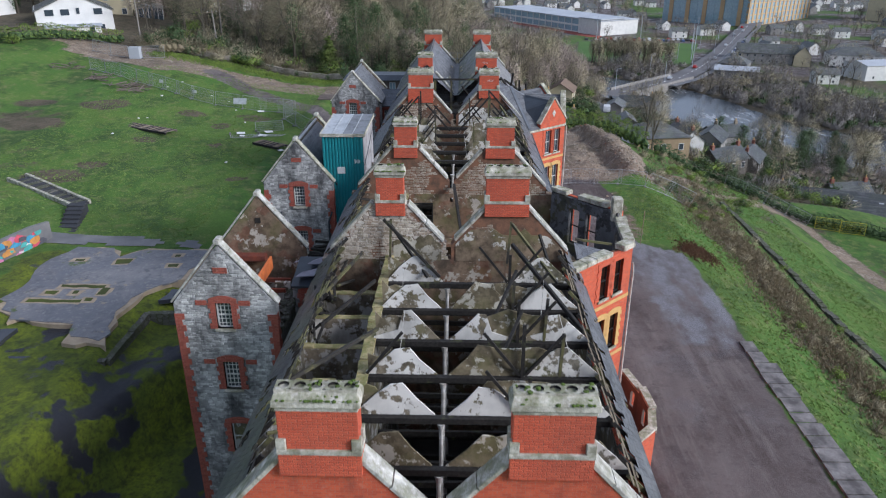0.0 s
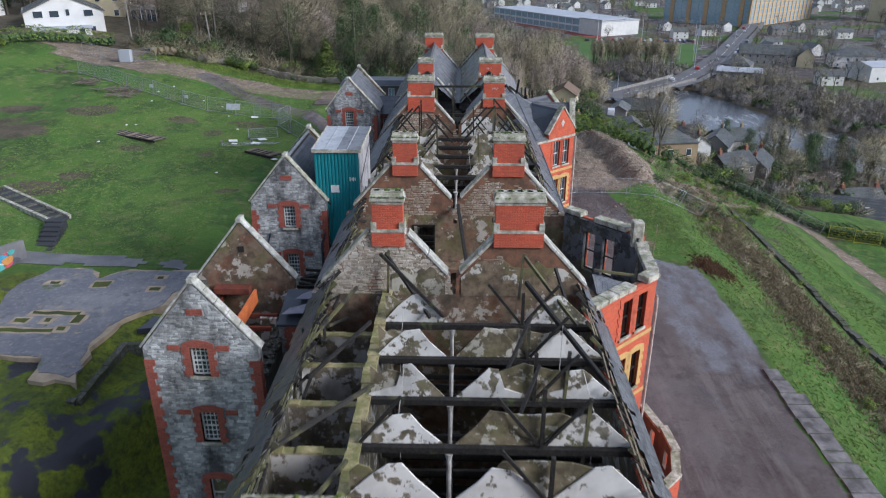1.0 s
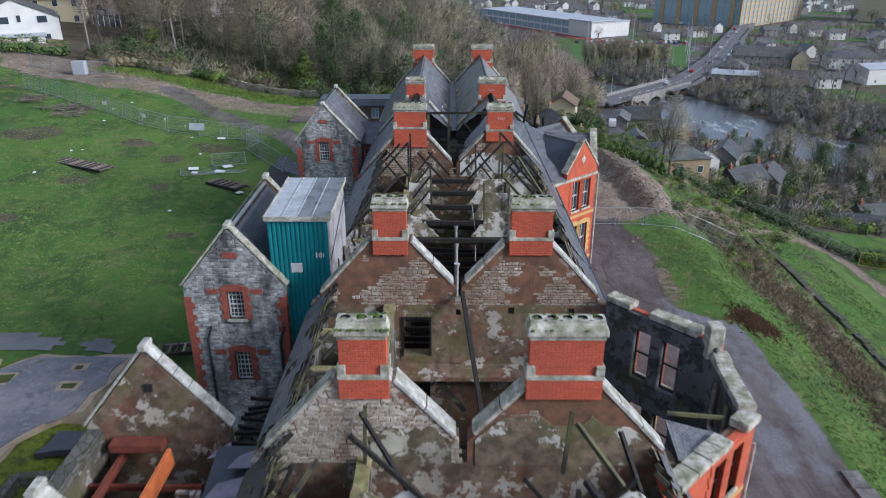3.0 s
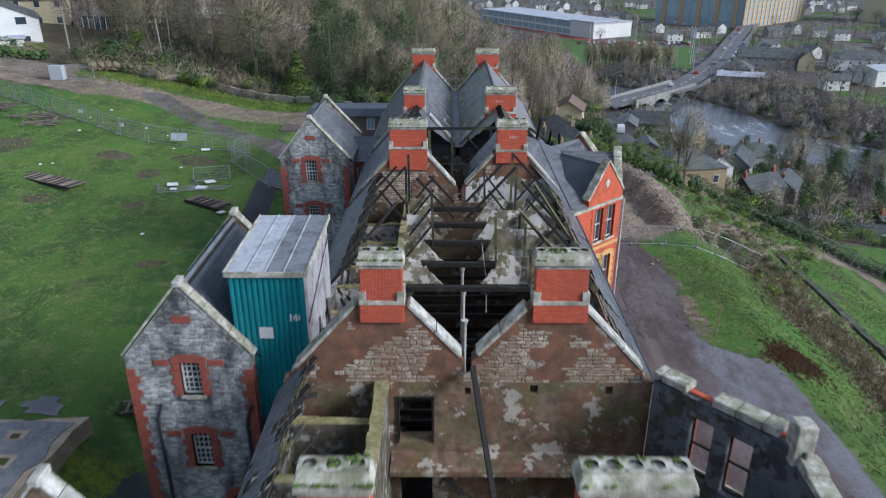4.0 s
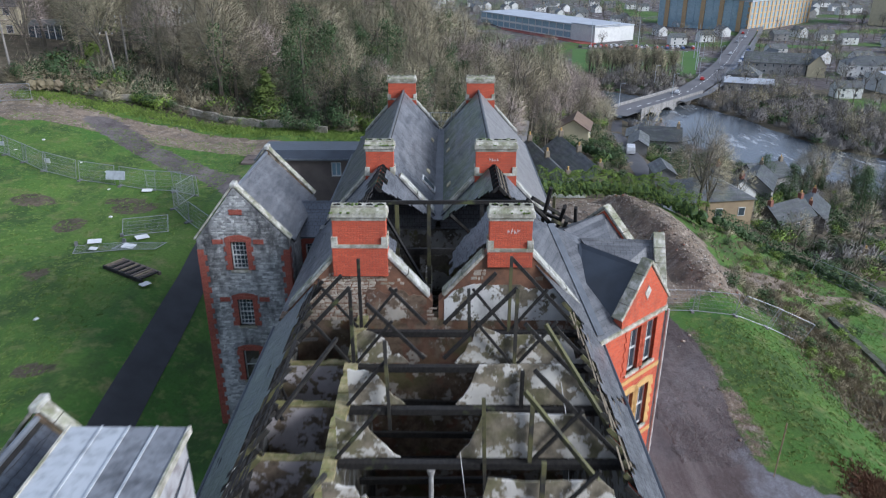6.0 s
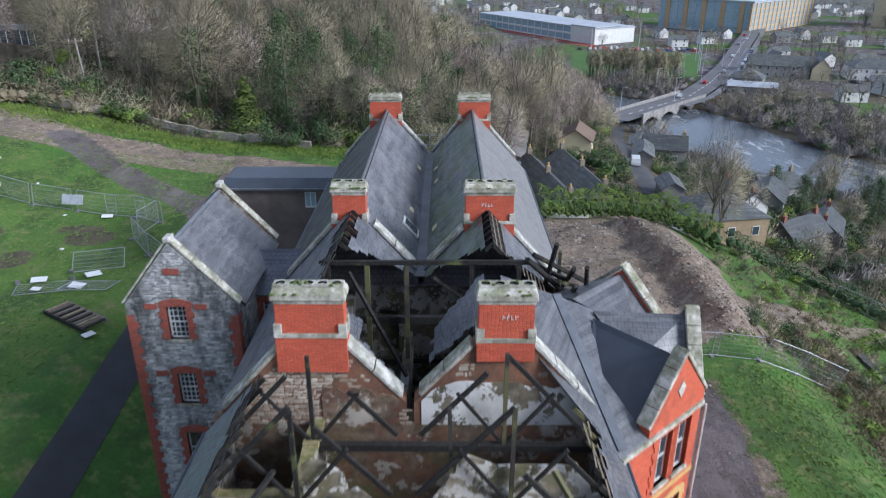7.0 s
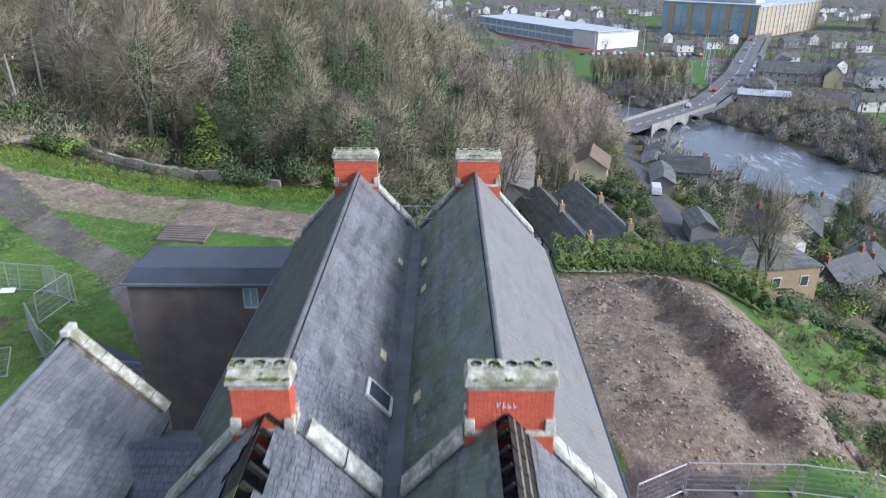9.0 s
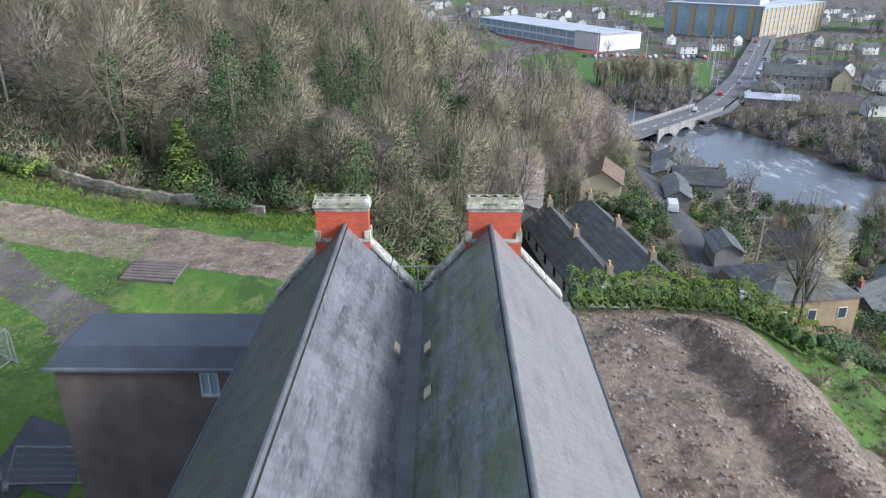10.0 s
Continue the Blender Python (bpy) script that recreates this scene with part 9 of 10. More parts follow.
wood_pole(-43.7, 131.0, 7.0, 1, -0.4)
wood_pole(-45.3, 138.6, 8.0, 2, 0.1)
wood_pole(-57.7, 131.0, 7.5, 1)
wood_pole(37.0, 138.0, 7.5, 1)
for (x0, y0, z0), (x1, y1, z1) in (((-44.1, 131.0, 16.8), (-45.3, 138.6, 18.2)), ((-44.1, 131.0, 16.7), (-57.7, 131.0, 18.6))):
    pts = [(x0 + (x1 - x0) * k / 8, y0 + (y1 - y0) * k / 8, z0 + (z1 - z0) * k / 8 - 0.35 * math.sin(math.pi * k / 8)) for k in range(9)]
    thing("overhead_cable", Geo().tube(pts, 0.02, 4), TIMBER, "thin black overhead cable between the poles", "cable", "overhead cables")

# lane, bridge and main road
ribbon("lane", LANE, 3.6, m_plain("lane_tarmac", (0.085, 0.083, 0.088), (0.062, 0.061, 0.066), 0.3, 0.75, 0.3, fine=3.0), "narrow tarmac lane down to the river", 0.06, 2.0, "road")
ribbon("road", ROADLINE, 11.0, ROAD, "wide tarmac road from the bridge into the town", level=-28.6, step=5.0)
ribbon("pavement", [(x + 7.2, y - 3.2) for x, y in ROADLINE[2:]], 3.0, CONCRETE, "grey pavement beside the road", level=-28.55, step=5.0, category="pavement")
ribbon("car_park", [(126, 356), (152, 410), (186, 482)], 7.0, CONCRETE, "strip of parking beside the road", level=-28.5, step=5.0, category="car park")
br = base("bridge", "old grey stone arched bridge over the river", "bridge")
m, L = along((68, 299), (103, 336))
for s in (-6.0, 5.4):
    ops = []
    g = Geo()
    n = 40
    for i in range(n):
        a, b = L * i / n, L * (i + 1) / n
        f = ((i + 0.5) / n * 4) % 1
        arch = -32.5 + 2.6 * math.sqrt(max(0.0, 1 - ((f - 0.5) / 0.42) ** 2)) if abs(f - 0.5) < 0.42 else -34
        g.box(a, b, s, s + 0.6, arch, -27.6)
    part("spandrel", moved(g, m), m_stone("bridge_stone", (0.22, 0.21, 0.20), (0.40, 0.385, 0.36), (0.26, 0.25, 0.24), dirt=0.4), br)
part("deck", moved(Geo().box(0, L, -5.4, 5.4, -29.2, -28.65), m), GREYWALL, br)
marks = Geo()
for (ax, ay), (bx, by) in zip(ROADLINE[1:], ROADLINE[2:]):
    Ls = math.hypot(bx - ax, by - ay)
    u = Vector(((bx - ax) / Ls, (by - ay) / Ls))
    k = 0.0
    while k < Ls - 3:
        marks.beam((ax + u.x * k, ay + u.y * k, -28.57), (ax + u.x * (k + 3), ay + u.y * (k + 3), -28.57), 0.3, 0.02)
        k += 7
thing("road_marking", marks, WHITEBOARD, "broken white centre line on the road", "road marking", kind="stuff")


def car_meshes():
    body, glass = Geo(), Geo()
    body.taper(-2.1, 2.1, -0.85, 0.85, 0.3, 0.85, 0.05, 0.03)
    body.taper(-1.6, 1.1, -0.78, 0.78, 0.85, 1.42, 0.45, 0.12)
    glass.taper(-1.55, 1.05, -0.795, 0.795, 0.9, 1.34, 0.4, 0.1)
    wheel = Geo()
    for x in (-1.3, 1.3):
        for y in (-0.8, 0.8):
            wheel.tube([(x, y - 0.1, 0.32), (x, y + 0.1, 0.32)], 0.32, 10)
    return body.mesh("body"), glass.mesh("window_band"), wheel.mesh("wheel_set")


CARB, CARG, CARW = car_meshes()
CARB.materials.append(None)
PAINTS = [m_plain("car_paint", c, tuple(0.85 * v for v in c), 2.0, 0.3, 0.05) for c in ((0.62, 0.63, 0.65), (0.05, 0.055, 0.065), (0.30, 0.31, 0.33), (0.45, 0.035, 0.03), (0.06, 0.10, 0.22))]
PNAMES = ("white", "black", "silver-grey", "red", "dark blue")


def car(x, y, z, turn, k, what="parked"):
    c = base("car", f"small {PNAMES[k]} car {what}", "car", (x, y, z), "cars", turn=turn)
    me = CARB.copy()
    me.materials[0] = PAINTS[k]
    part("body", me, None, c)
    part("window_band", CARG, GLASS, c)
    part("wheel_set", CARW, PATH, c, kind="stuff")


rg = random.Random(31)
for i in range(17):
    f = i / 17
    x, y = 127 + 57 * f, 358 + 118 * f
    car(x + rg.uniform(-0.4, 0.4), y, -28.45, 64 + rg.uniform(-6, 6), rg.choice((0, 0, 1, 2, 2, 4)), "parked beside the main road")
for x, y, k in ((96, 330, 0), (117, 362, 3), (136, 391, 2), (160, 444, 0), (184, 498, 2), (206, 545, 3), (198, 521, 0)):
    car(x, y, -28.55, 64, k, "on the main road")
for i in range(46):
    x, y = 84 + 1.55 * i, 492 - 0.18 * i + (6 if i % 2 else 0)
    if rg.random() < 0.85:
        car(x, y, -31.0, 90 + rg.uniform(-8, 8), rg.choice((0, 0, 1, 2, 2, 4, 3)), "in the car park beyond the pitch")
for i in range(14):
    x, y = 196 + rg.uniform(-4, 20), 372 + rg.uniform(-6, 14)
    car(x, y, -31.0, rg.choice((20, 110)), rg.choice((0, 1, 2)), "in the yard beside the hall")
van = base("van", "white van parked on the lane", "van", on_ground(32.8, 156.5, 0.1), turn=78)
van.scale = (0.8, 0.8, 0.8)
part("body", Geo().taper(-2.3, 2.3, -0.95, 0.95, 0.35, 1.1, 0.03, 0.02).taper(-2.28, 1.5, -0.93, 0.93, 1.1, 1.75, 0.2, 0.08), PAINTS[0], van, bevel=0.06)
part("windscreen", Geo().taper(1.0, 1.52, -0.85, 0.85, 1.15, 1.85, 0.15, 0.1), GLASS, van)
for s in (-1.4, 1.4):
    for t in (-0.9, 0.9):
        part("wheel", Geo().tube([(s, t - 0.1, 0.34), (s, t + 0.1, 0.34)], 0.34, 10), PATH, van)
for x, y, k in ((30.2, 124.8, 2), (31.6, 127.8, 0)):
    car(x, y, height(x, y) + 0.06, 75, k, "parked at the end of the lane")

# sports pitch with tall posts, and grass beyond
PITCH_GREEN = m_plain("mown_pitch", (0.075, 0.155, 0.030), (0.060, 0.130, 0.026), 0.05, 0.9, 0.2, fine=1.0)
plate("sports_pitch", [(64, 402), (78, 484), (153, 474), (124, 392), (108, 378)], -31.2, -30.9, PITCH_GREEN, "bright green mown sports pitch", "pitch", "structure")
plate("green_verge", [(185, 500), (235, 484), (243, 497), (192, 515)], -31.2, -30.9, PITCH_GREEN, "strip of bright mown grass by the road", "lawn", "structure")
plate("green_verge", [(20, 700), (70, 690), (74, 705), (22, 716)], -31.2, -30.9, PITCH_GREEN, "strip of bright mown grass by the school", "lawn", "structure")
plate("running_track", [(36, 604), (88, 508), (97, 505), (98, 516), (50, 610)], -31.2, -30.85, m_plain("red_track", (0.32, 0.08, 0.06), (0.26, 0.07, 0.05), 0.1, 0.8, 0.1), "red running track beside the school", "track", "structure")
for x, y in ((128, 405), (132, 414), (150, 470), (141, 448), (88, 478), (118, 484)):
    thing("tall_post", Geo().tube([(x, y, -31), (x, y, -14)], [0.22, 0.12], 6), METALROOF, "tall pale floodlight post beside the pitch", "post", "pitch posts")
for i in range(9):
    f = i / 8
    x, y = 74 + 100 * f + (6 if i % 2 else -8), 304 + 172 * f
    lp = base("street_lamp", "tall grey street lamp on the road", "street lamp", (x, y, -29), "street lamps")
    part("mast", Geo().tube([(0, 0, 0), (0, 0, 9)], [0.14, 0.08], 6), METALROOF, lp)
    part("arm", Geo().beam((0, 0, 9), (1.4, 0, 9.2), 0.1, 0.1), METALROOF, lp)
    part("lantern", Geo().box(1.1, 1.9, -0.15, 0.15, 9.1, 9.28), METALROOF, lp)


def block(name, label, p, q, depth, h, floors, bay, wall, glass, roof, z=-31.0, group="", pier=0.25, flat=0.6, band=(0.9, 0.35)):
    """A flat-roofed long building with rows of windows between bands and piers."""
    b = base(name, label, "building", group=group)
    m, L = along(p, q)
    part("core", moved(Geo().box(0, L, 0.4, depth, z, z + h), m), wall, b)
    g = Geo()
    fh = h / floors
    for k in range(floors):
        w = moved(Geo().box(0.3, L - 0.3, 0.3, 0.4, z + k * fh + band[0], z + (k + 1) * fh - band[1]), m)
        part("window_band", w, glass, b)
        part("floor_band", moved(Geo().box(0, L, 0, 0.4, z + k * fh - band[1], z + k * fh + band[0]), m), wall, b)
    n = max(2, round(L / bay))
    for i in range(n + 1):
        x = L * i / n
        part("pier", moved(Geo().box(x - pier, x + pier, -0.08, 0.4, z, z + h), m), wall, b)
    part("roof", moved(Geo().box(-0.4, L + 0.4, -0.5, depth + 0.4, z + h, z + h + flat), m), roof, b)
    return b


block("school_building", "long low white and glass school with pale metal roof", (28, 634), (97, 514), 34, 9.5, 2, 8.0, WHITEWALL, FARGLASS, METALROOF)
block("school_building", "white end wing of the long school", (97, 514), (116, 527), 22, 10.5, 2, 9.0, WHITEWALL, GLASS, METALROOF)
of = block("office_building", "large blue-glass office block with ochre fins", (168, 622), (222, 577), 44, 22, 5, 13.0, FARGLASS, FARGLASS, METALROOF)
m, L = along((168, 622), (222, 577))
for i in range(5):
    x = L * (i + 0.35) / 5
    part("ochre_fin", moved(Geo().box(x, x + 3.2, -0.6, 0.5, -31, -9.4), m), OCHRE, of)
part("roof_plant", moved(Geo().box(6, L - 8, 14, 34, -8.4, -3.5), m), METALROOF, of)
block("office_building", "ochre-clad wing of the office block with rows of windows", (222, 577), (300, 650), 30, 21, 5, 7.0, OCHRE, FARGLASS, METALROOF, pier=1.5, band=(0.35, 0.25))
block("tower_block", "tall pale apartment tower with rows of windows", (352, 612), (384, 628), 24, 44, 13, 4.0, CREAM, GLASS, GREYWALL, group="tower blocks", pier=0.7)
house("stone_hall", "long grey stone hall with slate roof", 165, 396, -18, 30, 10, 5.5, 4.5, m_stone("hall_stone", (0.26, 0.25, 0.24), (0.40, 0.39, 0.37), (0.3, 0.3, 0.29), dirt=0.3), chims=0, wins=8, storeys=2)
house("stone_hall", "pale gabled end wing of the hall", 181, 389, 72, 12, 8, 5.5, 4.5, CREAM, chims=0, wins=3, storeys=2)
house("white_hall", "white flat building with dark hipped roof", 208, 388, -12, 26, 14, 6, 3.5, WHITEWALL, chims=0, wins=6, hip=True, storeys=2)
house("grey_shop", "dark hipped-roof shop beside the road", 140, 372, -30, 14, 12, 4, 3.5, GREYWALL, chims=0, wins=4, hip=True)
house("grey_shop", "dark flat shop beside the car park", 134, 352, -20, 20, 10, 3.5, 1.5, GREYWALL, METALROOF, chims=0, wins=4)
house("white_hall", "white industrial shed with pale roof", 205, 352, 12, 34, 16, 7, 1.5, WHITEWALL, METALROOF, chims=0, wins=4)

# streets of small houses between the trees
rg = random.Random(8)
walls_ = (WHITEWALL, GREYWALL, WHITEWALL, WHITEWALL)
names_ = ("white", "grey", "white", "white")
kinds = []
for k in range(4):
    h = house("town_house", f"{names_[k]} two-storey terrace house with dark slate roof in the town", 0, 0, 0, 13, 8, 5.4, 3.0, walls_[k], chims=1, wins=2, storeys=2, group="houses of the town", z=0.0, far=True)
    kinds.append(h)
taken = []
made = 0
free = [pose(260, 700, -31.5), pose(274, 706, -31.5), pose(288, 712, -31.5), pose(302, 718, -31.5)]
for h, mm in zip(kinds, free):
    h.matrix_world = mm
for i in range(3000):
    if made > 120:
        break
    y = rg.uniform(330, 830)
    x = rg.uniform(-60 + 0.0 * y, 0.66 * y)
    if y < 500 and x < 150:
        continue
    if near_line(x, y, ROADLINE) < 16 or near_line(x, y, RIVER) < 45 or (20 < x < 130 and 480 < y < 660) or (150 < x < 330 and 560 < y < 690) or (60 < x < 160 and 370 < y < 500) or (120 < x < 245 and 340 < y < 420) or wooded(x, y) or (180 < x < 250 and 478 < y < 520):
        continue
    if any(abs(x - a) < 17 and abs(y - b) < 13 for a, b in taken):
        continue
    taken.append((x, y))
    made += 1
    row = 8 + 20 * noise.noise((x * 0.01, y * 0.01, 0))
    copy_thing(kinds[made % 4], pose(x, y, height(x, y) - 0.5, 0, 0, row if made % 3 else row + 90) @ Matrix.Scale(0.82, 4))
# town trees
rows = []
for i in range(1300):
    y = rg.uniform(300, 840)
    x = rg.uniform(-80, 0.66 * y)
    if near_line(x, y, ROADLINE) < 10 or near_line(x, y, RIVER) < 24 or wooded(x, y):
        continue
    if (30 < x < 130 and 500 < y < 650) or (64 < x < 155 and 376 < y < 486) or (150 < x < 330 and 560 < y < 690) or any(abs(x - a) < 9 and abs(y - b) < 7 for a, b in taken):
        continue
    rows.append((rg.choice(TOWNTREE + PINKTOWN), x, y, rg.uniform(0.6, 1.1), rg.uniform(0, 6)))
for i in range(80):
    a, r = rg.uniform(0, 6.28), rg.random() ** 0.5
    x, y = 92 + 22 * r * math.cos(a), 390 + 17 * r * math.sin(a)
    if near_line(x, y, ROADLINE) > 9:
        rows.append((FARTREE[3], x, y, rg.uniform(0.8, 1.1), rg.uniform(0, 6)))
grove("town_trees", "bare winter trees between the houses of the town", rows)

# ---- single stones, bricks and slates ----
def piece_mat(name, lo, hi, stain, stained, grain=18.0, rough=0.9, moss=0.0):
    """Each piece takes its own tone; dark damp stains run over all of them."""
    n = Nodes(name)
    co = n.position()
    f = n.math("FRACT", n.math("ADD", n.node("ObjectInfo", out=5), n.node("NewGeometry", out=8)))
    g = n.noise(co, grain, 5.0, 0.65)
    c = n.mix(n.math("ADD", n.math("MULTIPLY", f, 0.6), n.math("MULTIPLY", g, 0.4)), lo, hi)
    c = n.mix(n.band(n.noise(n.scaled(co, (1, 1, 0.45)), 0.55, 7.0, 0.68), 0.44, 0.62, 0.0, stained), c, stain)
    c = n.mix(n.band(n.noise(co, 6.0, 4.0, 0.6), 0.62, 0.75, 0.0, 0.35), c, hi)
    if moss:
        c = n.mix(n.band(n.noise(co, 1.1, 5.0, 0.6), 0.55, 0.68, 0.0, moss), c, (0.09, 0.10, 0.03))
    return n.done(c, rough, g, 0.5, 0.02, spec=0.25)


STONEPIECE = piece_mat("grey_wall_stone", (0.11, 0.11, 0.11), (0.78, 0.78, 0.76), (0.03, 0.031, 0.034), 0.88)
PALEPIECE = piece_mat("pale_rubble_stone", (0.20, 0.16, 0.115), (0.66, 0.60, 0.50), (0.20, 0.13, 0.085), 0.65, moss=0.35)
BRICKPIECE = piece_mat("single_brick", (0.45, 0.082, 0.045), (0.64, 0.135, 0.07), (0.22, 0.07, 0.05), 0.3, 40.0)


def piece_meshes(name, material, count, rough):
    """Unit blocks, front towards -y, with a worn and uneven face."""
    out = []
    for k in range(count):
        rg = random.Random(900 + k)

        def j(a):
            return a + rg.uniform(-rough, rough)

        g = Geo()
        back = [(-0.5, 1, -0.5), (0.5, 1, -0.5), (0.5, 1, 0.5), (-0.5, 1, 0.5)]
        rim = [(j(-0.48), 0.35, j(-0.47)), (j(0.48), 0.35, j(-0.47)), (j(0.48), 0.35, j(0.47)), (j(-0.48), 0.35, j(0.47))]
        face = [(p[0] * 0.86, rg.uniform(-0.15, 0.1), p[2] * 0.78) for p in rim]
        g.v += back + rim + face
        g.f.append((8, 9, 10, 11))
        for i in range(4):
            m = (i + 1) % 4
            g.f += [(4 + i, 4 + m, 8 + m, 8 + i), (i, m, 4 + m, 4 + i)]
        me = g.mesh(name)
        me.materials.append(material)
        out.append(me)
    return out


def lay(meshes, spots, parent, name, singles=300, tilt=0.015):
    """Spots are (x, y, z, width, height, depth), on a face that looks towards -y: single parts first, the rest joined."""
    rg = random.Random(len(spots))
    for x, y, z, w, h, d in spots[:singles]:
        ob = new(name, rg.choice(meshes))
        ob.parent = parent
        ob.matrix_local = Matrix.LocRotScale((x, y, z), Euler((0, rg.uniform(-tilt, tilt), 0)), (w, d, h))
    if len(spots) > singles:
        g = Geo()
        data = [([tuple(v.co) for v in me.vertices], [tuple(p.vertices) for p in me.polygons]) for me in meshes]
        for x, y, z, w, h, d in spots[singles:]:
            vs, fs = rg.choice(data)
            k = len(g.v)
            g.v += [(x + a * w, y + b * d, z + c * h) for a, b, c in vs]
            g.f += [tuple(k + i for i in f) for f in fs]
        part("joined_" + name, g, meshes[0].materials[0], parent, kind="stuff")


def courses(inside, x0, x1, z0, z1, y, hmin, hmax, wmin, wmax, seed, depth=(0.03, 0.055), gap=0.012):
    """Uneven courses of stones wherever inside(x0, x1, z0, z1) allows them."""
    rg = random.Random(seed)
    out = []
    z = z1
    while z > z0:
        h = rg.uniform(hmin, hmax)
        x = x0 - rg.uniform(0, wmin)
        while x < x1:
            w = rg.uniform(wmin, wmax)
            a, b = x, x + w
            x = b
            if inside(a, b, z - h, z):
                d = rg.uniform(*depth)
                k = rg.uniform(0.78, 1.0)
                out.append(((a + b) / 2, y - d * 0.6, z - h / 2 + rg.uniform(-0.12, 0.12) * h, b - a - gap, h * k - gap, d))
        z -= h
    return out


STONES = piece_meshes("wall_stone", STONEPIECE, 10, 0.12)
PALES = piece_meshes("rubble_stone", PALEPIECE, 8, 0.15)
BRICKS = piece_meshes("brick", BRICKPIECE, 4, 0.012)

# rubble fronts of the three stone towers
for tw, x0, x1, y0, xr, ze, zr, zlow, wins in ((T1, -12.35, -7.7, 27.9, -10.03, 13.6, 16.45, 5.0, ((-10.1, 0.72, 12.3, 13.6), (-10.1, 0.72, 9.0, 10.5), (-10.1, 0.8, 5.3, 7.0))),
                                              (T2, -12.2, -7.7, 43.3, -9.95, 14.3, 17.0, 5.0, ((-9.93, 0.72, 12.65, 14.0), (-9.93, 0.72, 9.4, 10.9), (-8.6, 0.8, 6.2, 8.0))),
                                              (T3, -11.95, -7.4, 67.7, -9.85, 14.5, 17.15, 4.0, ((-9.9, 0.78, 12.85, 14.35), (-9.9, 0.78, 9.65, 11.15), (-9.9, 0.85, 6.3, 8.1)))):
    def fits(a, b, lo, hi):
        if hi > ze:
            f = (hi - ze) / (zr - ze)
            if a < x0 + (xr - x0) * f + 0.02 or b > x1 + (xr - x1) * f - 0.02:
                return False
        elif a < x0 + (0.02 if lo > ze - 0.55 else 0.4) or b > x1 - (0.02 if lo > ze - 0.55 else 0.4):
            return False
        if hi > zr - 1.4 and lo < zr - 1.03 and b > xr - 0.36 and a < xr + 0.36:
            return False
        for i, (xc, w, za, zb) in enumerate(wins):
            if b > xc - w / 2 - 0.36 and a < xc + w / 2 + 0.36 and hi > za - 0.16 and lo < zb + 0.4:
                return False
            if i < 2 and hi > zb - 0.12 and lo < zb + 0.16 and b > xc - w / 2 - 0.9 and a < xc + w / 2 + 0.9:
                return False
        return True
    lay(STONES, courses(fits, x0, x1, zlow, zr - 0.15, y0, 0.07, 0.17, 0.1, 0.33, int(y0), (0.008, 0.036), 0.01), tw, "wall_stone", 260)

# bare rubble where the render has gone from the gables over the lost roofs
for key, seed, left_share, right_share in (("b", 11, 0.5, -0.16), ("c", 12, 0.06, -0.14), ("d", 13, 0.38, -0.04)):
    y = WALLS[key] - 0.3
    for s, share in ((-1, left_share), (1, right_share)):
        def bare(a, b, lo, hi):
            xc, zc = (a + b) / 2, (lo + hi) / 2
            top = min(slope_z(a), slope_z(b)) - 0.06
            if hi > top or abs(abs(xc) - RIDGE_X) < 1.06 and hi > 16.25:
                return False
            if key in "bd" and (lo < 15.6 and 0.3 < xc < 5.65 or lo < 15.25 and -2.8 < xc < -0.3):
                return False
            low = 0.3 * ss(15.2, 14.2, zc) if key == "c" else 0.0
            return noise.noise((xc * 0.55, zc * 0.55, seed)) + 0.35 * noise.noise((xc * 2.1, zc * 2.1, seed)) + share + low > 0.0
        x0, x1 = sorted((s * 0.15, s * 5.95))
        lay(PALES, courses(bare, x0, x1, 13.96, 17.4, y, 0.08, 0.2, 0.1, 0.36, seed + s, (0.002, 0.034), 0.022), building, "rubble_stone", 130, 0.16)

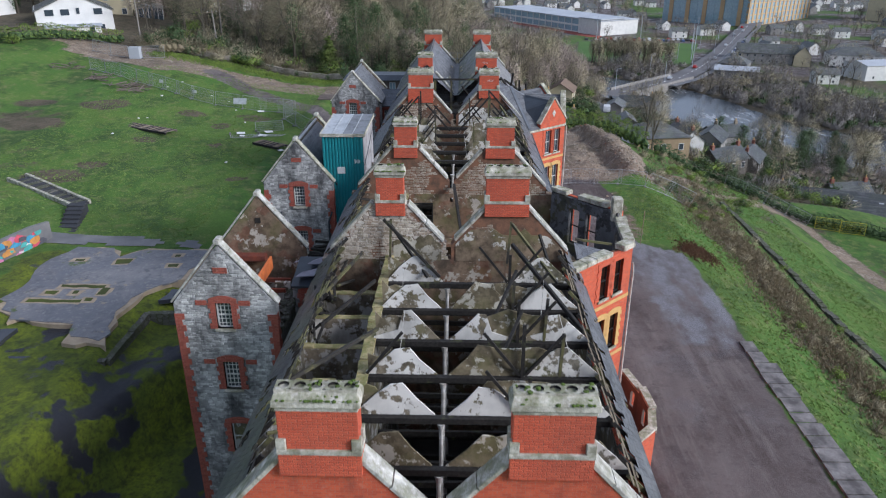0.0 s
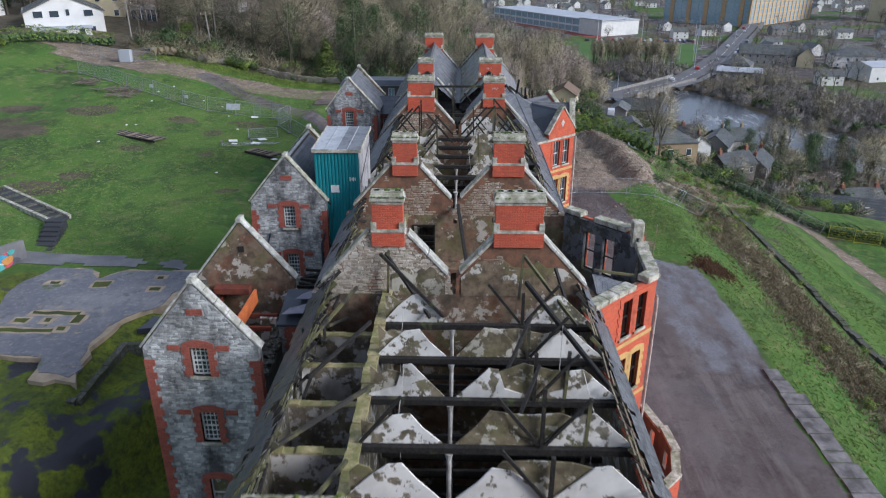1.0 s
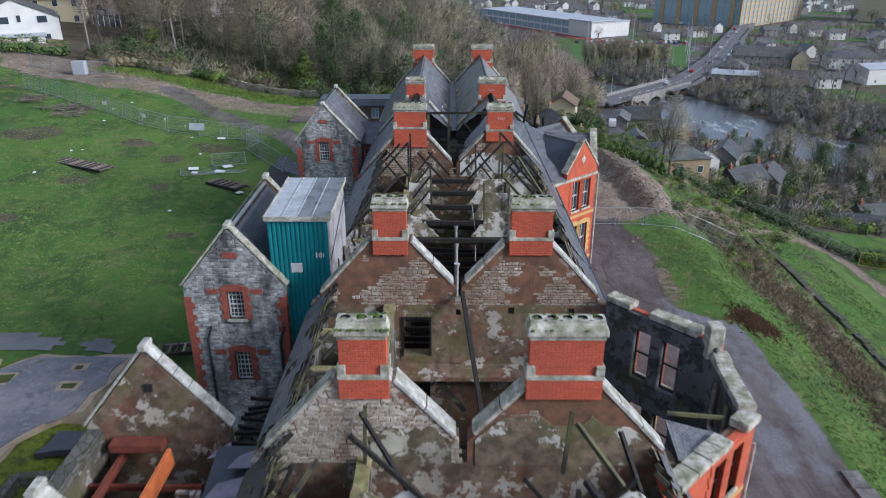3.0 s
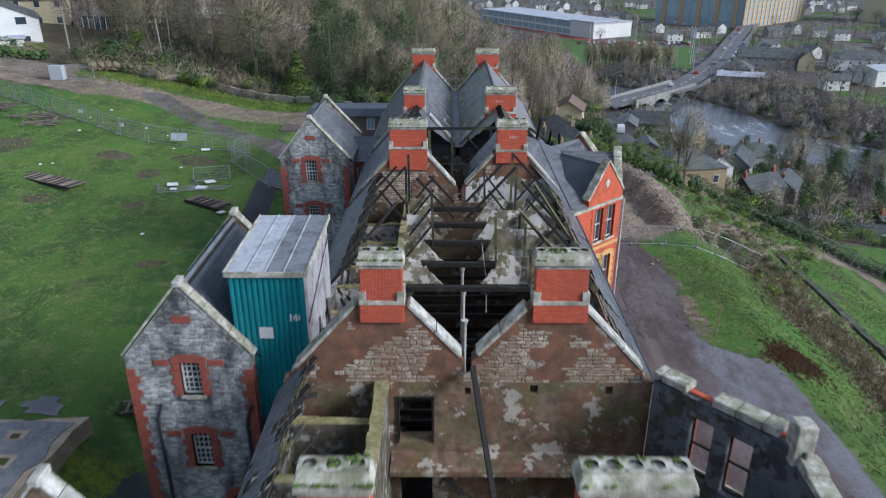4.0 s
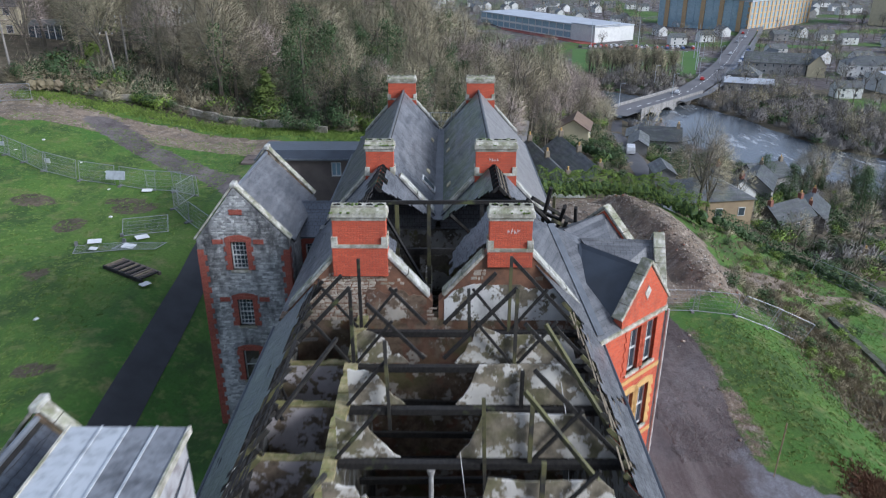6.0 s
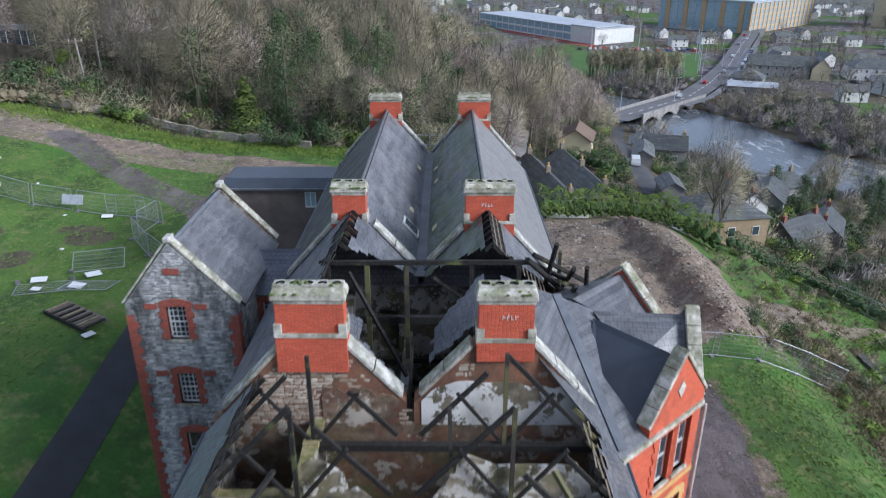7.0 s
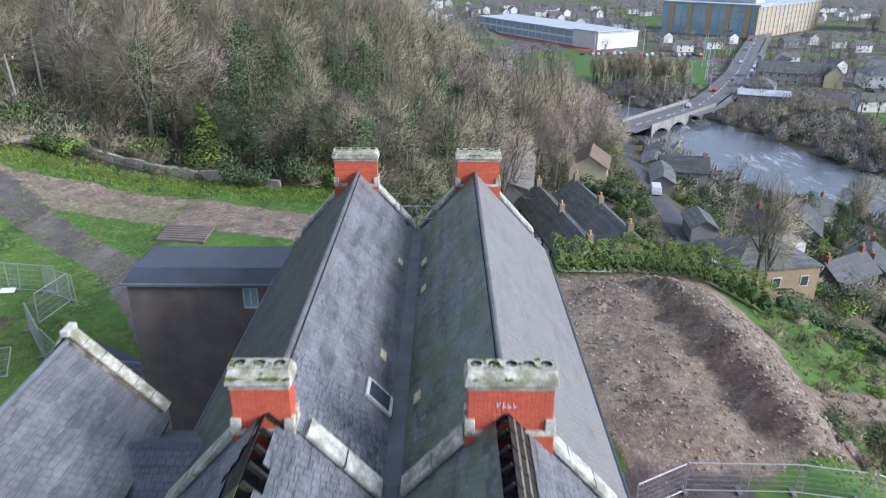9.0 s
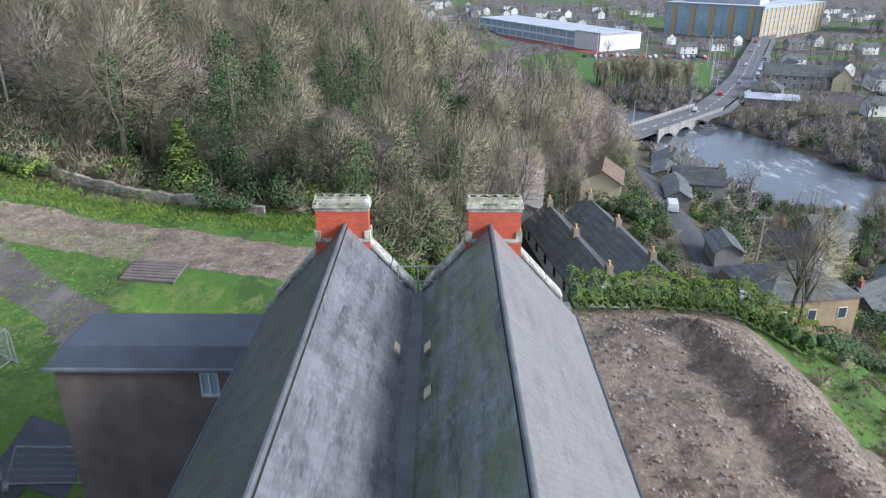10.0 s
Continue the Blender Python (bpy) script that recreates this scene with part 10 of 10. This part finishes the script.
# bricks of the chimney stacks: the fronts one by one, the flanks joined
for st, x0, x1, y, z0, zb in STACKS:
    front = []
    side = Geo()
    for lo, hi, inset, blocks in ((zb + 0.14, 18.22, 0.05, True), (z0, zb, 0.0, False)):
        n = round((hi - lo) / 0.078)
        for i in range(n):
            za = lo + (hi - lo) * i / n
            h = (hi - lo) / n - 0.009
            a, b = x0 + inset, x1 - inset
            if blocks and za < zb + 0.42:
                a, b = x0 + 0.23, x1 - 0.23
            k = max(1, round((b - a) / 0.235))
            wd = (b - a) / k
            for q in range(k + i % 2):
                lo_x = max(a, a + wd * (q - 0.5 * (i % 2)))
                hi_x = min(b, a + wd * (q + 1 - 0.5 * (i % 2)))
                if hi_x - lo_x > 0.05:
                    front.append(((lo_x + hi_x) / 2, y - 0.34 + inset - 0.007, za + h / 2, hi_x - lo_x - 0.009, h, 0.012))
            for s, face in ((-1, x0 + inset), (1, x1 - inset)):
                for q in range(3):
                    ya = y - 0.34 + inset + (0.68 - 2 * inset) * q / 3
                    e = ya + (0.68 - 2 * inset) / 3 - 0.009
                    if blocks and za < zb + 0.42 and (q == 0 or q == 2):
                        continue
                    p0, p1 = sorted((face, face + s * 0.006))
                    side.box(p0, p1, ya, e, za, za + h)
    lay(BRICKS, front, st, "brick", 60)
    part("flank_brickwork", side, BRICKPIECE, st, kind="stuff")

# slates beside the valley of the standing roof
tiles = {}
for s, mat in ((-1, SLATE), (1, SLATE_GREEN)):
    tiles[s] = Geo().taper(-0.5, 0.5, -0.5, 0.5, 0.0, 1.0, 0.004, 0.012).mesh("slate")
    tiles[s].materials.append(mat)
rg = random.Random(71)
ang = math.atan(PITCH)
for s in (-1, 1):
    a, b = s * RIDGE_X, s * VALLEY
    L = math.hypot(b - a, slope_z(a) - slope_z(b))
    for r in range(int(L / 0.235)):
        x = a + (b - a) * (1 - (r + 0.5) * 0.235 / L)
        cuts = [0.0] + [0.27 * k + (0.135 if r % 2 else 0.27) for k in range(9)] + [LOOSE_Y]
        for y0, y1 in zip(cuts, cuts[1:]):
            if y1 - y0 > 0.03:
                ob = new("slate", tiles[s])
                ob.parent = building
                ob.matrix_local = Matrix.LocRotScale((x, ye + 0.3 + (y0 + y1) / 2, slope_z(x) - 0.045), Euler((0, -s * ang + s * 0.05, rg.uniform(-0.01, 0.01))), (0.25, y1 - y0 - 0.006, 0.016 + rg.uniform(0, 0.006)))

# white spray-paint strokes on two stacks
for st, x0, x1, y, z0, zb in STACKS:
    if (round(y) in (61, 71)) and x0 > 0:
        rg = random.Random(int(y))
        for k in range(4):
            a, zb = x0 + 0.75 + 0.13 * k, 17.72 + rg.uniform(-0.02, 0.02)
            part("paint_stroke", Geo().beam((a, y - 0.305, zb), (a + rg.uniform(-0.03, 0.05), y - 0.305, zb + rg.uniform(0.12, 0.22)), 0.022, 0.012, (0, 1, 0)), WHITEBOARD, st, "white spray-paint stroke")
            part("paint_stroke", Geo().beam((a - 0.01, y - 0.305, zb + rg.uniform(0, 0.12)), (a + 0.08, y - 0.305, zb + rg.uniform(0, 0.15)), 0.02, 0.012, (0, 1, 0)), WHITEBOARD, st, "white spray-paint stroke")
